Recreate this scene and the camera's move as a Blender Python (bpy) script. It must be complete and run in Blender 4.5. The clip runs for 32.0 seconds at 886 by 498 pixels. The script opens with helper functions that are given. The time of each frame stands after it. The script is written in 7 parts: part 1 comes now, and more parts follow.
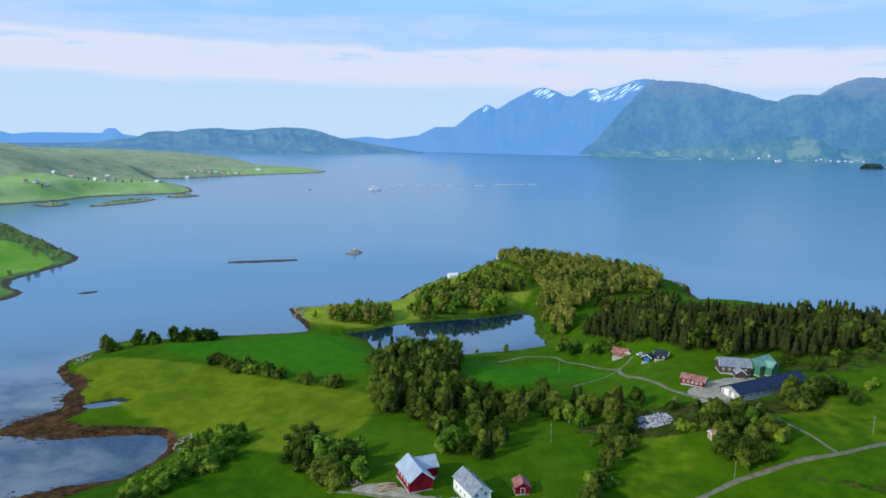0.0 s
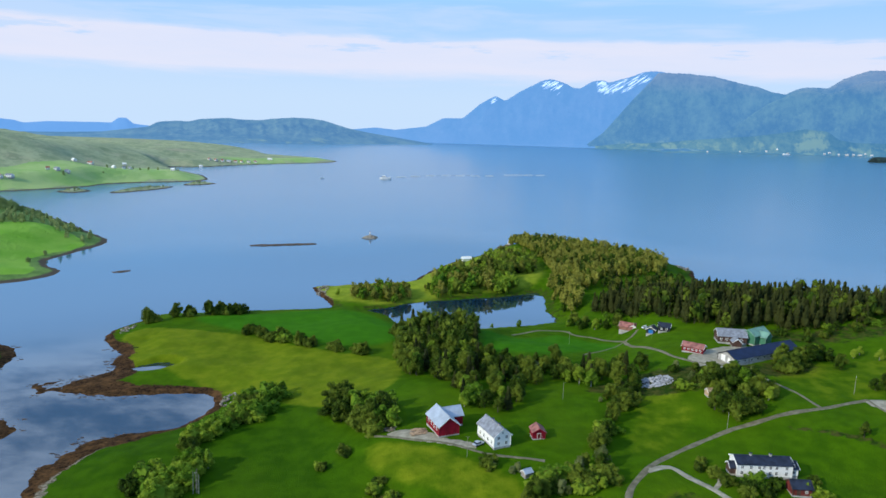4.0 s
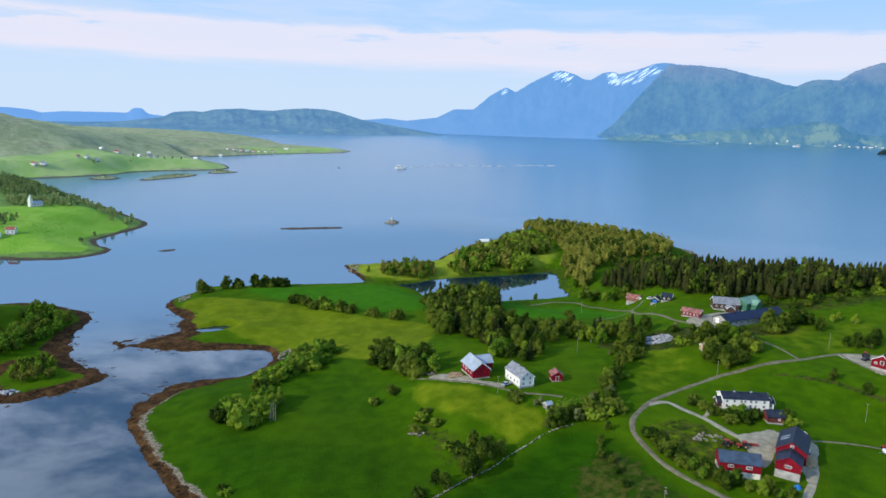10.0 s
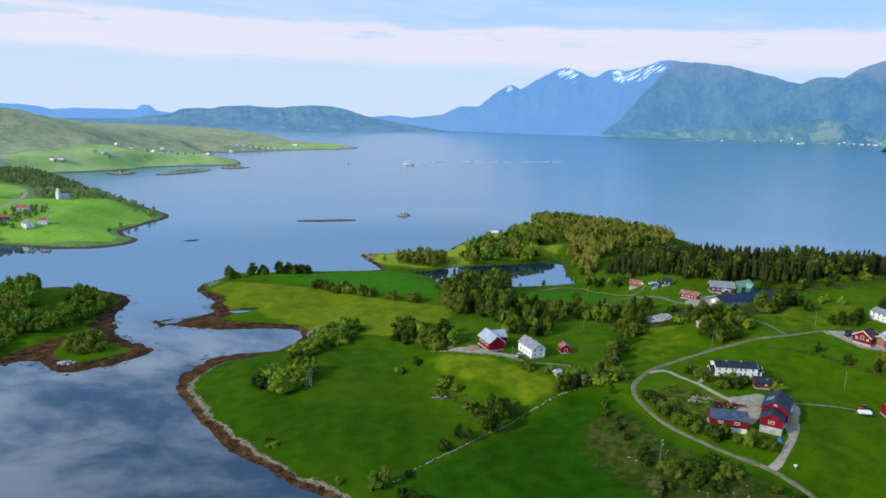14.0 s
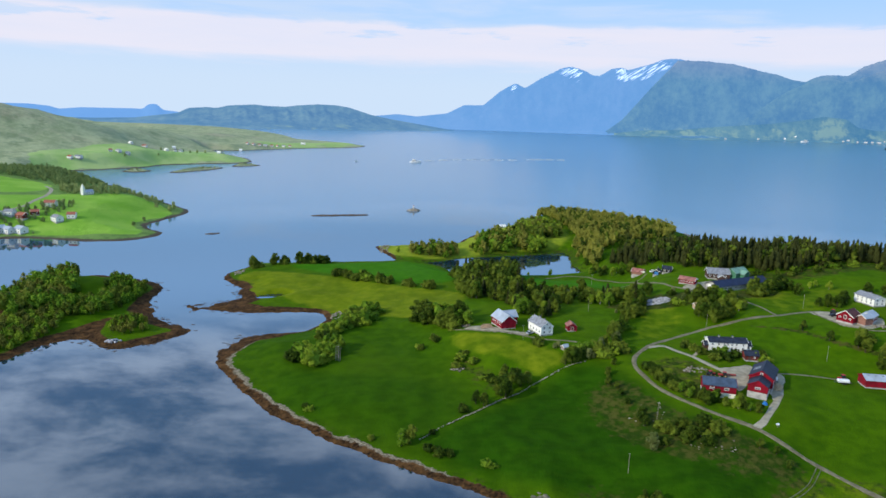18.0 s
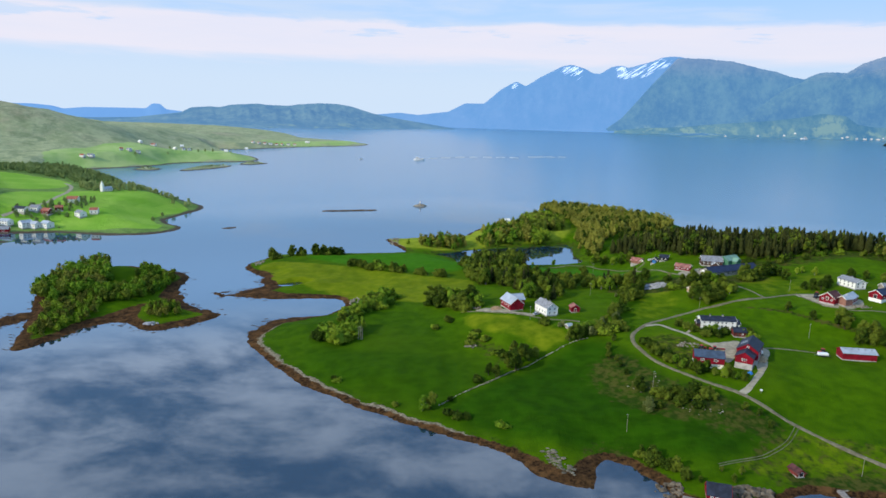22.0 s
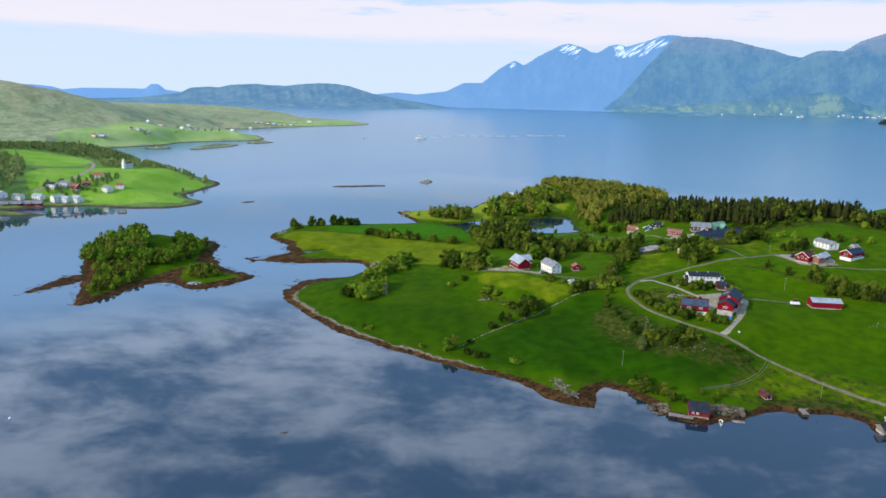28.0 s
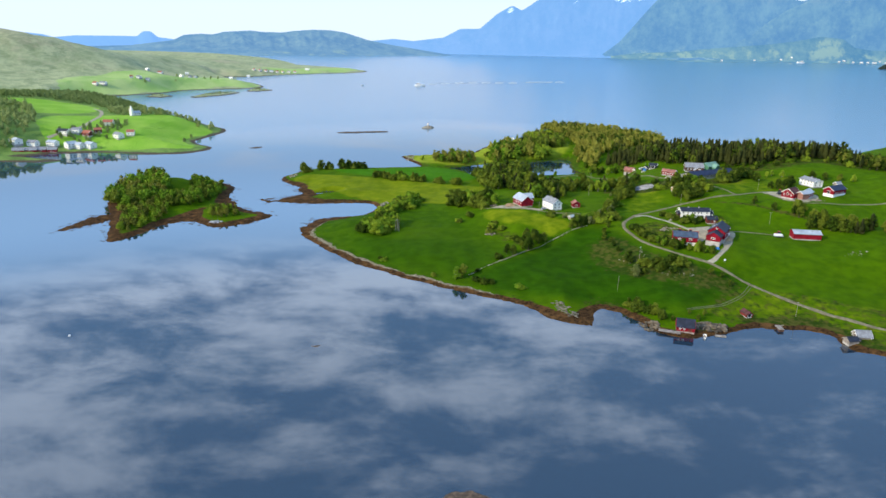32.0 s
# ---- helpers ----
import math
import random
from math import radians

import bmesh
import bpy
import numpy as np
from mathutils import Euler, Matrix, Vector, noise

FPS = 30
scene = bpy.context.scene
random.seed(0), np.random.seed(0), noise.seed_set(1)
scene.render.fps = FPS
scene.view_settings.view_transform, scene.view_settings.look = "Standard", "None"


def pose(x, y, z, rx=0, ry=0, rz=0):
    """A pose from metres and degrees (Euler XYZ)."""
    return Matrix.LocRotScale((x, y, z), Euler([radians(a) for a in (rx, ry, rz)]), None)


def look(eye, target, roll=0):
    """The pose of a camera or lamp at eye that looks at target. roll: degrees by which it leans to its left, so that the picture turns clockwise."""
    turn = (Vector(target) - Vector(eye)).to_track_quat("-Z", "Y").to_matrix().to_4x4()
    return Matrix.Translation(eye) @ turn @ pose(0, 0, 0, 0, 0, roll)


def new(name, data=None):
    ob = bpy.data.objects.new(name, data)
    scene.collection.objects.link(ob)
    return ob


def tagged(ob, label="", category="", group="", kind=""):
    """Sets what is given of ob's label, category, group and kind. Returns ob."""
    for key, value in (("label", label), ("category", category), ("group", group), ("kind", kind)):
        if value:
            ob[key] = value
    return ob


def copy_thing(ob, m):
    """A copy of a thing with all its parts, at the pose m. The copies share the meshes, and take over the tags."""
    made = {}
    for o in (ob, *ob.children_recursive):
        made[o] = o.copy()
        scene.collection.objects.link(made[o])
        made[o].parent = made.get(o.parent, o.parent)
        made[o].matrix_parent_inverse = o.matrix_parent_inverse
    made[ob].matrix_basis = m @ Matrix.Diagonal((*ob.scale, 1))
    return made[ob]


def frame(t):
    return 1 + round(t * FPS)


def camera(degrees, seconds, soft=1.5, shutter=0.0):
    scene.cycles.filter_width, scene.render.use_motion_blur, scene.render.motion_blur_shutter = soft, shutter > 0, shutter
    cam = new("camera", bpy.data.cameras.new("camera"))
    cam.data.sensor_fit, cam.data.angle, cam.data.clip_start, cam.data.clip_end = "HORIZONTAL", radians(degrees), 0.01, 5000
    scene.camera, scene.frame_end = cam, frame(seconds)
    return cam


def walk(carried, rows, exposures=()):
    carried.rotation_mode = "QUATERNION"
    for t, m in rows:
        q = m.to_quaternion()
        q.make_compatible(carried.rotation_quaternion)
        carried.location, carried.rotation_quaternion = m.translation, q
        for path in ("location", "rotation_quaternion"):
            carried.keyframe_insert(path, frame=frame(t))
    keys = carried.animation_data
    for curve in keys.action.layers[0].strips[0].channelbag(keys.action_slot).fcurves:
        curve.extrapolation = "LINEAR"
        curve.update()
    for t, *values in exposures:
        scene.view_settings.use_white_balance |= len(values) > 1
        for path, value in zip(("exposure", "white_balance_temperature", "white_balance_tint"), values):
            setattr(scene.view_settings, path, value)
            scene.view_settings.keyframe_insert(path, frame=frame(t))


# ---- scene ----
# ---- camera ----
cam = camera(65.92, 32.0, soft=1.6)
# seconds, eye, then degrees: turn to the left of +y, tilt upwards, roll
ROWS = [
    (0, 0.00, 0.00, 126.00, 0.003, -9.615, 1.381),
    (1, -1.82, -5.68, 124.92, 0.175, -9.799, 1.466),
    (2, -3.44, -12.59, 124.20, 0.267, -9.978, 1.585),
    (3, -5.11, -19.69, 123.74, 0.392, -10.165, 1.652),
    (3.5, -6.02, -23.42, 123.66, 0.443, -10.241, 1.675),
    (5.5, -9.59, -39.01, 123.74, 0.706, -10.529, 1.798),
    (6, -10.50, -42.80, 123.76, 0.759, -10.602, 1.826),
    (7, -12.15, -49.94, 123.62, 0.890, -10.769, 1.848),
    (8, -13.68, -57.18, 123.45, 0.999, -10.889, 1.844),
    (9, -15.11, -64.39, 123.47, 1.110, -10.983, 1.863),
    (10, -16.63, -71.64, 123.20, 1.215, -11.056, 1.867),
    (11, -18.16, -78.65, 122.87, 1.296, -11.126, 1.883),
    (12, -19.60, -85.62, 122.67, 1.366, -11.179, 1.913),
    (13, -21.05, -93.05, 122.52, 1.476, -11.247, 1.928),
    (14, -22.53, -100.26, 122.41, 1.556, -11.301, 1.927),
    (14.5, -23.22, -103.80, 122.33, 1.592, -11.318, 1.923),
    (16.5, -25.93, -118.04, 122.04, 1.750, -11.364, 1.867),
    (17, -26.44, -121.61, 121.95, 1.819, -11.382, 1.849),
    (18, -27.64, -128.77, 121.79, 1.886, -11.405, 1.826),
    (19, -29.04, -136.02, 121.71, 1.908, -11.435, 1.779),
    (20, -30.46, -143.42, 121.62, 1.946, -11.456, 1.719),
    (21, -31.90, -150.47, 121.65, 1.947, -11.501, 1.675),
    (22, -33.03, -157.55, 121.72, 1.945, -11.539, 1.614),
    (23, -34.49, -164.69, 121.60, 1.924, -11.557, 1.570),
    (24, -35.96, -171.92, 121.56, 1.909, -11.586, 1.552),
    (24.5, -36.78, -175.46, 121.55, 1.882, -11.636, 1.538),
    (26.5, -39.74, -189.53, 121.39, 1.796, -12.195, 1.510),
    (27, -40.42, -192.98, 121.28, 1.756, -12.452, 1.492),
    (28, -41.86, -199.84, 120.96, 1.683, -13.165, 1.438),
    (29, -43.52, -206.61, 120.72, 1.564, -14.103, 1.403),
    (30, -45.29, -213.69, 120.57, 1.447, -15.199, 1.383),
    (31, -46.64, -220.72, 120.38, 1.385, -16.304, 1.335),
    (32, -47.64, -227.73, 120.09, 1.314, -17.343, 1.227),
]


def aimed(x, y, z, turn, tilt, roll):
    a, b = radians(turn), radians(tilt)
    way = Vector((-math.sin(a) * math.cos(b), math.cos(a) * math.cos(b), math.sin(b)))
    return look((x, y, z), Vector((x, y, z)) + way * 100, roll)


walk(cam, [(r[0], aimed(*r[1:])) for r in ROWS], [(0, -0.03, 5900, 6), (6, 0.05, 6150, 8), (13, 0.05, 6300, 9), (20, 0.07, 6420, 9), (27, 0.13, 6600, 10), (30, 0.28, 6700, 10), (32, 0.46, 6800, 10)])


# ---- world ----
SUN_AZ, SUN_EL = -122.0, 27.0  # degrees clockwise from +y, and above the horizon


def sun_and_sky():
    az, el = radians(SUN_AZ), radians(SUN_EL)
    way = Vector((math.sin(az) * math.cos(el), math.cos(az) * math.cos(el), math.sin(el)))
    lamp = bpy.data.lights.new("sun", "SUN")
    lamp.energy, lamp.angle, lamp.color = 3.3, radians(1.5), (1.0, 0.91, 0.74)
    ob = new("sun", lamp)
    ob.matrix_world = look(way * 1000, (0, 0, 0))
    w = bpy.data.worlds.new("sky")
    scene.world = w
    w.use_nodes = True
    nt = w.node_tree
    nt.nodes.clear()
    N, L = nt.nodes.new, nt.links.new
    out, bg = N("ShaderNodeOutputWorld"), N("ShaderNodeBackground")
    sky = N("ShaderNodeTexSky")
    sky.sky_type, sky.sun_disc = "NISHITA", False
    sky.sun_elevation, sky.sun_rotation = el, az
    sky.air_density, sky.dust_density, sky.ozone_density = 1.0, 0.6, 2.0
    tc, sep = N("ShaderNodeTexCoord"), N("ShaderNodeSeparateXYZ")
    L(tc.outputs["Generated"], sep.inputs[0])

    def maths(op, a, b=None, c=None):
        n = N("ShaderNodeMath")
        n.operation = op
        for k, v in enumerate((a, b, c)):
            if v is None:
                continue
            if isinstance(v, (int, float)):
                n.inputs[k].default_value = v
            else:
                L(v, n.inputs[k])
        return n.outputs[0]

    def ramp(v, a, b):
        n = N("ShaderNodeMapRange")
        n.interpolation_type = "SMOOTHSTEP"
        L(v, n.inputs[0])
        n.inputs[1].default_value, n.inputs[2].default_value = a, b
        return n.outputs[0]

    def noise_at(vec, scale, detail, rough, dist=0.0):
        n = N("ShaderNodeTexNoise")
        L(vec, n.inputs["Vector"])
        n.inputs["Scale"].default_value, n.inputs["Detail"].default_value = scale, detail
        n.inputs["Roughness"].default_value, n.inputs["Distortion"].default_value = rough, dist
        return n.outputs["Fac"]

    def mixc(f, a, b):
        n = N("ShaderNodeMix")
        n.data_type = "RGBA"
        L(f, n.inputs[0])
        for v, s in ((a, n.inputs[6]), (b, n.inputs[7])):
            if isinstance(v, tuple):
                s.default_value = (*v, 1)
            else:
                L(v, s)
        return n.outputs[2]

    z = maths("MAXIMUM", sep.outputs[2], 0.0)
    # the broken cloud deck overhead, seen in perspective
    flat = N("ShaderNodeCombineXYZ")
    k = maths("ADD", z, 0.10)
    L(maths("DIVIDE", sep.outputs[0], k), flat.inputs[0])
    L(maths("MULTIPLY", maths("DIVIDE", sep.outputs[1], k), 1.45), flat.inputs[1])
    n0 = noise_at(flat.outputs[0], 0.62, 3, 0.5, 0.3)
    n1 = noise_at(flat.outputs[0], 2.2, 12, 0.65, 0.15)
    n1 = maths("ADD", n1, maths("MULTIPLY", maths("SUBTRACT", n0, 0.5), 0.75))
    n1 = maths("SUBTRACT", n1, maths("MULTIPLY", sep.outputs[0], 0.15))
    n1 = maths("SUBTRACT", n1, maths("MULTIPLY", ramp(z, 0.40, 0.60), 0.06))
    deck = ramp(z, 0.26, 0.35)
    # a long pale bank low over the mountains, with ragged edges and thin streaks above it
    streak = N("ShaderNodeCombineXYZ")
    L(maths("MULTIPLY", sep.outputs[0], 3.4), streak.inputs[0])
    L(maths("MULTIPLY", sep.outputs[1], 1.5), streak.inputs[1])
    L(maths("MULTIPLY", z, 30.0), streak.inputs[2])
    n2 = noise_at(streak.outputs[0], 1.2, 8, 0.58, 0.35)
    billow = N("ShaderNodeCombineXYZ")
    L(maths("MULTIPLY", sep.outputs[0], 7.0), billow.inputs[0])
    L(maths("MULTIPLY", sep.outputs[1], 3.0), billow.inputs[1])
    L(maths("MULTIPLY", z, 46.0), billow.inputs[2])
    n3 = noise_at(billow.outputs[0], 1.1, 9, 0.60, 0.2)
    zz = maths("ADD", z, maths("MULTIPLY", maths("SUBTRACT", n2, 0.5), 0.060))
    zt = maths("ADD", z, maths("MULTIPLY", maths("SUBTRACT", n3, 0.5), 0.022))
    bank = maths("MULTIPLY", ramp(zz, 0.050, 0.078), maths("SUBTRACT", 1.0, ramp(zt, 0.112, 0.121)))
    # gaps of blue in the upper half of the bank
    gap = maths("MULTIPLY", ramp(n3, 0.56, 0.66), maths("MULTIPLY", ramp(z, 0.082, 0.098), 0.75))
    bank = maths("MULTIPLY", bank, maths("SUBTRACT", 1.0, gap))
    veil = maths("MULTIPLY", ramp(n2, 0.42, 0.66), maths("MULTIPLY", ramp(z, 0.085, 0.115), maths("SUBTRACT", 1.0, ramp(z, 0.15, 0.21))))
    blue = mixc(ramp(z, 0.02, 0.20), (6.1, 7.4, 9.1), (3.5, 6.0, 10.0))
    blue = mixc(ramp(z, 0.15, 0.26), blue, (5.2, 9.2, 15.6))
    blue = mixc(ramp(z, 0.25, 0.80), blue, sky.outputs[0])
    c = mixc(maths("MULTIPLY", veil, 0.55), blue, (6.4, 7.3, 8.8))
    c = mixc(maths("MULTIPLY", bank, maths("ADD", maths("MULTIPLY", n2, 0.5), 0.58)), c, (8.2, 7.9, 8.9))
    shade = mixc(ramp(n1, 0.40, 0.66), (2.1, 3.9, 7.3), (10.8, 13.4, 17.6))
    c = mixc(maths("MULTIPLY", deck, 0.92), c, shade)
    L(c, bg.inputs[0])
    bg.inputs[1].default_value = 0.10
    L(bg.outputs[0], out.inputs[0])


sun_and_sky()


# ---- materials ----
class Mat:
    """A small helper round a node material."""

    def __init__(self, name, rough=0.8, metal=0.0, spec=0.3):
        self.m = bpy.data.materials.new(name)
        self.m.use_nodes = True
        self.t = self.m.node_tree
        self.b = self.t.nodes["Principled BSDF"]
        self.b.inputs["Roughness"].default_value = rough
        self.b.inputs["Metallic"].default_value = metal
        self.b.inputs["Specular IOR Level"].default_value = spec
        self._pos = None

    def n(self, kind, **kw):
        nd = self.t.nodes.new(kind)
        for key, v in kw.items():
            nd.inputs[key.replace("_", " ")].default_value = v
        return nd

    def link(self, a, b):
        self.t.links.new(a, b)

    def pos(self):
        if self._pos is None:
            self._pos = self.t.nodes.new("ShaderNodeNewGeometry").outputs["Position"]
        return self._pos

    def attr(self, name):
        nd = self.t.nodes.new("ShaderNodeAttribute")
        nd.attribute_name = name
        return nd.outputs["Fac"]

    def rand(self):
        return self.t.nodes.new("ShaderNodeObjectInfo").outputs["Random"]

    def island(self):
        return self.t.nodes.new("ShaderNodeNewGeometry").outputs["Random Per Island"]

    def stretch(self, vec, x, y, z):
        nd = self.t.nodes.new("ShaderNodeVectorMath")
        nd.operation = "MULTIPLY"
        self.link(vec, nd.inputs[0])
        nd.inputs[1].default_value = (x, y, z)
        return nd.outputs[0]

    def noise(self, scale, detail=4, rough=0.55, vec=None, dist=0.0):
        nd = self.n("ShaderNodeTexNoise", Scale=scale, Detail=detail, Roughness=rough, Distortion=dist)
        self.link(vec or self.pos(), nd.inputs["Vector"])
        return nd.outputs["Fac"]

    def math(self, op, a, b=0.0):
        nd = self.t.nodes.new("ShaderNodeMath")
        nd.operation = op
        for k, v in enumerate((a, b)):
            if isinstance(v, (int, float)):
                nd.inputs[k].default_value = v
            else:
                self.link(v, nd.inputs[k])
        return nd.outputs[0]

    def step(self, v, a, b):
        nd = self.t.nodes.new("ShaderNodeMapRange")
        nd.interpolation_type = "SMOOTHSTEP"
        self.link(v, nd.inputs[0])
        nd.inputs[1].default_value, nd.inputs[2].default_value = a, b
        return nd.outputs[0]

    def mix(self, f, a, b, mode="MIX"):
        nd = self.t.nodes.new("ShaderNodeMix")
        nd.data_type, nd.blend_type = "RGBA", mode
        if isinstance(f, (int, float)):
            nd.inputs[0].default_value = f
        else:
            self.link(f, nd.inputs[0])
        for v, s in ((a, nd.inputs[6]), (b, nd.inputs[7])):
            if isinstance(v, tuple):
                s.default_value = (*v, 1)
            else:
                self.link(v, s)
        return nd.outputs[2]

    def color(self, c):
        if isinstance(c, tuple):
            self.b.inputs["Base Color"].default_value = (*c, 1)
        else:
            self.link(c, self.b.inputs["Base Color"])
        return self

    def bump(self, h, dist, strength=0.5):
        nd = self.n("ShaderNodeBump", Strength=strength, Distance=dist)
        self.link(h, nd.inputs["Height"])
        self.link(nd.outputs[0], self.b.inputs["Normal"])
        return self


def plain(name, c, rough=0.7, metal=0.0, vary=0.18, scale=1.3, grain=9.0):
    """Paint, metal or wood of one colour, worn at two scales."""
    m = Mat(name, rough, metal)
    dark = tuple(v * (1 - vary * 1.6) for v in c)
    lite = tuple(min(1, v * (1 + vary)) for v in c)
    a = m.mix(m.step(m.noise(scale), 0.30, 0.72), dark, lite)
    m.color(m.mix(m.math("MULTIPLY", m.step(m.noise(grain, 3), 0.45, 0.75), 0.35), a, dark))
    return m.m

# ---- the lie of the land (metres; sea level is 0) ----
MAIN = [(470, -60), (240, -60), (190, -34), (160, -4), (138, 20), (125, 31), (118, 34), (116, 40), (117, 46), (113, 51), (105, 55), (94, 54), (83, 55), (68, 48), (53, 42), (40, 47), (36, 58), (29, 69),
        (20, 72), (14, 66), (10, 52), (-5, 60), (-13, 71), (-25, 80), (-45, 89), (-67, 103), (-97, 123), (-115, 141), (-128, 159),
        (-144, 180), (-146, 196), (-143, 213), (-132, 220), (-117, 226), (-108, 237), (-105, 250), (-109, 264), (-124, 268), (-148, 262)]
WEST = [(-176, 263), (-177, 278), (-168, 288), (-175, 304), (-173, 313), (-188, 328), (-198, 343), (-197, 358), (-193, 370),
        (-186, 388), (-159, 395), (-132, 403), (-99, 411), (-82, 418), (-92, 440), (-106, 473), (-96, 477), (-66, 490), (-36, 502), (-20, 542),
        (-1, 584), (26, 622), (46, 662), (58, 682), (76, 668), (112, 655), (160, 625), (188, 598), (211, 582), (204, 552), (206, 515), (228, 470), (300, 440), (470, 430)]
LAGOON = [(-64, 414), (-48, 400), (-40, 384), (-19, 369), (13, 376), (50, 389), (68, 403), (64, 427), (67, 470), (57, 480), (35, 466), (-4, 452),
          (-30, 441), (-51, 424)]
ISLET = [(-252, 154), (-244, 174), (-237, 195), (-226, 204), (-203, 192), (-190, 200), (-178, 221), (-205, 240), (-214, 256), (-225, 277), (-230, 304),
         (-249, 322), (-290, 330), (-312, 305), (-302, 253), (-282, 215), (-278, 205), (-263, 176)]
TAIL = [(-294, 174), (-292, 190), (-288, 209), (-280, 213), (-275, 204), (-283, 192), (-290, 179)]
SHOAL = [(-202, 260), (-198, 272), (-184, 279), (-166, 281), (-163, 267), (-184, 256)]
SKERRY = [(-205, 640), (-175, 652), (-143, 661), (-141, 656), (-172, 643), (-203, 634)]
ROCKS = [(-277, 503), (-265, 512), (-262, 507), (-273, 500)]
BEACON = [(-102, 702), (-94, 712), (-84, 710), (-88, 701)]
LEFT = [(-2700, 330), (-620, 380), (-478, 420), (-456, 437), (-414, 451), (-351, 449), (-320, 472), (-315, 497), (-350, 540), (-342, 622), (-372, 669),
        (-464, 762), (-557, 855), (-707, 980), (-729, 1019), (-690, 1058), (-642, 1140), (-622, 1212), (-572, 1262), (-514, 1304), (-504, 1368),
        (-562, 1472), (-706, 1660), (-645, 1704), (-580, 1814), (-503, 1917), (-383, 2049), (-395, 2190), (-587, 2307), (-714, 2484), (-1100, 2700), (-2700, 2900)]
ISLE_A = [(-556, 1066), (-531, 1080), (-501, 1170), (-514, 1198), (-556, 1150)]
ISLE_B = [(-497, 1226), (-460, 1258), (-462, 1282), (-508, 1300)]
ISLE_C = [(-640, 1058), (-606, 1048), (-597, 1084), (-640, 1112)]

# known heights of the ground: x, y, z, reach
SPOTS = [(50, 160, 18.5), (-3, 192, 18.2), (15, 188, 17.3), (26, 191, 19.3), (80, 158, 20.5), (66, 120, 14.5), (92, 118, 16.5), (98, 91, 5.0), (85, 64, 2.0),
         (136, 143, 16.0), (136, 234, 26.0), (140, 275, 26.5), (190, 226, 29.3), (164, 200, 26.8), (149, 351, 31.0), (215, 345, 32.0), (-49, 97, 3.0), (-150, 345, 4.0), (-100, 395, 3.0), (-60, 330, 7.0),
         (-80, 200, 7.0), (-110, 175, 4.0), (30, 300, 14.0), (50, 350, 6.0), (-70, 455, 3.0), (10, 520, 7.0), (110, 600, 11.0), (170, 560, 9.0), (0, 130, 7.0),
         (-40, 150, 7.0), (30, 100, 6.0), (200, 140, 20.0), (260, 230, 36.0), (235, 290, 34.0), (320, 300, 34.0), (150, 390, 16.0), (220, 390, 18.0), (150, 60, 5.0), (-130, 300, 3.0), (90, 420, 10.0)]
HILLS = [(-380, 560, 14.0), (-360, 500, 7.0), (-440, 600, 22.0), (-420, 480, 5.0), (-520, 560, 24.0), (-620, 600, 32.0), (-760, 640, 44.0), (-624, 720, 37.0), (-680, 735, 33.0), (-575, 725, 19.0), (-545, 740, 11.0), (-700, 830, 18.0), (-772, 876, 14.0), (-800, 940, 12.0), (-830, 1060, 22.0), (-850, 1130, 34.0), (-871, 1284, 82.0), (-922, 1229, 108.0), (-912, 1489, 68.0),
         (-560, 480, 26.0), (-640, 470, 50.0), (-800, 440, 60.0), (-480, 700, 14.0), (-760, 1150, 17.0), (-700, 1350, 14.0),
         (-620, 1420, 10.0), (-1100, 1200, 142.0), (-1250, 1500, 120.0), (-1030, 1600, 56.0), (-1000, 1740, 50.0), (-850, 1900, 40.0), (-700, 1800, 14.0), (-520, 2000, 8.0),
         (-900, 2300, 26.0), (-700, 2220, 10.0), (-1500, 1900, 72.0), (-1800, 1200, 150.0), (-1300, 800, 70.0), (-1200, 2400, 34.0), (-960, 1060, 40.0), (-980, 1220, 128.0), (-600, 780, 18.0)]


def outline(points, close=True, fine=6.0):
    """A smooth line through the corners (Catmull-Rom)."""
    p = np.array(points, float)
    out, n = [], len(p)
    for i in range(n if close else n - 1):
        a, b, c, e = (p[(i + k) % n] if close else p[min(max(i + k, 0), n - 1)] for k in (-1, 0, 1, 2))
        m = max(1, int(np.hypot(*(c - b)) / fine))
        m = min(m, 12)
        for t in np.arange(m) / m:
            out.append(0.5 * (2 * b + (c - a) * t + (2 * a - 5 * b + 4 * c - e) * t * t + (3 * b - a - 3 * c + e) * t**3))
    if not close:
        out.append(p[-1])
    return np.array(out)


def inside(x, y, poly):
    odd = np.zeros(np.shape(x), bool)
    q = np.roll(poly, -1, 0)
    for (ax, ay), (bx, by) in zip(poly, q):
        if ay == by:
            continue
        odd ^= ((ay > y) != (by > y)) & (x < (bx - ax) * (y - ay) / (by - ay) + ax)
    return odd


def away(x, y, line, close=True):
    """The distance to a line of points."""
    best = np.full(np.shape(x), 1e9)
    q = np.roll(line, -1, 0) if close else line[1:]
    for (ax, ay), (bx, by) in zip(line, q):
        dx, dy = bx - ax, by - ay
        t = np.clip(((x - ax) * dx + (y - ay) * dy) / (dx * dx + dy * dy + 1e-9), 0, 1)
        np.minimum(best, (x - ax - t * dx) ** 2 + (y - ay - t * dy) ** 2, out=best)
    return np.sqrt(best)


def signed(x, y, points):
    """The distance inland from a shore; below zero out at sea."""
    line = outline(points)
    return np.where(inside(x, y, line), 1, -1) * away(x, y, line)


def smooth(v, a, b):
    t = np.clip((v - a) / (b - a), 0, 1)
    return t * t * (3 - 2 * t)


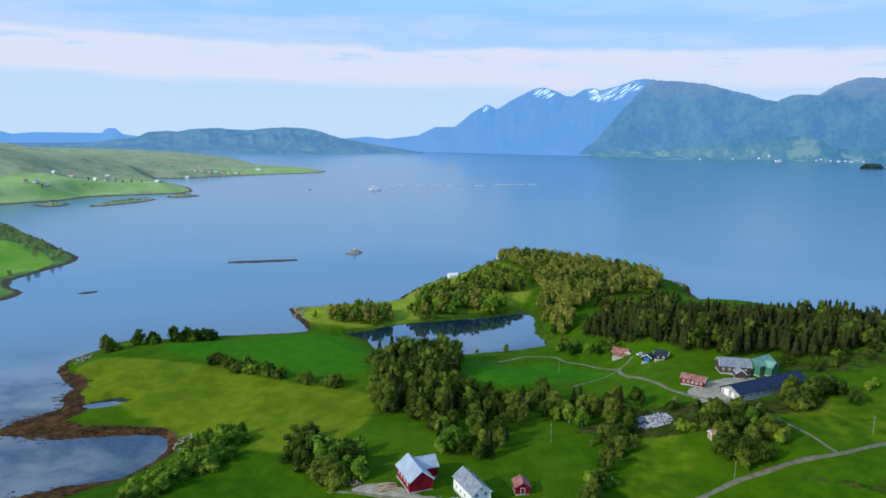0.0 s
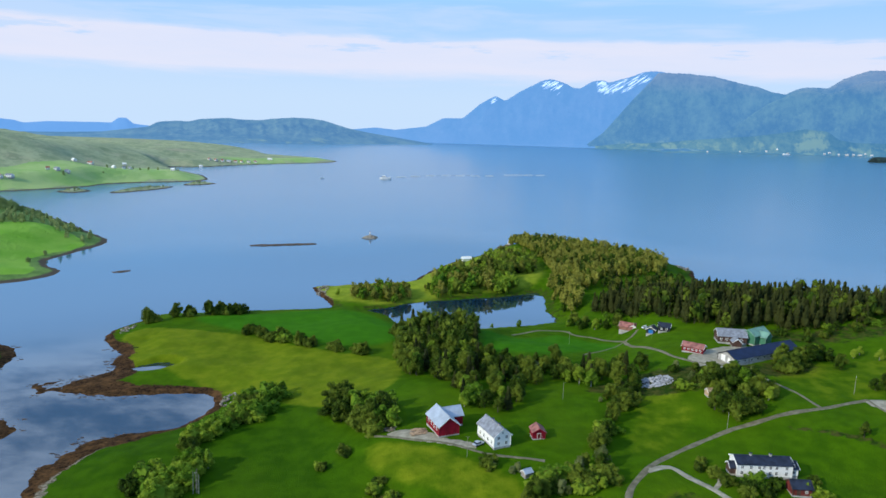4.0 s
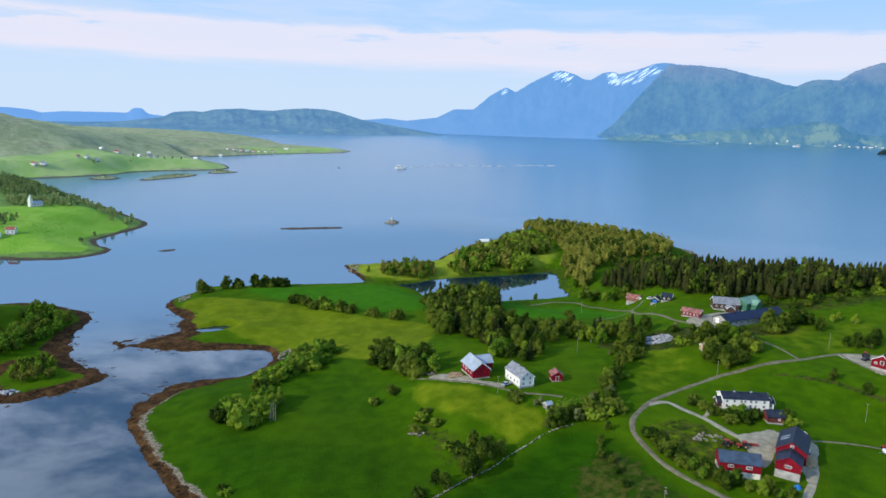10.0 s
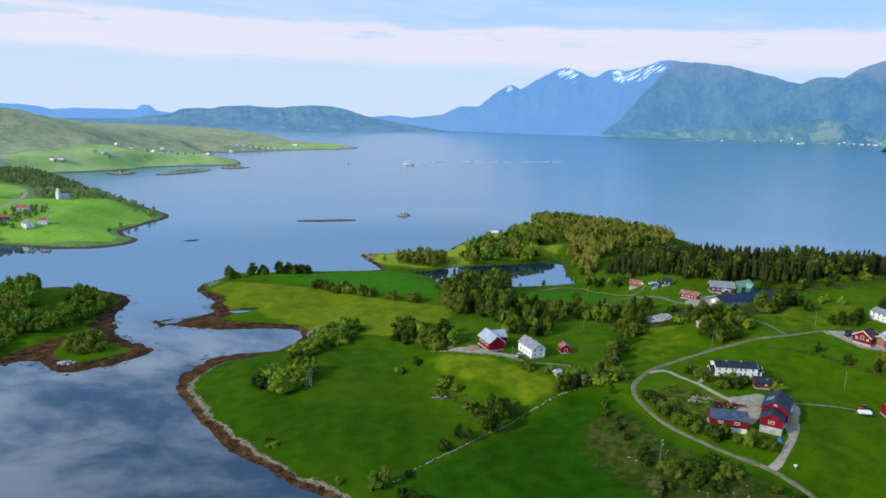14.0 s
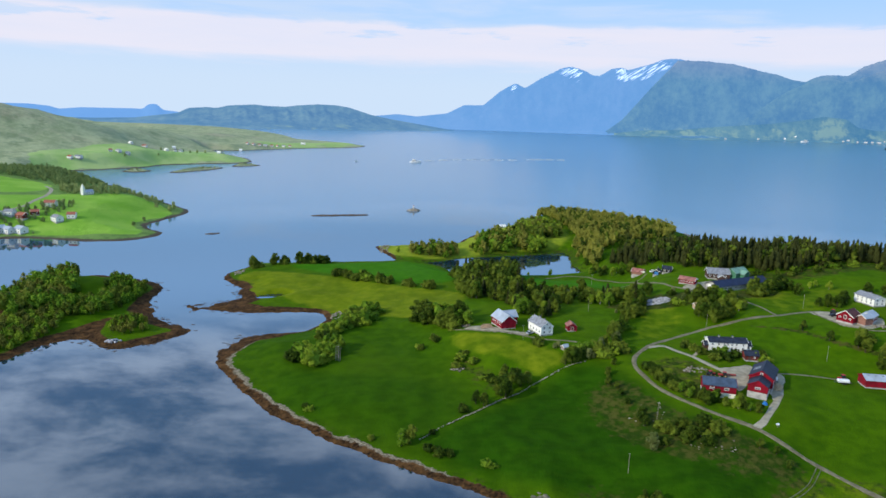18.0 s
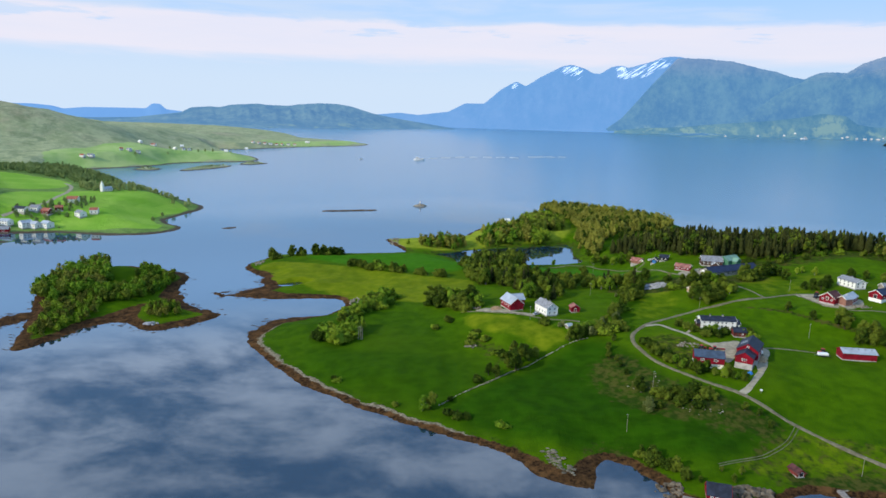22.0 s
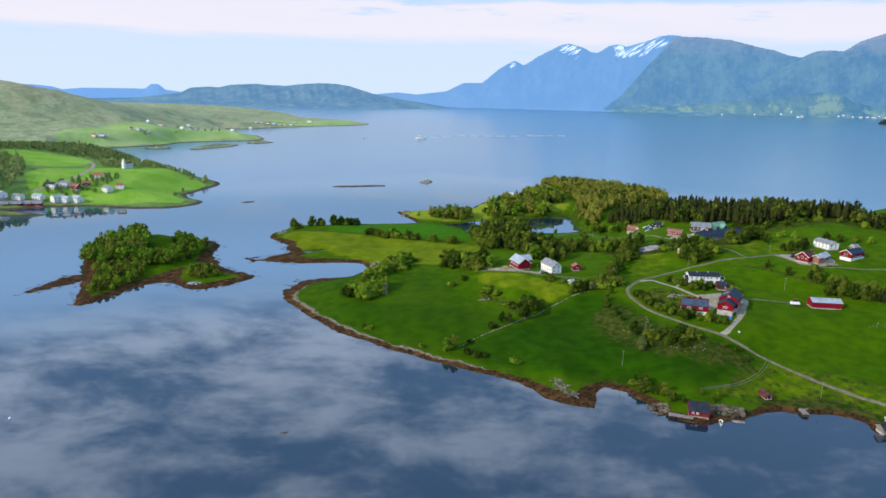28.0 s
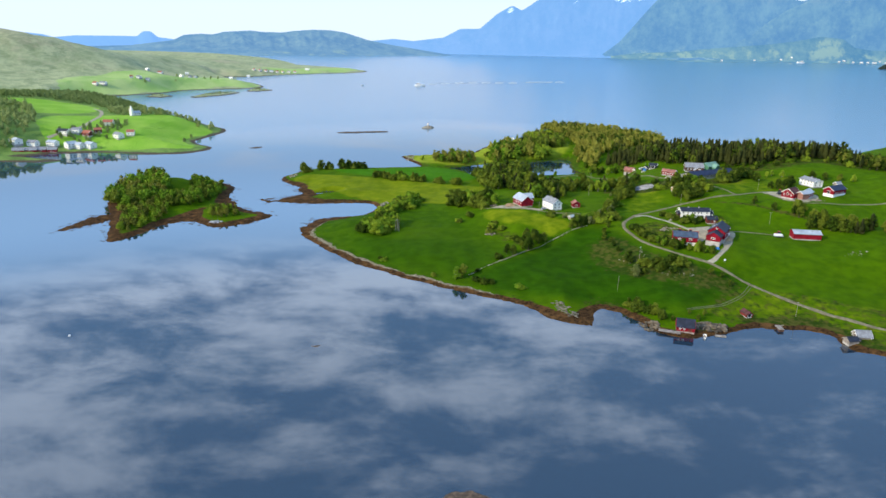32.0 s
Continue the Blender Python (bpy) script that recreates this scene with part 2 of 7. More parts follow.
def waves(x, y, size, seed=0.0):
    """Soft irregular ups and downs between about -1 and 1."""
    a, b = x / size + seed, y / size - seed * 0.7
    v = np.sin(a * 1.7 + 1.3 * np.sin(b * 1.1 + seed)) + np.sin(b * 1.9 + 1.1 * np.sin(a * 0.8)) + 0.6 * np.sin((a + b) * 2.9 + np.sin(a * 2.1 - b)) + 0.4 * np.sin(a * 5.3 - b * 4.1)
    return v / 3.0


def spread(x, y, spots, reach):
    top, low = 0.0, 1e-9
    for sx, sy, sz in spots:
        w = np.exp(-np.sqrt(((x - sx) ** 2 + (y - sy) ** 2 + 9.0)) / reach)
        top, low = top + w * sz, low + w
    return top / low


def shelf(x, y):
    """How wide the strip of seaweed is."""
    w = 3.4 + 1.8 * waves(x, y, 22, 2.0)
    w = w + 14 * np.exp(-(((x + 165) / 26) ** 2 + ((y - 280) / 22) ** 2))
    w = w + 4 * np.exp(-(((x + 196) / 18) ** 2 + ((y - 225) / 22) ** 2)) + 24 * np.exp(-(((x + 229) / 8) ** 2 + ((y - 224) / 20) ** 2))
    w = w + 8 * np.exp(-(((x + 222) / 8) ** 2 + ((y - 262) / 16) ** 2))
    w = w + 9 * np.exp(-(((x + 138) / 20) ** 2 + ((y - 208) / 22) ** 2)) + 5 * np.exp(-(((x - 5) / 16) ** 2 + ((y - 62) / 12) ** 2))
    w = w + 12 * np.exp(-(((x + 286) / 8) ** 2 + ((y - 192) / 18) ** 2)) + 4 * np.exp(-(((x + 240) / 8) ** 2 + ((y - 192) / 14) ** 2))
    w = w + 3.5 * smooth(-x, 172, 180) * smooth(-y, -335, -325)
    w = w * smooth(-signed(x, y, LAGOON), 14, 34)
    return np.maximum(w, 0.5)


def rise(d, w, top, bank=26.0):
    """Height over the sea from the distance inland: a weedy foreshore, a bank, then the fields."""
    fore = np.where(d < 0, d * 0.16, 0.9 * smooth(d, 0, w) + 0.05 * np.clip(d, 0, 4))
    return np.maximum(fore + smooth(d, w * 0.8, w + bank) * np.maximum(top - 0.9, 0.2), -3.0)


def near_shore(x, y):
    d = signed(x, y, MAIN + WEST)
    d = np.minimum(d, -signed(x, y, LAGOON))
    d = np.maximum(d, signed(x, y, ISLET))
    d = np.maximum(d, signed(x, y, SHOAL) - 8.6 + 7.5 * waves(x, y, 4.2, 2.0))
    return np.maximum(d, signed(x, y, TAIL)) + 2.2 + 1.2 * waves(x, y, 7, 1.0) + 0.6 * waves(x, y, 2.6, 3.0)


def near_height(x, y, d=None):
    d = near_shore(x, y) if d is None else d
    isle = np.where((x < -170) & (y < 335), 1.0, 0.0)
    top = spread(x, y, SPOTS, 13.0) * (1 - isle) + isle * (2.2 + 7.5 * np.exp(-(((x + 272) / 22) ** 2 + ((y - 288) / 26) ** 2)))
    top = top + 0.5 * waves(x, y, 16, 5.0) * smooth(d, 8, 30) + 0.2 * waves(x, y, 5, 7.0) * smooth(d, 6, 20)
    pool = smooth(signed(x, y, [(-163, 293), (-154, 304), (-141, 303), (-139, 294), (-151, 289)]) + 0.6 * waves(x, y, 4, 1.0), -1.2, 0.8)
    w = shelf(x, y)
    flat = 0.24 * waves(x, y, 3.2, 4.0) * smooth(w, 5, 10) * smooth(w * 1.1 - d, 0, 4) * smooth(d, -6, -1)
    return (rise(d, w, top) + flat) * (1 - pool) - 0.35 * pool


class Sheet:
    """A sheet of ground over a grid of places, that can be asked for its height."""

    def __init__(self, x0, x1, y0, y1, step, shore, height):
        self.x0, self.y0, self.step = x0, y0, step
        gx, gy = np.arange(x0, x1 + 0.1, step), np.arange(y0, y1 + 0.1, step)
        self.x, self.y = np.meshgrid(gx, gy)
        self.d = shore(self.x, self.y)
        self.z = height(self.x, self.y, self.d)

    def _at(self, grid, x, y):
        u, v = (x - self.x0) / self.step, (y - self.y0) / self.step
        i, j = min(max(int(u), 0), grid.shape[1] - 2), min(max(int(v), 0), grid.shape[0] - 2)
        u, v = min(max(u - i, 0), 1), min(max(v - j, 0), 1)
        return float((grid[j, i] * (1 - u) + grid[j, i + 1] * u) * (1 - v) + (grid[j + 1, i] * (1 - u) + grid[j + 1, i + 1] * u) * v)

    def height(self, x, y):
        return self._at(self.z, x, y)

    def inland(self, x, y):
        return self._at(self.d, x, y)


def left_shore(x, y):
    d = signed(x, y, LEFT)
    for p in (ISLE_A, ISLE_B, ISLE_C):
        d = np.maximum(d, signed(x, y, p))
    return d + 3 * waves(x, y, 30, 1.0)


def left_height(x, y, d):
    top = spread(x, y, HILLS, 60.0) + (4 * waves(x, y, 60, 2.0) + 2.0 * waves(x, y, 22, 4.0)) * smooth(d, 60, 400)
    top = np.where((signed(x, y, ISLE_A) > 0) | (signed(x, y, ISLE_B) > 0) | (signed(x, y, ISLE_C) > 0), 5.0, top)
    return rise(d, 4.0, top, 60.0)


NEAR = Sheet(-330, 470, -58, 760, 2.0, near_shore, near_height)
FAR = Sheet(-2000, -296, 332, 2700, 7.0, left_shore, left_height)


def ground(x, y):
    """The height of the ground, or of the sea."""
    if x > -312 and y < 745:
        return max(NEAR.height(x, y), 0.0)
    return max(FAR.height(x, y), 0.0)

# ---- ground materials ----
def ground_material():
    m = Mat("pasture_and_shore", 0.95, 0, 0.03)
    d, w, tone, wild = m.attr("inland"), m.attr("shelf"), m.attr("tone"), m.attr("wild")
    big, mid, fine = m.noise(0.022, 3), m.noise(0.16, 4), m.noise(1.5, 5, 0.65)
    grass = m.mix(m.step(mid, 0.30, 0.70), (0.034, 0.085, 0.0005), (0.060, 0.128, 0.0008))
    grass = m.mix(m.math("MULTIPLY", m.step(big, 0.42, 0.66), 0.45), grass, (0.078, 0.132, 0.002))
    # deeper green of the lush fields, with the foreground's cloud shade painted in
    lush_shade = m.attr("lush_shade")
    grass = m.mix(lush_shade, grass, m.mix(m.step(mid, 0.30, 0.70), (0.012, 0.046, 0.0005), (0.020, 0.070, 0.0008)))
    yellow = m.mix(m.step(mid, 0.30, 0.70), (0.112, 0.160, 0.004), (0.168, 0.202, 0.007))
    yellow = m.mix(m.math("MULTIPLY", m.step(m.noise(0.07, 4), 0.45, 0.65), 0.5), yellow, (0.062, 0.102, 0.003))
    rough_c = m.mix(m.step(m.noise(0.33, 5, 0.62), 0.40, 0.62), (0.018, 0.040, 0.004), (0.070, 0.068, 0.014))
    c = m.mix(m.step(m.math("ADD", tone, m.math("MULTIPLY", m.math("SUBTRACT", mid, 0.5), 0.5)), 0.30, 0.70), grass, yellow)
    c = m.mix(m.step(m.math("ADD", wild, m.math("MULTIPLY", m.math("SUBTRACT", m.noise(0.30, 5, 0.6), 0.5), 1.1)), 0.38, 0.66), c, rough_c)
    swath = m.noise(0.35, 4, 0.6, m.stretch(m.pos(), 0.35, 1.4, 1.0))
    c = m.mix(m.math("MULTIPLY", m.step(swath, 0.40, 0.66), 0.16), c, m.mix(0.5, c, (0.070, 0.140, 0.004)))
    c = m.mix(m.math("MULTIPLY", m.step(fine, 0.35, 0.75), 0.30), c, m.mix(0.55, c, (0.02, 0.05, 0.005)))
    c = m.mix(m.attr("mown"), c, m.mix(m.step(mid, 0.3, 0.7), (0.034, 0.126, 0.002), (0.048, 0.156, 0.003)))
    # pale meadow on the outer spit, its sunshine put into the colour
    c = m.mix(m.attr("sun_lime"), c, m.mix(m.step(mid, 0.3, 0.7), (0.170, 0.230, 0.014), (0.260, 0.310, 0.024)))
    # the shore: sand under water, weed, stones, turf
    jag = m.math("MULTIPLY", m.math("SUBTRACT", m.noise(0.35, 5, 0.65), 0.5), 5.0)
    dd = m.math("ADD", d, jag)
    stone = m.mix(m.step(m.noise(1.1, 4, 0.7), 0.35, 0.65), (0.096, 0.078, 0.050), (0.320, 0.270, 0.185))
    weed = m.mix(m.step(m.noise(0.75, 6, 0.72), 0.36, 0.64), (0.012, 0.008, 0.005), (0.080, 0.041, 0.016))
    weed = m.mix(m.math("MULTIPLY", m.step(m.noise(0.16, 5, 0.70), 0.46, 0.66), 0.7), weed, (0.140, 0.072, 0.026))
    edge = m.math("ADD", m.math("SUBTRACT", dd, w), m.math("MULTIPLY", m.math("SUBTRACT", 1.0, m.step(w, 0.7, 1.8)), 5.0))
    band = m.math("SUBTRACT", m.math("ADD", edge, m.math("MULTIPLY", m.math("SUBTRACT", 1.0, m.attr("stony")), 2.9)), m.math("MULTIPLY", m.step(m.noise(0.05, 3), 0.30, 0.52), 2.3))
    c = m.mix(m.step(band, -0.7, 0.2), stone, c)
    c = m.mix(m.step(edge, -0.4, 0.7), weed, c)
    c = m.mix(m.step(d, -3.0, -0.6), (0.030, 0.032, 0.022), c)
    m.color(c)
    m.bump(m.math("ADD", m.math("MULTIPLY", m.noise(0.9, 6, 0.7), 0.9), m.math("MULTIPLY", m.noise(5.0, 3), 0.18)), 0.55, 0.7)
    return m.m


def hill_material():
    m = Mat("far_hillside", 0.95, 0, 0.1)
    d, field = m.attr("inland"), m.attr("field")
    n, f = m.noise(0.011, 6, 0.62), m.noise(0.055, 7, 0.75)
    # wood, heath and field colours are raised to hold the haze before them
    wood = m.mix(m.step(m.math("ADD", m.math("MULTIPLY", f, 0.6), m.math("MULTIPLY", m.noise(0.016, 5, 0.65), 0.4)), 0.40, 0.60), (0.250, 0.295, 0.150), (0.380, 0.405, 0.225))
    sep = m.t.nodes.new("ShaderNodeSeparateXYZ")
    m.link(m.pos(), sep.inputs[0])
    # from about y 900 on, more haze is put into the colours
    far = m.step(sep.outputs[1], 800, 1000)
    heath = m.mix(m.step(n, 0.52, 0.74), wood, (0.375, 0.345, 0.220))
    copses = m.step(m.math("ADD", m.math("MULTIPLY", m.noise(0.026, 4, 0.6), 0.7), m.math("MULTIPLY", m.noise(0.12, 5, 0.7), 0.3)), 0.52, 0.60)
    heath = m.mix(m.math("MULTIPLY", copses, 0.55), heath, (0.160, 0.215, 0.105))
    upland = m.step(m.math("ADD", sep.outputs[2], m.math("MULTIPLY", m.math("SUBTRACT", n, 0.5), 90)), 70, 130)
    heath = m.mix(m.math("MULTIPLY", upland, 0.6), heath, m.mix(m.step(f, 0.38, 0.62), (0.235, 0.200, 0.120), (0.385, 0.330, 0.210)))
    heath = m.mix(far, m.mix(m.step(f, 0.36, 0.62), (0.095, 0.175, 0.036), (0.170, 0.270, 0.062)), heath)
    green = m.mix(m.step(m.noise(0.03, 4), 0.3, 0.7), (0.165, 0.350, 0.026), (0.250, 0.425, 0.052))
    # far fields: green paled as if seen through haze
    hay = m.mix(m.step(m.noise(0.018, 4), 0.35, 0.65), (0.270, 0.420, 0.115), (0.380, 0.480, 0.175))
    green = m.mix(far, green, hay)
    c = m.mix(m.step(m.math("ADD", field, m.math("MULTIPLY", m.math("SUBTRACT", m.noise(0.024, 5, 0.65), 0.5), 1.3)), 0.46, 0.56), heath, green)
    c = m.mix(m.step(m.math("ADD", d, m.math("MULTIPLY", m.math("SUBTRACT", f, 0.5), 8)), 3.5, 6.5), (0.085, 0.066, 0.045), c)
    m.color(c)
    m.bump(f, 7.0, 0.6)
    return m.m


def gravel_material(name, lo, hi):
    m = Mat(name, 0.92, 0, 0.2)
    a = m.mix(m.step(m.noise(0.5, 4), 0.35, 0.68), lo, hi)
    m.color(m.mix(m.math("MULTIPLY", m.step(m.noise(3.1, 5, 0.7), 0.4, 0.7), 0.45), a, tuple(v * 0.85 for v in lo)))
    m.bump(m.noise(6, 4), 0.05, 0.5)
    return m.m


def water_material():
    m = Mat("fjord_water", 0.04, 0, 0.5)
    m.b.inputs["IOR"].default_value = 1.85
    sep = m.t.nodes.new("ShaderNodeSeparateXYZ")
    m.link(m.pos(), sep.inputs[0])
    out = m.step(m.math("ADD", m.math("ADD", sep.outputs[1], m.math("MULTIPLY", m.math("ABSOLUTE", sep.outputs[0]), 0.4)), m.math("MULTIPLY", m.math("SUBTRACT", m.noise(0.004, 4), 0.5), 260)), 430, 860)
    # outer water: a bluer base, paler far off, stands in for reflected sky
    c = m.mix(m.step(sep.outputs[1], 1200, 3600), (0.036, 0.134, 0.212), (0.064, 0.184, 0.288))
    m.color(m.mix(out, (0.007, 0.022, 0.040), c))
    m.link(m.math("ADD", m.math("MULTIPLY", m.math("POWER", out, 2.5), 0.20), 0.012), m.b.inputs["Roughness"])
    m.link(m.math("SUBTRACT", 0.55, m.math("MULTIPLY", out, 0.25)), m.b.inputs["Specular IOR Level"])
    slick = m.step(m.noise(0.006, 4, 0.6, m.stretch(m.pos(), 1.0, 2.5, 1.0)), 0.35, 0.7)
    h = m.math("ADD", m.math("MULTIPLY", m.noise(0.35, 3, 0.5), 0.5), m.math("MULTIPLY", m.noise(1.7, 2, 0.5), 0.12))
    nd = m.n("ShaderNodeBump", Distance=0.5)
    m.link(h, nd.inputs["Height"])
    m.link(m.math("MULTIPLY", m.math("POWER", out, 2.0), m.math("ADD", m.math("MULTIPLY", slick, 0.14), 0.10)), nd.inputs["Strength"])
    m.link(nd.outputs[0], m.b.inputs["Normal"])
    return m.m


def ridge_material(name, lo, hi, air, glow, snow=False, farms=False):
    """A ridge far behind all else; the haze before it is put in as blue emission."""
    m = Mat(name, 1.0, 0, 0.0)
    sep = m.t.nodes.new("ShaderNodeSeparateXYZ")
    m.link(m.pos(), sep.inputs[0])
    f = m.math("ADD", m.math("MULTIPLY", m.noise(0.0045, 5, 0.6), 0.50), m.math("MULTIPLY", m.noise(0.024, 7, 0.78), 0.50))
    c = m.mix(m.step(f, 0.38, 0.62), lo, hi)
    if farms:
        up = m.attr("up")
        c = m.mix(m.math("MULTIPLY", m.step(m.math("ADD", sep.outputs[2], m.math("MULTIPLY", m.math("SUBTRACT", f, 0.5), 300)), 360, 520), 0.55), c, (0.190, 0.120, 0.080))
        low = m.math("SUBTRACT", 1.0, m.step(m.math("ADD", up, m.math("MULTIPLY", m.math("SUBTRACT", m.noise(0.006, 4), 0.5), 0.5)), 0.14 * farms + (0.5 if farms == 2 else 0.0), 0.30 * farms + (0.5 if farms == 2 else 0.0)))
        meadow = m.mix(m.step(m.noise(0.008, 5, 0.65), 0.50, 0.62), c, (0.150, 0.165, 0.042))
        c = m.mix(low, c, meadow)
    if snow:
        # long drifts in the gullies, slanting down across the face
        slant = m.t.nodes.new("ShaderNodeVectorMath")
        slant.operation = "MULTIPLY_ADD"
        lift = m.t.nodes.new("ShaderNodeCombineXYZ")
        m.link(m.math("MULTIPLY", sep.outputs[2], -1.5), lift.inputs[0])
        m.link(m.pos(), slant.inputs[0])
        slant.inputs[1].default_value = (1.0, 0.0, 0.25)
        m.link(lift.outputs[0], slant.inputs[2])
        ragged = m.math("MULTIPLY", m.math("SUBTRACT", m.noise(0.048, 6, 0.66, slant.outputs[0]), 0.5), 4.6)
        lying = m.math("MULTIPLY", m.step(m.math("ADD", m.attr("snow"), ragged), 0.52, 0.64), m.step(m.attr("snow"), 0.10, 0.30))
        c = m.mix(lying, c, (0.80, 0.78, 0.78))
    m.color(c)
    # haze: the air's light, given to the rock as a glow
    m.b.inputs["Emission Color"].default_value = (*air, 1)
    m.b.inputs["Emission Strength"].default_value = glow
    return m.m


GROUND_MAT, HILL_MAT, WATER_MAT = ground_material(), hill_material(), water_material()
GRAVEL = gravel_material("gravel", (0.125, 0.110, 0.064), (0.215, 0.190, 0.116))
TRACK = gravel_material("grassy_track", (0.085, 0.100, 0.040), (0.170, 0.165, 0.090))
YARD = gravel_material("pale_yard_gravel", (0.255, 0.228, 0.158), (0.390, 0.350, 0.255))


# ---- meshes ----
def mesh_of(name, verts, faces, mat=None, soft=False):
    me = bpy.data.meshes.new(name)
    me.from_pydata(verts, [], faces)
    if mat:
        me.materials.append(mat)
    if soft:
        me.polygons.foreach_set("use_smooth", [True] * len(me.polygons))
    me.update()
    return me


def attribute(me, name, values):
    me.attributes.new(name, "FLOAT", "POINT").data.foreach_set("value", np.asarray(values, np.float32).ravel())


def grid_faces(ny, nx, keep=None):
    i = np.arange(ny * nx).reshape(ny, nx)
    f = np.stack([i[:-1, :-1], i[:-1, 1:], i[1:, 1:], i[1:, :-1]], -1).reshape(-1, 4)
    if keep is not None:
        k = keep.ravel()[f].any(1)
        f = f[k]
    return f


def sheet_object(name, sheet, mat, extra, keep):
    ny, nx = sheet.x.shape
    v = np.stack([sheet.x, sheet.y, sheet.z], -1).reshape(-1, 3)
    me = mesh_of(name, v.tolist(), grid_faces(ny, nx, keep).tolist(), mat, True)
    attribute(me, "inland", sheet.d)
    for key, val in extra.items():
        attribute(me, key, val)
    return new(name, me)


# meadows: corner points of the plots that differ from the lush pasture round them
HAY_WEST = [(-188, 336), (-176, 350), (-120, 340), (-95, 325), (-65, 309), (-36, 300), (-26, 270), (-34, 240), (-62, 236), (-95, 255), (-140, 285), (-168, 300)]
HAY_KNOLL = [(-34, 192), (-19, 191), (0, 181), (18, 167), (19, 158), (5, 148), (2, 152), (-9, 163), (-22, 169), (-34, 182)]
HAY_SHORE = [(95, 87), (140, 72), (180, 50), (160, 10), (112, 40), (80, 56), (60, 62), (72, 74)]
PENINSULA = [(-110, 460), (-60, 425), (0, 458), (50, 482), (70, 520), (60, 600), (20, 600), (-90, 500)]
LUSH_WEST = [(-150, 190), (-120, 232), (-70, 225), (-40, 195), (-28, 170), (-35, 150), (-22, 120), (-45, 98), (-100, 130)]
# southern edge of the near pasture, darkened for cloud shade
SHADE_NEAR = [(-104, 132), (-45, 98), (-22, 118), (-30, 146), (-62, 160), (-112, 164)]
LUSH_SOUTH = [(24, 156), (44, 140), (60, 112), (94, 92), (60, 66), (40, 70), (0, 74), (-40, 100), (-10, 128)]
LUSH_EAST = [(98, 146), (130, 144), (200, 150), (240, 60), (140, 62), (98, 92), (88, 108)]
KNOLL = [(52, 156), (62, 162), (86, 146), (84, 132), (66, 118), (58, 128), (50, 142)]
LAGOON_FIELD = [(12, 362), (30, 340), (58, 352), (66, 346), (84, 318), (62, 304), (40, 296), (14, 302), (12, 330)]
MOWN = [(-158, 370), (-130, 388), (-98, 402), (-66, 404), (-48, 388), (-34, 362), (-34, 330), (-60, 318), (-96, 334), (-130, 350)]
DITCH = [(112, 197), (124, 192), (133, 187), (140, 180), (150, 172), (160, 165), (162, 167.5), (152, 175), (142, 183), (134, 190.5), (125, 195), (112, 199)]
SCRUB = [(70, 250), (120, 255), (150, 262), (150, 248), (110, 232), (70, 226), (50, 240)]
ROUGH = [(-34, 158), (-24, 170), (-14, 160), (-4, 150), (-10, 140), (-18, 138), (-26, 150)]
WOOD_FOOT = [(150, 306), (171, 302), (204, 308), (228, 318), (246, 300), (250, 262), (236, 270), (222, 288), (200, 282), (170, 280), (146, 288)]
BRIGHT_EAST = [(131, 245), (162, 259), (192, 259), (173, 230), (163, 219), (136, 213), (131, 220)]
BRIGHT_LANE = [(68, 236), (86, 226), (86, 208), (61, 178), (53, 183), (63, 214)]
ROUGH_B = [(22, 128), (34, 142), (44, 140), (52, 124), (64, 112), (84, 98), (92, 90), (78, 82), (60, 84), (44, 92), (28, 108)]


def plot(s, points, blur):
    line = outline(points)
    return smooth(np.where(inside(s.x, s.y, line), 1, -1) * away(s.x, s.y, line), -blur, blur)


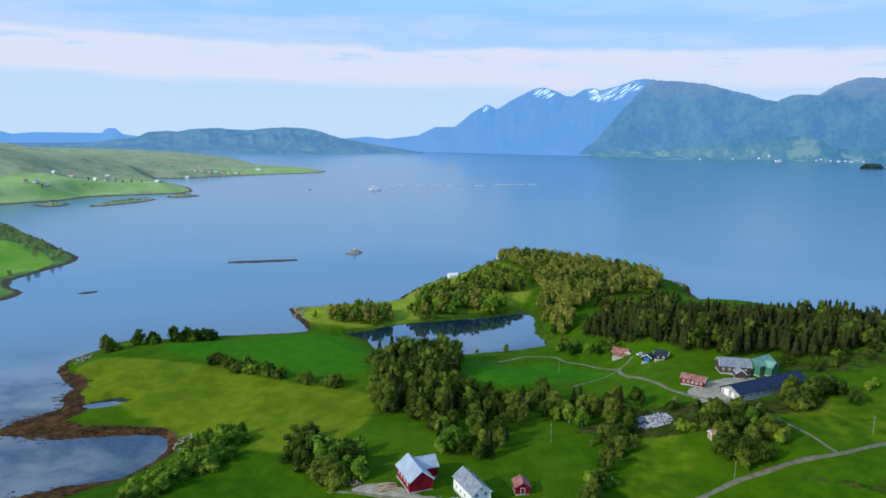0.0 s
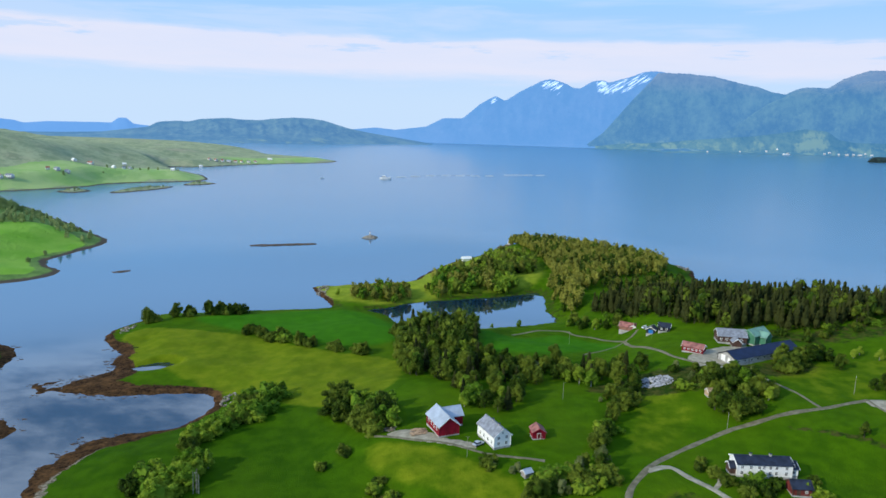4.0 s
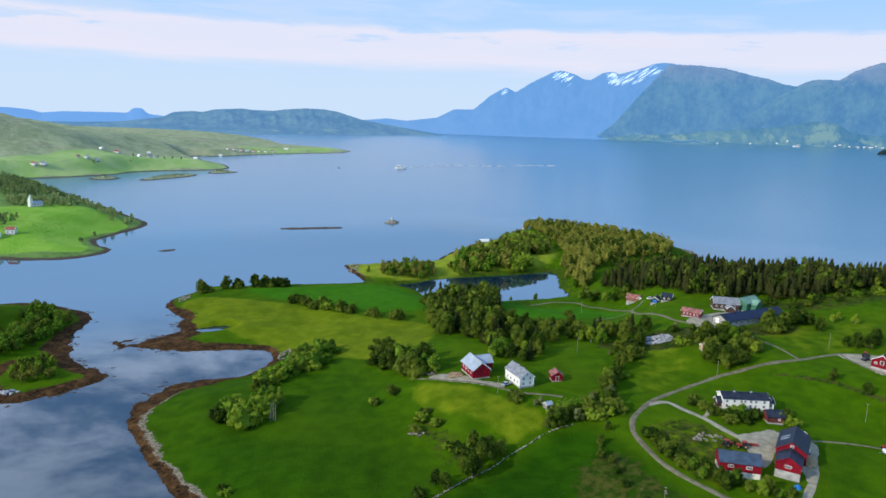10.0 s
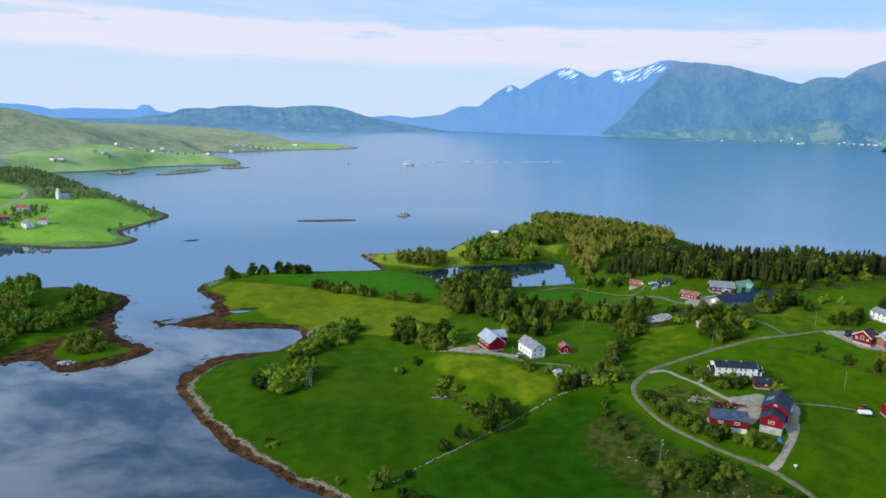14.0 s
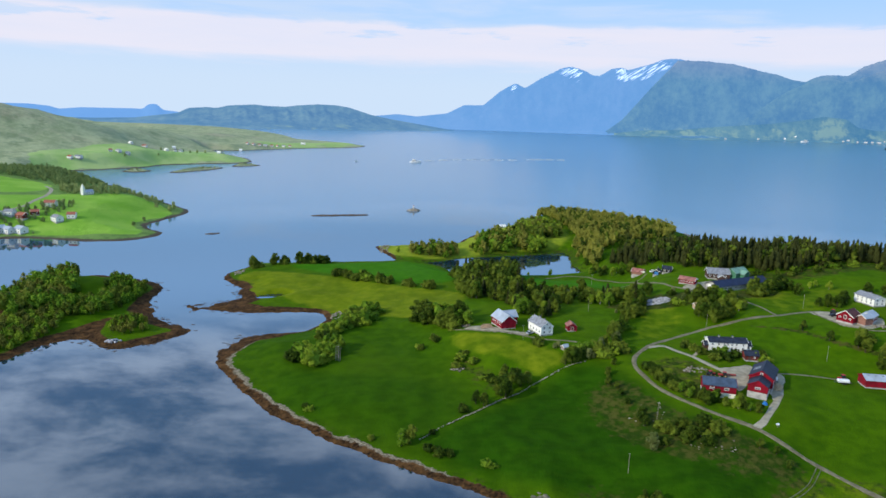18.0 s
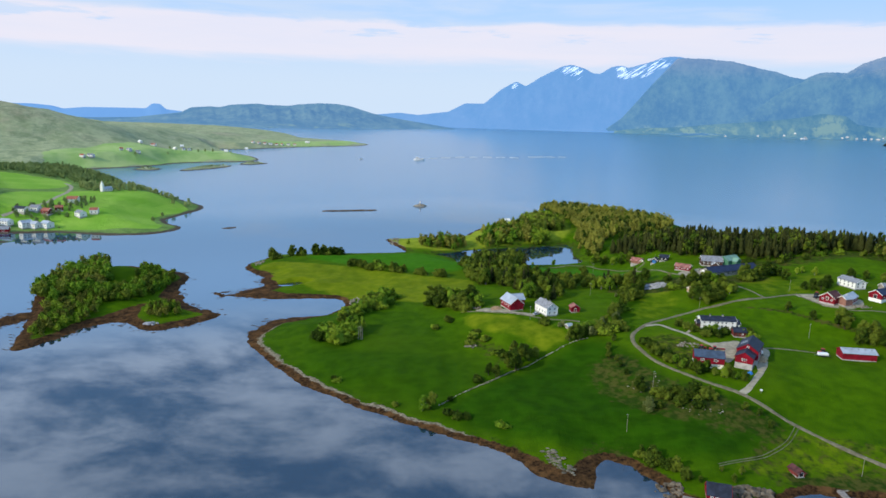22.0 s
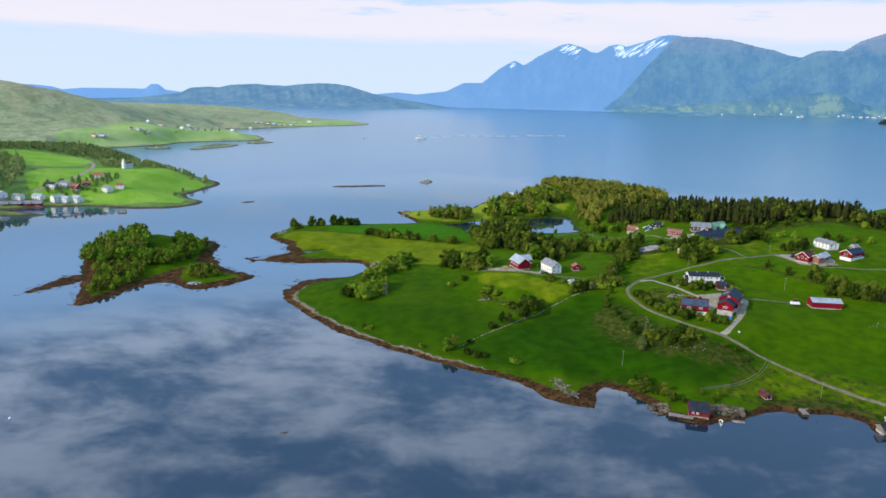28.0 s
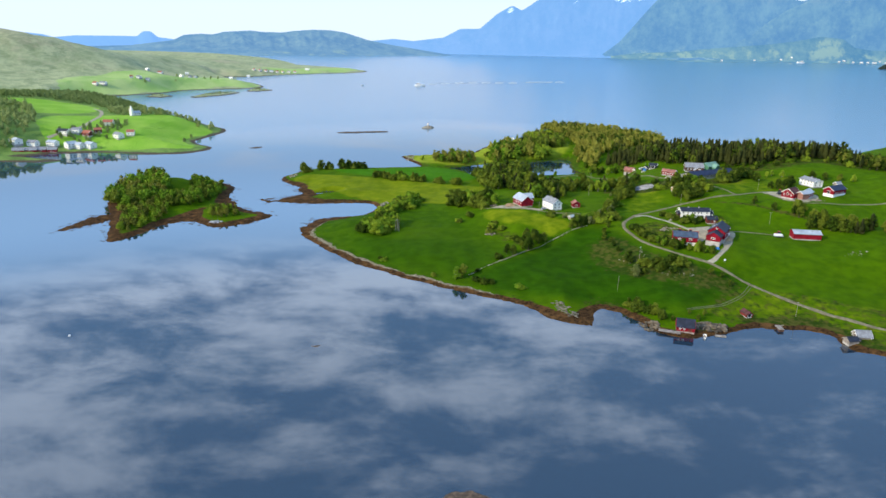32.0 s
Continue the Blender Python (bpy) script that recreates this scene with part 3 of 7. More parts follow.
def lay_ground():
    s = NEAR
    tone = 0.85 * plot(s, HAY_WEST, 5) + 0.60 * plot(s, HAY_KNOLL, 4) + 0.42 * plot(s, HAY_SHORE, 5) + 0.9 * plot(s, PENINSULA, 8) + 0.4 * plot(s, SCRUB, 8) + 0.5 * plot(s, KNOLL, 5) + 0.44 * plot(s, BRIGHT_EAST, 5) + 0.44 * plot(s, BRIGHT_LANE, 4)
    lush_shade = np.maximum(np.maximum(0.45 * plot(s, LUSH_WEST, 12), plot(s, LUSH_SOUTH, 7)), np.maximum(0.15 * plot(s, LUSH_EAST, 9), 0.8 * plot(s, SHADE_NEAR, 16)))
    wild = 0.56 * plot(s, KNOLL, 5) + 0.85 * plot(s, SCRUB, 8) + 0.5 * plot(s, ROUGH, 6) + 0.42 * plot(s, ROUGH_B, 6) + 0.12 * smooth(s.y, 395, 430) + 0.22 * plot(s, LUSH_SOUTH, 8) + 0.8 * plot(s, DITCH, 1.5) + 0.6 * plot(s, WOOD_FOOT, 6) + 0.46 * plot(s, HAY_SHORE, 4)
    stony = 0.15 + 0.85 * smooth(-s.x, 15, 45) * smooth(s.x, -160, -140) * smooth(-s.y, -215, -195) + 0.6 * smooth(s.y, 425, 450) * smooth(-s.x, 20, 60)
    wild = wild + 0.22 * ((s.x < -170) & (s.y < 335)) + 0.4 * smooth(-s.d, -14, -4)
    tagged(sheet_object("ground", s, GROUND_MAT, {"shelf": shelf(s.x, s.y), "tone": tone, "wild": wild, "lush_shade": lush_shade, "stony": stony, "mown": np.maximum(plot(s, MOWN, 3), plot(s, LAGOON_FIELD, 3)), "sun_lime": 0.9 * plot(s, PENINSULA, 5)}, s.z > -2.9), "green pasture, hayfields and weedy stone shore of the peninsula", "ground", kind="structure")
    s = FAR
    field = 0.9 * plot(s, [(-420, 458), (-330, 480), (-360, 540), (-350, 600), (-400, 640), (-470, 590), (-520, 540), (-480, 470)], 8)
    field = field + 0.9 * plot(s, [(-500, 600), (-560, 560), (-660, 600), (-700, 680), (-600, 700), (-520, 660)], 10)
    field = field + 0.8 * plot(s, [(-760, 1000), (-690, 1070), (-640, 1150), (-575, 1275), (-515, 1315), (-508, 1366), (-570, 1450), (-650, 1420), (-690, 1330), (-735, 1250), (-780, 1150), (-800, 1060)], 16)
    field = field + 0.7 * plot(s, [(-400, 2060), (-520, 1900), (-600, 1830), (-660, 1900), (-560, 2050), (-420, 2170)], 20)
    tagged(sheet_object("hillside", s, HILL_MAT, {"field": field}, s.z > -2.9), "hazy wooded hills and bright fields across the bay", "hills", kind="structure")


def lay_rocks():
    for name, pts, top, label in (("skerry", SKERRY, 1.3, "long low brown skerry awash in the fjord"), ("skerry", ROCKS, 1.0, "small flat rock just above the water"),
                                  ("rock_islet", BEACON, 3.4, "small bare rock islet in the fjord"), ("rock_awash", [(-53, -72), (-47, -67.5), (-41, -66), (-36, -70), (-42, -74)], 0.4, "low brown reef just breaking the calm water"),
                                  ("rock_awash", [(-104.6, 21), (-103, 22.3), (-101.4, 21.6), (-103, 20.4)], 0.3, "small dark rock just breaking the calm water"), ("rock_awash", [(-110, 17), (-108.6, 18), (-107.2, 17.2), (-108.8, 16.2)], 0.2, "small dark rock just breaking the calm water"),
                                  ("wooded_islet", [(2090, 3440), (2100, 3490), (2180, 3530), (2230, 3500), (2180, 3450)], 30.0, "dark wooded islet far out in the fjord")):
        p = np.array(pts, float)
        lo, hi = p.min(0) - 4, p.max(0) + 4
        cell = 4.0 if top > 20 else 1.2
        nx, ny = int((hi[0] - lo[0]) / cell) + 2, int((hi[1] - lo[1]) / cell) + 2
        x, y = np.meshgrid(np.linspace(lo[0], hi[0], nx), np.linspace(lo[1], hi[1], ny))
        d = signed(x, y, pts) + 0.9 * waves(x, y, 4, 1.0)
        z = np.where(d < 0, d * 0.4, top * (1 - np.exp(-d / (2.4 if top < 20 else 16.0)))) + 0.25 * waves(x, y, 3, 2.0)
        me = mesh_of(name, np.stack([x, y, z], -1).reshape(-1, 3).tolist(), grid_faces(ny, nx, z > -1).tolist(), WOODED if top > 20 else REEF if top < 1.5 else ROCK, True)
        tagged(new(name, me), label, "rock", kind="structure")


def rock_material():
    m = Mat("shore_rock", 0.9, 0, 0.25)
    a = m.mix(m.step(m.noise(0.7, 5, 0.65), 0.35, 0.66), (0.10, 0.082, 0.056), (0.38, 0.34, 0.265))
    m.color(m.mix(m.math("MULTIPLY", m.step(m.noise(0.25, 4), 0.5, 0.68), 0.6), a, (0.09, 0.06, 0.03)))
    m.bump(m.noise(2.2, 6, 0.7), 0.25, 0.8)
    return m.m


def lay_weed():
    """Bladder wrack afloat along the flat shores, in ragged patches."""
    rng, heap = np.random.default_rng(31), Heap()
    v, f = knob()
    w = shelf(NEAR.x, NEAR.y)
    chance = smooth(w, 4.5, 9.0) * smooth(NEAR.d, -6.5, -0.5) * (NEAR.d < 1.5) * (NEAR.y < 330)
    j, i = np.nonzero(rng.random(NEAR.x.shape) < chance * 0.30)
    for k in range(3):
        x, y = NEAR.x[j, i] + rng.uniform(-1.6, 1.6, len(j)), NEAR.y[j, i] + rng.uniform(-1.6, 1.6, len(j))
        s = 0.62 * rng.uniform(0.35, 1.3, (len(j), 1, 1))
        V = np.stack([x, y, np.full(len(j), 0.01)], 1)[:, None] + v[None] * (0.6 + 0.8 * rng.random((len(j), 12, 1))) * s * (1.7, 0.8, 0.07)
        heap.add(V.reshape(-1, 3), (f[None] + 12 * np.arange(len(j))[:, None, None]).reshape(-1, 3))
    tagged(new("seaweed", heap.mesh("seaweed", WRACK)), "ragged brown seaweed afloat along the shallow shore", "seaweed", kind="stuff")


WRACK = plain("brown_wrack", (0.060, 0.032, 0.014), 0.6, vary=0.5, scale=0.5, grain=3)
ROCK = rock_material()
REEF = plain("weedy_reef", (0.105, 0.068, 0.040), 0.7, vary=0.45, scale=0.8, grain=4)
WOODED = plain("distant_wood", (0.020, 0.040, 0.034), 0.95, vary=0.4, scale=0.05, grain=0.4)


def lay_water():
    ys = [-1600, -400, -100, 100, 300, 500, 800, 1400, 2400, 3600, 4770]
    xs = [-4600, -2400, -1200, -600, -300, 0, 300, 600, 1200, 2400, 4600]
    v = [(x, y, 0.0) for y in ys for x in xs]
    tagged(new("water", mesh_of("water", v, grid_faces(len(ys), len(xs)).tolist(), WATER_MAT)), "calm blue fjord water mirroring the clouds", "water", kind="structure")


# ---- far mountains, round the point VIEW: degrees from +y, height of the crest in metres ----
VIEW = (-20.0, -90.0)
CREST_RIGHT = [(11.0, 20), (12.18, 98), (13.27, 214), (14.23, 320), (15.56, 453), (16.02, 506), (16.65, 507), (18.09, 507), (19.27, 498), (20.12, 493), (22.17, 449), (23.31, 430), (24.02, 405), (25.01, 389), (25.93, 432), (26.65, 441), (27.73, 437), (28.54, 498), (29.99, 557), (30.52, 562), (31.62, 561), (36, 600), (44, 560), (55, 450)]
CREST_SPUR = [(19.54, 24), (20.5, 86), (22.01, 172), (23.09, 263), (24.16, 332), (25.03, 371), (25.94, 417), (26.85, 419), (27.77, 392), (28.62, 423), (30.06, 485), (31.67, 504), (36, 500), (46, 420)]
CREST_APRON = [(11.67, 13), (13.84, 36), (16.82, 49), (18.47, 68), (20.9, 88), (23.24, 108), (25.12, 134), (26.57, 163), (28.03, 152), (28.8, 99), (29.86, 83), (32.15, 86), (38, 90), (46, 60)]
CREST_SNOW = [(-9, 65), (-6.11, 91), (-4.52, 79), (-2.01, 107), (-0.65, 167), (0.96, 170), (2.29, 268), (3.5, 327), (4.33, 295), (5.43, 357), (7.19, 436), (7.94, 449), (8.97, 425), (9.65, 396), (10.18, 390), (11.16, 444), (12.02, 450), (12.34, 435), (13.94, 476), (14.97, 512), (15.81, 521), (16.65, 512), (18, 380), (20, 150)]
FAR_SHORE = [(11, 4640), (14, 4560), (18.4, 4330), (22.6, 4760), (26, 5040), (30, 5290), (33, 5400), (46, 6000)]  # degrees, and how far off the shore under the mountains lies
CREST_LEFT = [(-34, 20), (-29, 24), (-26.5, 30), (-24.6, 50), (-23.4, 62), (-22.6, 93), (-21.2, 102), (-20.5, 98), (-19.6, 115), (-17.6, 126), (-16.7, 119), (-15.1, 118), (-14.3, 128), (-12.6, 139), (-11.2, 137), (-10.1, 125), (-8.3, 84), (-6.5, 59), (-3.8, 29), (-2.2, 11), (-1.4, 2)]
CREST_BLUE = [(-46, 70), (-35, 90), (-33.3, 90), (-32.0, 80), (-31.4, 64), (-30.0, 76), (-26.8, 78), (-25.8, 77), (-25.4, 108), (-24.8, 109), (-24.4, 74), (-22.7, 58), (-14.0, 50), (-8, 30)]


def mountain(name, crest, foot, top, mat, label, spurs=0.16, far_y=4760, rows=34, seed=1.0, snow=(), bow=0.9):
    az = np.arange(crest[0][0], crest[-1][0], 0.11)
    high = np.interp(az, [c[0] for c in crest], [c[1] for c in crest])
    kernel = np.hanning(5)
    high = np.convolve(np.pad(high, 2, "edge"), kernel / kernel.sum(), "valid")
    u = np.concatenate([np.linspace(0, 1, rows), [1.04, 1.10]])
    shape = np.concatenate([np.linspace(0, 1, rows) ** bow, [0.9, 0.6]])
    a, uu = np.meshgrid(az, u)
    foot_r = np.interp(az, [f[0] for f in foot], [f[1] for f in foot])
    r = foot_r + (top - foot_r) * uu
    r = np.minimum(r, (far_y - VIEW[1] - 60 + 60 * uu) / np.cos(np.radians(a)))
    x, y = VIEW[0] + r * np.sin(np.radians(a)), VIEW[1] + r * np.cos(np.radians(a))
    gully = waves(a * 60 + 20 * np.sin(uu * 5 + seed), uu * 150, 40, seed) + 0.6 * waves(a * 60, uu * 260, 17, seed + 2)
    # steep ribs that run down from the crest, broken by crags
    gully = 0.55 * gully + 0.45 * (1 - 2.2 * np.abs(np.sin(a * 1.3 + 2.2 * np.sin(a * 0.47 + seed) + 1.6 * uu + 0.8 * waves(a * 60, uu * 90, 50, seed)))) + 0.35 * waves(a * 60, uu * 420, 9, seed + 5)
    mid = np.sin(np.clip(uu, 0, 1) * np.pi) ** 0.8
    z = high[None] * shape[:, None] * (1 + spurs * gully * mid) + high[None] * 0.007 * waves(a * 60, uu * 40, 6, seed)
    z[0] = -2
    me = mesh_of(name, np.stack([x, y, z], -1).reshape(-1, 3).tolist(), grid_faces(len(u), len(az)).tolist(), mat, True)
    attribute(me, "up", uu)
    if snow:
        lie = sum(np.exp(-(((a - c) / w) ** 2) ** 2) * q for c, w, q in snow) * smooth(uu, 0.80, 0.92) * (1 - 0.8 * smooth(uu, 0.965, 0.99))
        attribute(me, "snow", lie)
    return tagged(new(name, me), label, "mountain", kind="structure")


def lay_mountains():
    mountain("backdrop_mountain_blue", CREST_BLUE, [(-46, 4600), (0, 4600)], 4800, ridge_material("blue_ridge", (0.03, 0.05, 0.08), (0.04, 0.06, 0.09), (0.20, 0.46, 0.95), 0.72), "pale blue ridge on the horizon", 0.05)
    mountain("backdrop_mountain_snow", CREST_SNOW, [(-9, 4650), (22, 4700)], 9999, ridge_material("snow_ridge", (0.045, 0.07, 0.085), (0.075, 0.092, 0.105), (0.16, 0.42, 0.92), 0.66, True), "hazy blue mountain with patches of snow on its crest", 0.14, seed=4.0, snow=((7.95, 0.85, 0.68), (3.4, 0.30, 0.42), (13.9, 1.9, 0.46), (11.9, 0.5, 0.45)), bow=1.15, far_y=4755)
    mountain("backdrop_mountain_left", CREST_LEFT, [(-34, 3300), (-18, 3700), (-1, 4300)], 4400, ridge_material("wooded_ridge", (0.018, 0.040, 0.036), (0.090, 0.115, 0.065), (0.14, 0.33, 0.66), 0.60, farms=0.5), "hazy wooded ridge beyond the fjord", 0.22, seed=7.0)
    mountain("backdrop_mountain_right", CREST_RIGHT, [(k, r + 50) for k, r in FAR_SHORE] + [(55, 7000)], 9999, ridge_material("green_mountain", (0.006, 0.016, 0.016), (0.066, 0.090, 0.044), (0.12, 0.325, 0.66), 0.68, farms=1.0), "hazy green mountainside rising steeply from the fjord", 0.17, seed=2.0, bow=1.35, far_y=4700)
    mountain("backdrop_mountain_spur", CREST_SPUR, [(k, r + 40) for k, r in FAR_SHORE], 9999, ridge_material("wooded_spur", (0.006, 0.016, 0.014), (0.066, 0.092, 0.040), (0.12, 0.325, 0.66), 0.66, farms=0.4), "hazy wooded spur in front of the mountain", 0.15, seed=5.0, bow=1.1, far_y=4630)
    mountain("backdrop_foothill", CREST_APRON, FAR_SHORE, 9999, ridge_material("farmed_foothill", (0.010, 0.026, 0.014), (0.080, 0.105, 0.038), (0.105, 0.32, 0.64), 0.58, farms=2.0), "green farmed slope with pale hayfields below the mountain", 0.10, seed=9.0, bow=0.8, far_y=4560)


lay_ground()
lay_water()
lay_rocks()
lay_mountains()

# ---- trees ----
def leaf_material(name, dark, mid, lite, gloss=0.10):
    m = Mat(name, 0.75, 0, gloss)
    r, o = m.island(), m.rand()
    c = m.mix(m.step(r, 0.0, 0.8), dark, mid)
    c = m.mix(m.step(m.math("ADD", m.noise(0.09, 3), m.math("MULTIPLY", m.math("SUBTRACT", o, 0.5), 0.35)), 0.38, 0.68), c, lite)
    m.color(m.mix(m.math("MULTIPLY", m.step(m.noise(0.6, 3), 0.5, 0.75), 0.4), c, dark))
    thin = m.t.nodes.new("ShaderNodeBsdfTranslucent")
    m.link(c, thin.inputs[0])
    both, out = m.t.nodes.new("ShaderNodeMixShader"), m.t.nodes["Material Output"]
    both.inputs[0].default_value = 0.24
    m.link(m.b.outputs[0], both.inputs[1])
    m.link(thin.outputs[0], both.inputs[2])
    m.link(both.outputs[0], out.inputs[0])
    return m.m


LEAF = leaf_material("birch_and_alder_leaves", (0.009, 0.022, 0.002), (0.054, 0.098, 0.006), (0.142, 0.186, 0.017))
SPRING = leaf_material("young_willow_leaves", (0.056, 0.130, 0.007), (0.140, 0.245, 0.014), (0.230, 0.310, 0.022))
NEEDLE = leaf_material("spruce_needles", (0.008, 0.014, 0.004), (0.022, 0.033, 0.007), (0.050, 0.058, 0.012))
PINE = leaf_material("pine_needles", (0.048, 0.066, 0.009), (0.150, 0.168, 0.022), (0.265, 0.260, 0.040))
# leaf colours raised for trees across the bay, haze painted in
HAZE = leaf_material("haze_paled_leaves", (0.150, 0.215, 0.070), (0.240, 0.310, 0.100), (0.330, 0.385, 0.135))
BLOSSOM = leaf_material("pale_spring_leaves", (0.050, 0.075, 0.016), (0.117, 0.150, 0.038), (0.189, 0.215, 0.070))
BARK = plain("bark", (0.070, 0.058, 0.045), 0.95, vary=0.3)
BIRCH_BARK = plain("birch_bark", (0.26, 0.25, 0.22), 0.9, vary=0.3)

ICO = None
SMALL = None


def ball():
    """A rough ball of 42 corners."""
    global ICO
    if ICO is None:
        bm = bmesh.new()
        bmesh.ops.create_icosphere(bm, subdivisions=2, radius=1)
        ICO = np.array([v.co[:] for v in bm.verts]), np.array([[v.index for v in f.verts] for f in bm.faces])
        bm.free()
    return ICO


def knob():
    """A ball of 12 corners."""
    global SMALL
    if SMALL is None:
        bm = bmesh.new()
        bmesh.ops.create_icosphere(bm, subdivisions=1, radius=1)
        SMALL = np.array([v.co[:] for v in bm.verts]), np.array([[v.index for v in f.verts] for f in bm.faces])
        bm.free()
    return SMALL


class Heap:
    """Gathers the corners and faces of one mesh."""

    def __init__(self):
        self.v, self.f, self.n = [], [], 0

    def add(self, v, f):
        self.v.append(np.asarray(v, float))
        self.f += (np.asarray(f) + self.n).tolist()
        self.n += len(v)

    def mesh(self, name, mat, soft=False):
        return mesh_of(name, np.concatenate(self.v).tolist(), self.f, mat, soft)


def puffs(heap, rng, pts, size, flat=0.85):
    """Small ragged clumps of foliage round some points."""
    v, f = knob()
    n = len(pts)
    s = np.reshape(size, (-1, 1, 1)) * (0.65 + 0.65 * rng.random((n, 1, 1)))
    V = pts[:, None] + v[None] * (0.62 + 0.66 * rng.random((n, 12, 1))) * s * (1, 1, flat)
    heap.add(V.reshape(-1, 3), (f[None] + 12 * np.arange(n)[:, None, None]).reshape(-1, 3))


def sprays(heap, rng, pts, out, leaf, droop=0.0):
    """Loose sprays of leaves at some points, turned roughly outwards."""
    n = len(pts)
    d = out + 0.55 * rng.normal(size=(n, 3))
    d /= np.linalg.norm(d, axis=1)[:, None] + 1e-9
    a = np.cross(d, rng.normal(size=(n, 3)))
    a[:, 2] -= droop
    a /= np.linalg.norm(a, axis=1)[:, None] + 1e-9
    b = np.cross(a, d)
    k = leaf * (0.55 + 0.9 * rng.random((n, 1)))
    q = np.stack([pts - a * k, pts + b * k * 0.66 + d * k * 0.25, pts + a * k, pts - b * k * 0.66 + d * k * 0.25], 1).reshape(-1, 3)
    heap.add(q, np.arange(n * 4).reshape(-1, 4))


def broad_crown(heap, rng, at, h, r, leaves, leaf, low=0.2, clumps=0, boughs=9):
    """The crown of a leafy tree: boughs of uneven reach, clad in clumps and sprays; h is the whole tree's height and r its spread."""
    at = np.asarray(at, float)
    lean = rng.normal(size=2) * 0.05 * h
    k = np.arange(boughs)
    u = (k + 0.5) / boughs
    zz = h * (low + 0.06 + (0.82 - low) * u + 0.03 * rng.normal(size=boughs))
    reach = r * np.sin(np.pi * np.clip(0.26 + 0.68 * u, 0, 1)) * (0.42 + 0.36 * rng.random(boughs))
    a = k * 2.4 + rng.random(boughs) * 1.2
    c = np.stack([reach * np.cos(a) + lean[0] * u, reach * np.sin(a) + lean[1] * u, zz], 1)
    rb = r * (0.38 + 0.22 * rng.random(boughs)) * (1.05 - 0.35 * u)

    def shell(n, lo, hi):
        which = rng.integers(boughs, size=n)
        d = rng.normal(size=(n, 3)) + c[which] / h * (1.0, 1.0, 0.0) + (0, 0, 0.40)
        d /= np.linalg.norm(d, axis=1)[:, None]
        return at + c[which] + d * rb[which][:, None] * (1, 1, 1.15) * (lo + (hi - lo) * rng.random((n, 1))), d
    puffs(heap, rng, at + c, rb * 0.80, 1.1)
    puffs(heap, rng, at + np.array([(lean[0] * 0.5, lean[1] * 0.5, h * (low + 0.88) / 2)]), r * 0.55, h * (0.88 - low) * 0.40 / (r * 0.55))
    if clumps:
        puffs(heap, rng, shell(clumps, 0.70, 1.0)[0], 0.048 * h)
    p, d = shell(leaves, 0.82, 1.16)
    sprays(heap, rng, p, d, leaf)


def spire_crown(heap, rng, at, h, r, leaves, leaf):
    """The crown of a spruce: drooping whorls that narrow to a point."""
    at = np.asarray(at, float)
    v, f = knob()
    for z, w, t in ((0.30, 0.80, 0.24), (0.52, 0.56, 0.22), (0.72, 0.34, 0.20)):
        heap.add(at + (0, 0, h * z) + v * (0.75 + 0.4 * rng.random((12, 1))) * (r * w, r * w, h * t), f)
    u = 1 - np.sqrt(rng.random(leaves) * 0.98 + 0.02)
    a = rng.random(leaves) * 6.283
    rr = r * (1.02 - u) * (0.62 + 0.48 * rng.random(leaves)) * (0.86 + 0.2 * np.sin(u * 34 + 2 * np.sin(a * 2)))
    side = np.stack([np.cos(a), np.sin(a), np.full(leaves, 0.35)], 1)
    pts = np.stack([rr * np.cos(a), rr * np.sin(a), h * (0.08 + 0.90 * u)], 1)
    sprays(heap, rng, at + pts, side, leaf, 0.8)


def limb(heap, a, b, ra, rb, sides=6):
    a, b = np.asarray(a, float), np.asarray(b, float)
    way = (b - a) / np.linalg.norm(b - a)
    side = np.cross(way, (0.3, 0.9, 0.1))
    side /= np.linalg.norm(side)
    up = np.cross(way, side)
    t = np.arange(sides) * 2 * math.pi / sides
    ring = np.cos(t)[:, None] * side + np.sin(t)[:, None] * up
    v = np.concatenate([a + ring * ra, b + ring * rb])
    i = np.arange(sides)
    j = (i + 1) % sides
    heap.add(v, np.stack([i, j, j + sides, i + sides], 1))


def trunk_heap(rng, h, r, limbs, top=0.75):
    heap = Heap()
    bend = (0.03 * h * rng.normal(), 0.03 * h * rng.normal())
    mid = (bend[0], bend[1], h * 0.38)
    limb(heap, (0, 0, -0.6), mid, 0.028 * h, 0.019 * h)
    limb(heap, mid, (bend[0] * 1.5, bend[1] * 1.5, h * top), 0.019 * h, 0.006 * h)
    for k in range(limbs):
        a, u = k * 2.4 + rng.random(), 0.25 + 0.4 * k / max(1, limbs)
        limb(heap, (bend[0] * u, bend[1] * u, h * u), (r * 0.6 * math.cos(a), r * 0.6 * math.sin(a), h * (u + 0.25)), 0.011 * h, 0.004 * h, 5)
    return heap


MODELS = {}


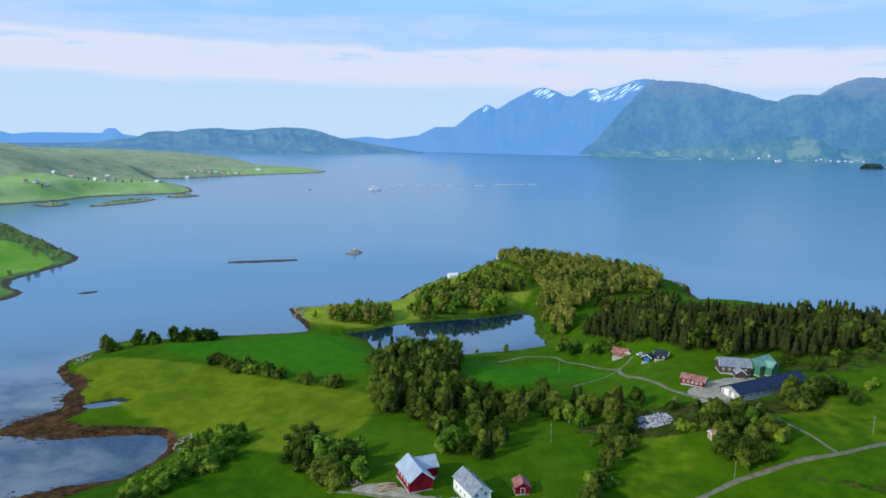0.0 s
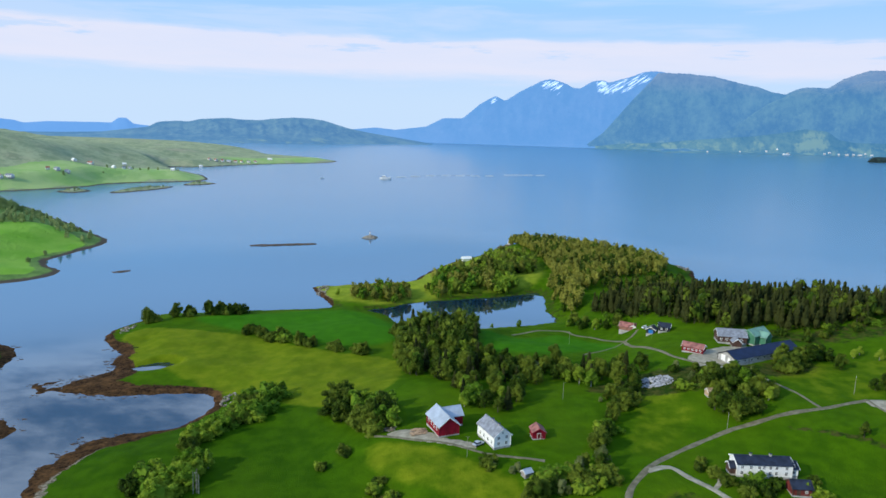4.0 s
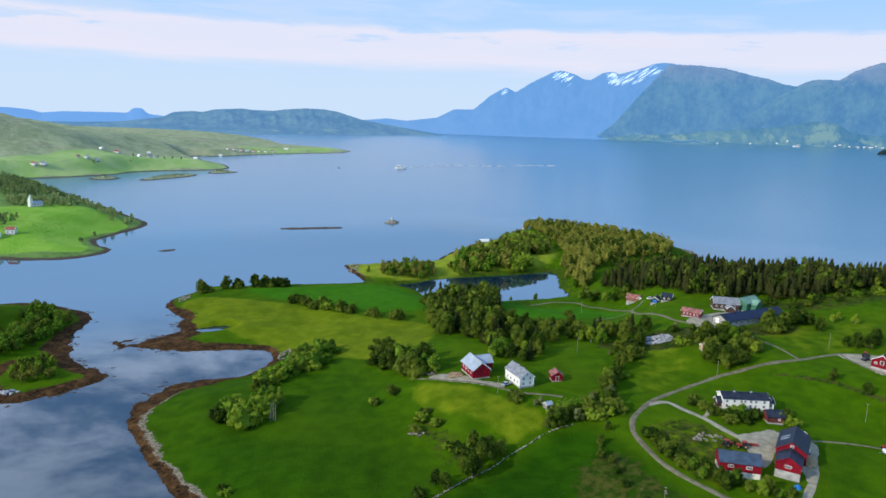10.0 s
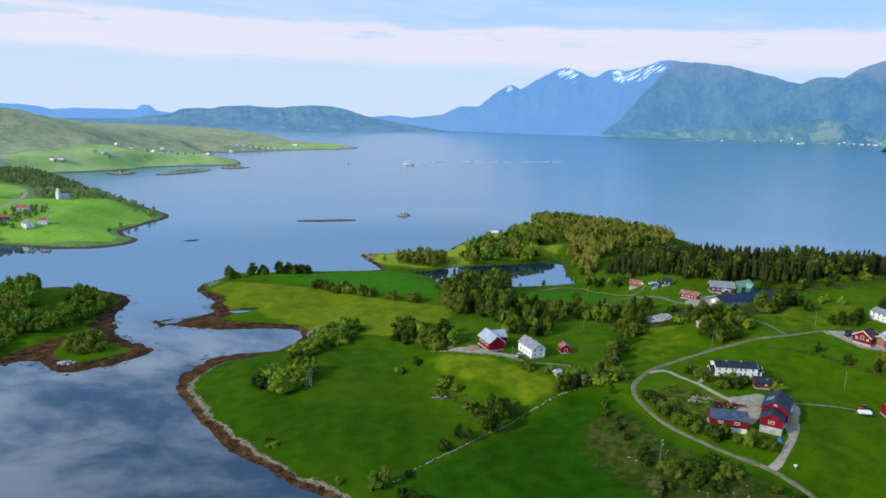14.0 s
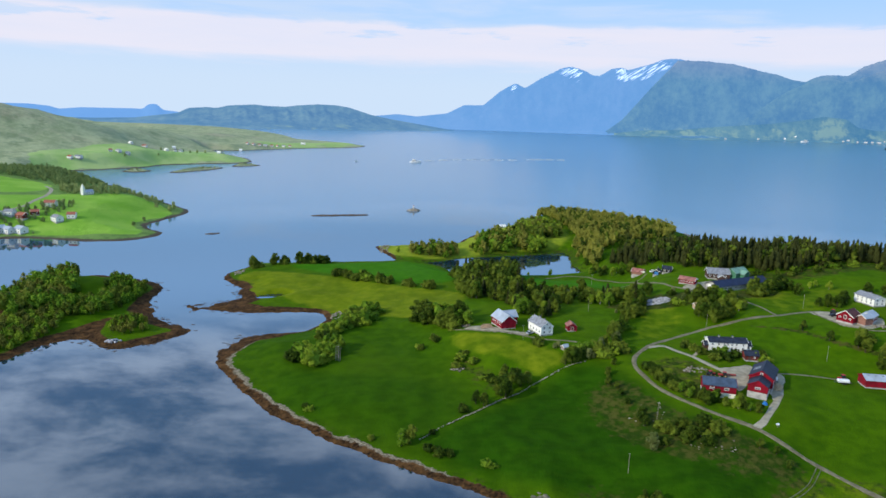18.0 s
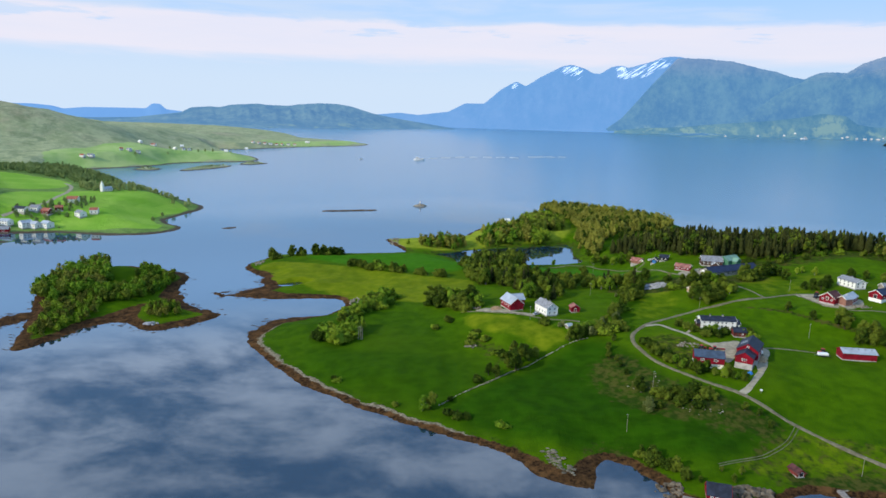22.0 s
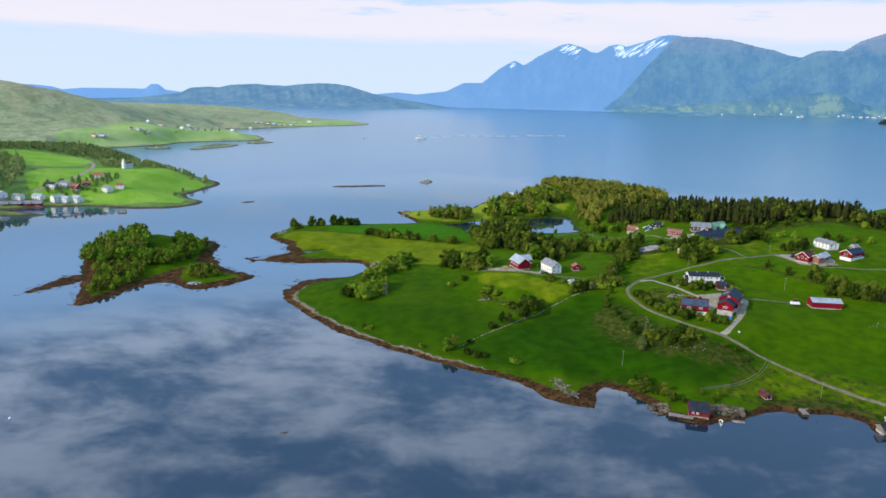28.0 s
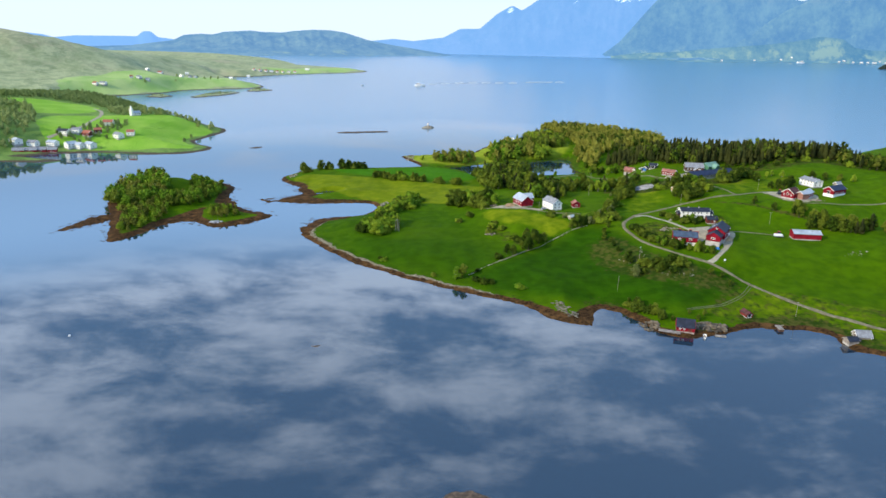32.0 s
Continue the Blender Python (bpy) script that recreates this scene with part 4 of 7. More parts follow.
def tree_models():
    """A few trees of each kind, one metre high per unit of scale, waiting to be copied."""
    kinds = {"leafy": (5, LEAF, BARK, "green leafy tree with a rounded crown"), "young": (4, SPRING, BIRCH_BARK, "bright yellow-green leafy tree"),
             "pale": (2, BLOSSOM, BARK, "pale grey-green tree in spring leaf"), "spruce": (3, NEEDLE, BARK, "dark green spruce with a pointed top"), "pine": (3, PINE, BARK, "olive-green pine with a ragged crown"),
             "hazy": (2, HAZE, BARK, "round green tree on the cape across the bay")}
    for kind, (count, leaf, bark, label) in kinds.items():
        MODELS[kind] = []
        for k in range(count):
            rng = np.random.default_rng(100 * len(MODELS) + k)
            r = {"leafy": 3.5, "young": 3.0, "pale": 3.4, "spruce": 1.9, "pine": 2.5, "hazy": 4.4}[kind] * (0.85 + 0.35 * rng.random())
            crown = Heap()
            if kind == "spruce":
                spire_crown(crown, rng, (0, 0, 0), 10, r, 620, 0.34)
            elif kind == "pine":
                broad_crown(crown, rng, (0, 0, 0), 10, r, 620, 0.26, 0.28, 60, 8)
            else:
                broad_crown(crown, rng, (0, 0, 0), 10, r, 1000, 0.25, (0.14, 0.08, 0.20)[k % 3], 80, 9 + k % 3)
            MODELS[kind].append((crown.mesh("crown", leaf), trunk_heap(rng, 10, r, 0 if kind == "spruce" else 4, 0.9 if kind == "spruce" else 0.72).mesh("trunk", bark, True), label))
    MODELS["bush"] = []
    for k, leaf in enumerate((LEAF, SPRING, LEAF, LEAF)):
        rng, heap = np.random.default_rng(900 + k), Heap()
        stems = 5
        for j in range(stems):
            t, reach = j * 2.4 + rng.random(), (0.0 if j == 0 else 1.5) * (0.7 + 0.6 * rng.random())
            broad_crown(heap, rng, (reach * math.cos(t), reach * math.sin(t), -0.4), 4.6 * (0.65 + 0.45 * rng.random()), 1.5, 300, 0.19, 0.06, 10, 5)
        MODELS["bush"].append((heap.mesh("foliage", leaf), None, "low rounded green bush"))


TREES_MADE = {}


def plant(kind, which, x, y, h, turn, group=""):
    """A tree or bush of its own, with its foot in the ground."""
    models = MODELS[kind]
    crown, trunk, label = models[which % len(models)]
    m = Matrix.Translation((x, y, ground(x, y))) @ Euler((0, 0, turn)).to_matrix().to_4x4() @ Matrix.Diagonal((*[h / (10 if kind != "bush" else 3.9)] * 2, h / (10 if kind != "bush" else 4.6), 1))
    key = (kind, which % len(models))
    name = "bush" if kind == "bush" else {"spruce": "spruce_tree", "pine": "pine_tree"}.get(kind, "tree")
    if key in TREES_MADE:
        ob = copy_thing(TREES_MADE[key], m)
    else:
        ob = new(name)
        for part_name, me in (("trunk", trunk), ("crown" if trunk else "foliage", crown)):
            if me:
                new(part_name, me).parent = ob
        TREES_MADE[key] = ob
        tagged(ob, label, "bush" if kind == "bush" else "tree")
        ob.matrix_basis = m
    if group:
        tagged(ob, group=group)
    return ob


def belt(kind, spots, h, spread_m, count, group, seed):
    """Trees round each of some spots on the ground."""
    rng = random.Random(seed)
    kinds = kind.split()
    for x, y in spots:
        for k in range(count):
            px, py = (x, y) if k == 0 else (x + rng.uniform(-1, 1) * spread_m, y + rng.uniform(-1, 1) * spread_m)
            if NEAR.inland(px, py) < 7:
                continue
            pick = kinds[rng.randrange(len(kinds))]
            which = rng.randrange(6)
            plant(pick, (0, 2, 2, 3, 0, 1)[which] if pick == "bush" else which, px, py, h * rng.uniform(0.72, 1.15) * (0.55 if pick == "bush" else 1), rng.uniform(0, 6.28), group)


def jittered(poly, gap, seed, skip=()):
    """Spots about gap metres apart inside an outline."""
    rng = np.random.default_rng(seed)
    line = outline(poly)
    lo, hi = line.min(0), line.max(0)
    x, y = np.meshgrid(np.arange(lo[0], hi[0], gap), np.arange(lo[1], hi[1], gap))
    x, y = x.ravel() + rng.uniform(-0.45, 0.45, x.size) * gap, y.ravel() + rng.uniform(-0.45, 0.45, x.size) * gap
    ok = inside(x, y, line)
    for sx, sy, r in skip:
        ok &= np.hypot(x - sx, y - sy) > r
    return list(zip(x[ok].tolist(), y[ok].tolist()))


def grove(kind, poly, gap, h, group, seed, skip=()):
    """Trees of a small wood, each one a thing of its own."""
    rng, kinds = random.Random(seed), kind.split()
    for x, y in jittered(poly, gap, seed, skip):
        pick = kinds[rng.randrange(len(kinds))]
        plant(pick, rng.randrange(6), x, y, h * rng.uniform(0.7, 1.15) * (0.5 if pick == "bush" else 1), rng.uniform(0, 6.28), group)


def plant_trees():
    for k, (x, y, h) in enumerate(((-108, 175, 5.2), (-105, 173, 5.8), (-103, 178, 5.4), (-107, 181, 5.0))):
        plant("bush", 2 * k, x, y, h, k, "copse in the western pasture")
    for k, (x, y, h) in enumerate(((-99, 172, 6.2), (-95, 171, 6.4), (-97, 177, 6.6), (-92, 174, 6.0), (-100, 180, 6.0), (-91, 180, 6.0))):
        plant("bush", 1, x, y, h, 1.7 * k, "copse in the western pasture")
    for k, (x, y, h) in enumerate(((-88, 181, 7.6), (-90, 186, 8.2), (-86, 186, 7.4), (-93, 187, 8.0), (-97, 186, 7.6))):
        plant("young", k, x, y, h, 2.1 * k, "copse in the western pasture")
    for k, (x, y, h) in enumerate(((-98, 201, 4.6), (-97, 208, 5.4), (-95, 214, 5.6), (-92, 219, 5.8), (-88, 222, 5.6), (-84, 226, 5.8), (-80, 231, 5.6), (-91, 229, 6.0), (-86, 236, 6.2), (-81, 242, 6.0), (-79, 249, 5.4), (-88, 246, 5.8), (-93, 240, 5.4))):
        plant("bush", 1 if k % 4 else 2, x, y, h, 1.3 * k, "thicket at the head of the inlet")
    for k, (x, y, h) in enumerate(((-88, 229, 7.4), (-83, 238, 8.0), (-85, 251, 8.4), (-78, 254, 7.6), (-93, 234, 7.0), (-90, 253, 7.4))):
        plant("young", k, x, y, h, 1.1 * k, "thicket at the head of the inlet")
    plant("bush", 1, -16.3, 87.5, 2.4, 0.4, "low shrubs by the shore")
    belt("bush bush leafy bush", [(-52, 228), (-46, 217), (-38, 210), (-33, 202), (-28, 204), (-50, 236), (-36, 218), (-43, 226), (-30, 211)], 11.5, 3, 2, "dark copse west of the red barn", 3)
    belt("leafy leafy bush", [(-183, 366), (-174, 372), (-166, 378), (-156, 384), (-150, 386), (-144, 388), (-139, 391), (-147, 390)], 9.5, 3.0, 3, "row of trees on the north shore", 4)
    belt("bush leafy bush", [(-118, 343), (-108, 336), (-101, 330), (-93, 327), (-85, 321), (-79, 318), (-64, 311), (-50, 306), (-112, 339), (-97, 329)], 8.0, 2.4, 3, "hedge between the hayfields", 5)
    belt("leafy bush", [(146, 260), (151, 264), (157, 267), (139, 249), (135, 246), (144, 253), (150, 257), (158, 262), (139, 258), (141, 262), (136, 254)], 9.6, 2, 1, "trees by the long dark barn", 16)
    belt("leafy young", [(166, 230), (172, 262), (177, 266), (181, 258), (198, 250), (205, 246), (212, 240), (219, 236), (160, 250)], 7.2, 2, 1, "trees round the upper farm", 19)
    belt("bush", [(-90, 129), (-88, 126), (-37, 108), (-60, 105)], 4.2, 1.0, 1, "low shrubs by the shore", 22)
    belt("leafy", [(38, 124), (37, 130), (36, 135), (34, 144), (38, 152), (83, 94), (78, 96), (85, 88), (33, 138)], 4.4, 1.5, 1, "scrub below the road", 24)
    belt("bush", [(76, 176), (79, 163), (82, 157), (89, 158), (84, 160), (87, 164), (77, 168), (107, 167), (104, 160), (93, 163), (74, 172)], 5.6, 1.2, 1, "garden shrubs at the long farmhouse", 25)
    belt("leafy young", [(66, 369), (72, 363), (80, 360), (86, 356), (91, 352), (76, 366), (84, 364), (70, 371), (88, 366), (94, 362)], 8.8, 2, 1, "birches by the lagoon road", 27)
    for k, (x, y, h) in enumerate(((21, 378.2, 4.4), (38, 383.0, 6.0))):
        plant("young", k, x, y, h, k, "small trees on the lagoon shore")
    grove("leafy leafy leafy spruce young leafy", [(-28, 272), (-11, 247), (-3, 231), (-4, 216), (8, 210), (17, 214), (29, 236), (40, 256), (50, 246), (60, 243), (76, 248), (76, 264), (52, 274), (32, 278), (10, 284), (2, 300), (-27, 304)], 6.2, 10.2, "wood above the red barn", 6, ((-3, 196, 15), (20, 192, 16)))
    belt("pale", [(33, 262), (44, 175), (41, 96)], 9.0, 0, 1, "pale trees among the green", 9)
    belt("young", [(54, 243), (-7, 266), (-14, 292), (-20, 262)], 11.0, 0, 1, "wood above the red barn", 10)
    grove("leafy leafy young bush", [(95, 228), (92, 205), (95, 199), (104, 206), (110, 211), (120, 215), (120, 222), (116, 231), (110, 242), (102, 240)], 5.8, 10.6, "trees by the road bend", 14)
    belt("leafy leafy bush", [(44, 184), (50, 199), (55, 208), (60, 219), (65, 228), (71, 239), (47, 191), (63, 223)], 8.0, 3, 3, "hedgerow by the green lane", 11)
    belt("leafy leafy", [(43, 172), (18, 156), (21, 157), (24, 158), (38, 174)], 8.6, 1.0, 1, "shrubs below the white house", 12)
    belt("bush pale bush bush", [(27, 161), (30, 161), (34, 161), (38, 163), (40, 167), (28, 168), (33, 167), (22, 164), (15, 170), (9, 174), (36, 171), (44, 166)], 6.6, 1.8, 2, "shrubs below the white house", 13)
    belt("leafy", [(-18, 126.5), (-21, 128), (-9, 133), (-6, 141), (1, 146), (-3, 149), (-9, 150), (-12, 136), (-2, 143)], 8.4, 1.0, 1, "trees along the stone wall", 20)
    belt("leafy young", [(-45, 102), (-48, 101)], 7.0, 0.6, 1, "trees along the stone wall", 21)
    belt("bush", [(-26, 123), (-38, 98), (-34, 95), (-30, 94), (-48, 184), (-26, 171), (-30, 162), (-22, 164), (-17, 150), (-13, 147), (-28, 167), (-40, 189)], 4.6, 2.0, 2, "low shrubs in the pasture", 37)
    belt("bush leafy leafy bush", [(42, 110), (47, 108), (50, 103), (53, 99), (57, 100), (60, 97), (54, 107), (61, 105), (41, 114), (45, 98), (66, 103)], 6.0, 2.0, 2, "scrub below the road", 23)
    belt("leafy young leafy", [(62, 126), (66, 123.5), (70, 121.5), (74, 119.5), (78, 117.5), (82, 116), (64, 129), (60, 130), (85, 115), (68, 121), (80, 119), (72, 123)], 5.2, 1.2, 2, "thicket below the farm buildings", 26)
    belt("bush", [(52, 148), (54, 143), (57, 140), (60, 136), (58, 133), (56, 138)], 5.6, 1.4, 2, "scrub inside the road bend", 38)
    belt("leafy", [(134.4, 189), (142.3, 179.6)], 7.6, 0.3, 1, "trees below the upper farm", 43)
    belt("leafy", [(152, 173), (154, 175), (156, 172), (153.4, 170)], 9.6, 0.5, 1, "trees below the upper farm", 39)
    belt("leafy leafy spruce", [(156, 158), (160, 156), (164, 153), (168, 150), (172, 147), (176, 144), (168, 156), (176, 154), (184, 150), (190, 146), (162, 160), (170, 152), (178, 148), (158, 162)], 9.6, 2.2, 2, "dark trees above the long red shed", 18)
    belt("bush pale bush leafy", [(70, 234), (66, 228), (90, 248), (98, 247), (104, 244), (112, 241), (118, 239), (88, 230), (94, 236), (60, 232), (56, 226)], 6.4, 2.2, 2, "olive scrub below the far farm", 44)
    belt("leafy leafy bush", [(163, 223), (167, 222), (172, 226), (160, 226), (166, 228), (176, 230)], 6.8, 1.5, 1, "trees beside the upper farmyard", 41)
    belt("bush leafy bush", [(166, 290), (178, 292), (192, 294), (206, 296), (218, 302), (230, 296), (238, 282), (158, 296), (184, 298), (200, 300)], 6.0, 4.0, 2, "scrub at the foot of the dark wood", 45)
    for k, (x, y) in enumerate(((32, 71), (34, 69), (36.5, 67.5), (38.5, 65), (41, 63), (35, 66), (43.5, 61.5))):
        plant("bush", (0, 2, 3)[k % 3], x, y, 2.6 + 0.3 * (k % 3), k, "bushes by the boathouse")
    belt("leafy leafy", [(32, 64), (34, 62), (37, 61), (40, 62), (42, 62), (31, 67), (37, 66), (44, 56), (36, 70)], 6.0, 1.2, 2, "bushes by the boathouse", 42)
    belt("leafy bush leafy", [(48, 54), (36, 66), (41, 61), (45, 57), (33, 72), (60, 56), (64, 60), (57, 60)], 4.2, 1.2, 1, "bushes by the boathouse", 32)


def forest(name, label, poly, gap, h, mix, seed, skip=(), keep_off=5.0, leaves=110, size=0.46, sheet=None, far=False, wide=1.0):
    """A wood too dense to count: every tree is a crown of clumps, one mesh for each kind of leaf."""
    rng = np.random.default_rng(seed)
    mats = {"spruce": NEEDLE, "pine": PINE, "leafy": LEAF, "young": SPRING}
    # far woods take the leaf colour that already holds the haze
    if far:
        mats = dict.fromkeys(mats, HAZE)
    heaps, stems = {k: Heap() for k in mats}, Heap()
    for x, y in jittered(poly, gap, seed, skip):
        land = sheet or NEAR
        if land.inland(x, y) < keep_off:
            continue
        z, kind = land.height(x, y), mix[int(rng.integers(len(mix)))]
        hh = h * rng.uniform(0.62, 1.18)
        if kind == "spruce":
            spire_crown(heaps[kind], rng, (x, y, z), hh * 1.08, hh * 0.20, leaves, size)
        else:
            broad_crown(heaps[kind], rng, (x, y, z), hh, wide * hh * (rng.uniform(0.21, 0.27) if kind == "pine" else rng.uniform(0.27, 0.36)), leaves, size, 0.22 if kind == "pine" else 0.08, 0, 7)
        limb(stems, (x, y, z - 0.5), (x, y, z + hh * 0.45), 0.14, 0.07, 4)
    root = new(name)
    for kind, heap in heaps.items():
        if heap.n:
            new("crowns_" + kind, heap.mesh("crowns_" + kind, mats[kind])).parent = root
    new("trunks", stems.mesh("trunks", BARK)).parent = root
    return tagged(root, label, "forest", kind="stuff")


def plant_forests():
    forest("headland_wood", "dense olive-green pine wood on the headland", [(68, 470), (76, 500), (74, 550), (58, 620), (56, 668), (76, 660), (112, 646), (154, 618), (172, 594), (181, 564), (174, 532), (160, 508), (140, 500), (112, 484), (97, 452), (88, 446), (82, 412), (72, 404), (62, 412), (62, 440)],
           4.5, 10.5, ["pine", "pine", "pine", "pine", "leafy"], 41, [(150, 512, 8), (118, 532, 6), (182, 528, 9)], 5)
    forest("clearing_wood", "scattered trees between the headland clearings", [(104, 452), (112, 476), (128, 462), (150, 468), (165, 462), (150, 430), (120, 420), (106, 430)], 5.4, 9.0, ["pine", "leafy", "spruce"], 52, (), 5)
    forest("hill_wood", "dark spruce wood along the ridge", [(84, 392), (92, 378), (98, 356), (106, 336), (114, 318), (121, 302), (136, 304), (150, 306), (171, 300), (204, 306), (226, 318), (240, 300), (252, 300), (246, 344), (200, 366), (160, 372), (124, 402), (100, 412)],
           3.9, 12.5, ["spruce", "spruce", "leafy", "spruce", "spruce", "spruce", "spruce"], 42, [(124, 304, 7)], 5)
    forest("ridge_wood", "row of mixed trees on the crest above the upper farm", [(238, 300), (246, 262), (250, 225), (262, 225), (262, 300)], 4.6, 9.5, ["leafy", "leafy", "pine", "spruce"], 43)
    forest("islet_wood", "tall dark green grove on the high back of the islet", [(-294, 236), (-278, 226), (-268, 234), (-263, 252), (-266, 268), (-280, 290), (-290, 318), (-308, 302), (-309, 262), (-302, 244)], 5.6, 10.6, ["young", "leafy", "young", "pine"], 44, (), 1.5, 150, 0.5, wide=1.4)
    forest("islet_grove", "bright leafy trees along the front of the islet", [(-256, 226), (-247, 228), (-235, 236), (-228, 256), (-231, 288), (-240, 300), (-262, 306), (-256, 288), (-249, 268), (-257, 256), (-266, 248), (-262, 236)], 4.8, 7.4, ["young", "leafy", "young", "young", "leafy"], 51, (), 4, 130, 0.46, wide=1.3)
    forest("islet_scrub", "low olive scrub towards the southern tip of the islet", [(-253, 168), (-246, 186), (-243, 208), (-247, 226), (-266, 240), (-282, 226), (-270, 204), (-262, 184)], 3.8, 4.8, ["pine", "pine", "young", "young"], 53, (), 1, wide=1.4)
    forest("outer_grove", "sunlit mixed grove on the outer spit", [(-73, 433), (-64, 427), (-46, 429), (-31, 439), (-34, 452), (-48, 458), (-70, 448)], 4.8, 9.6, ["young", "pine", "pine"], 46, (), 2, 140, wide=1.3)
    forest("spit_trees", "small round trees on the outer spit", [(-89, 442), (-84, 441), (-83, 446), (-88, 448)], 3.4, 6.5, ["young", "leafy"], 54, (), 2)
    forest("shore_trees", "small trees leaning over the lagoon", [(-26, 458), (-20, 456), (-10, 440), (2, 441), (4, 450), (-8, 452), (-20, 466)], 4.0, 7.4, ["pine", "leafy", "young"], 55, (), 1.5)
    forest("middle_grove", "sunlit mixed grove behind the lagoon", [(-13, 452), (2, 458), (24, 468), (27, 478), (20, 500), (8, 516), (-6, 506), (-17, 476)], 5.4, 11.0, ["pine", "pine", "leafy", "young"], 47, (), 3, 150, wide=1.3)
    forest("inner_grove", "leafy trees beside the grassy gap", [(27, 464), (38, 468), (45, 484), (42, 494), (33, 494), (25, 480)], 4.8, 9.6, ["young", "leafy", "young"], 48, (), 2.5, 140, wide=1.3)
    forest("back_grove", "leafy trees behind the grassy gap", [(24, 500), (44, 503), (60, 514), (66, 535), (60, 566), (44, 580), (30, 566), (20, 530)], 5.2, 11.0, ["leafy", "young", "pine"], 49, (), 4, 140, wide=1.35)
    forest("lagoon_grove", "tall dark leafy grove beside the lagoon", [(-34, 316), (-26, 306), (4, 302), (10, 318), (8, 348), (-4, 360), (-28, 360), (-36, 344)], 5.6, 11.2, ["leafy", "leafy", "leafy", "leafy", "spruce"], 50, (), 5, 170, wide=1.3)
    forest("islet_thicket", "low thicket on the rocky tip of the islet", [(-215, 211), (-208, 207), (-196, 212), (-202, 228), (-212, 236), (-219, 230)], 3.2, 4.8, ["pine", "young", "pine"], 45, (), 4)


lay_weed()
tree_models()
plant_trees()
plant_forests()

# ---- roads ----
def road(name, label, points, width, sheet=None, mat=None):
    line = outline(points, False, 2.0)
    land = sheet or NEAR
    way = np.gradient(line, axis=0)
    side = np.stack([-way[:, 1], way[:, 0]], 1) / np.linalg.norm(way, axis=1)[:, None]
    v, n = [], 5
    for k, (p, s) in enumerate(zip(line, side)):
        for j in range(n):
            u = (j / (n - 1) - 0.5) * width * (1 + 0.10 * math.sin(k * 0.9) * (j in (0, n - 1)))
            x, y = p + s * u
            v.append((x, y, land.height(x, y) + (0.02 if j in (0, n - 1) else 0.16)))
    return tagged(new(name, mesh_of(name, v, grid_faces(len(line), n).tolist(), mat or GRAVEL, True)), label, "road", kind="structure")


def yard(name, label, points):
    line = outline(points, True, 2.0)
    lo, hi = line.min(0), line.max(0)
    x, y = np.meshgrid(np.arange(lo[0] - 1, hi[0] + 1, 1.0), np.arange(lo[1] - 1, hi[1] + 1, 1.0))
    d = np.where(inside(x, y, line), 1, -1) * away(x, y, line) + 0.5 * waves(x, y, 3, 1.0)
    z = np.array([NEAR.height(a, b) for a, b in zip(x.ravel(), y.ravel())]).reshape(x.shape) + np.clip(d, -0.3, 0.5) * 0.25
    me = mesh_of(name, np.stack([x, y, z], -1).reshape(-1, 3).tolist(), grid_faces(*x.shape, d > -0.1).tolist(), YARD, True)
    return tagged(new(name, me), label, "yard", kind="structure")


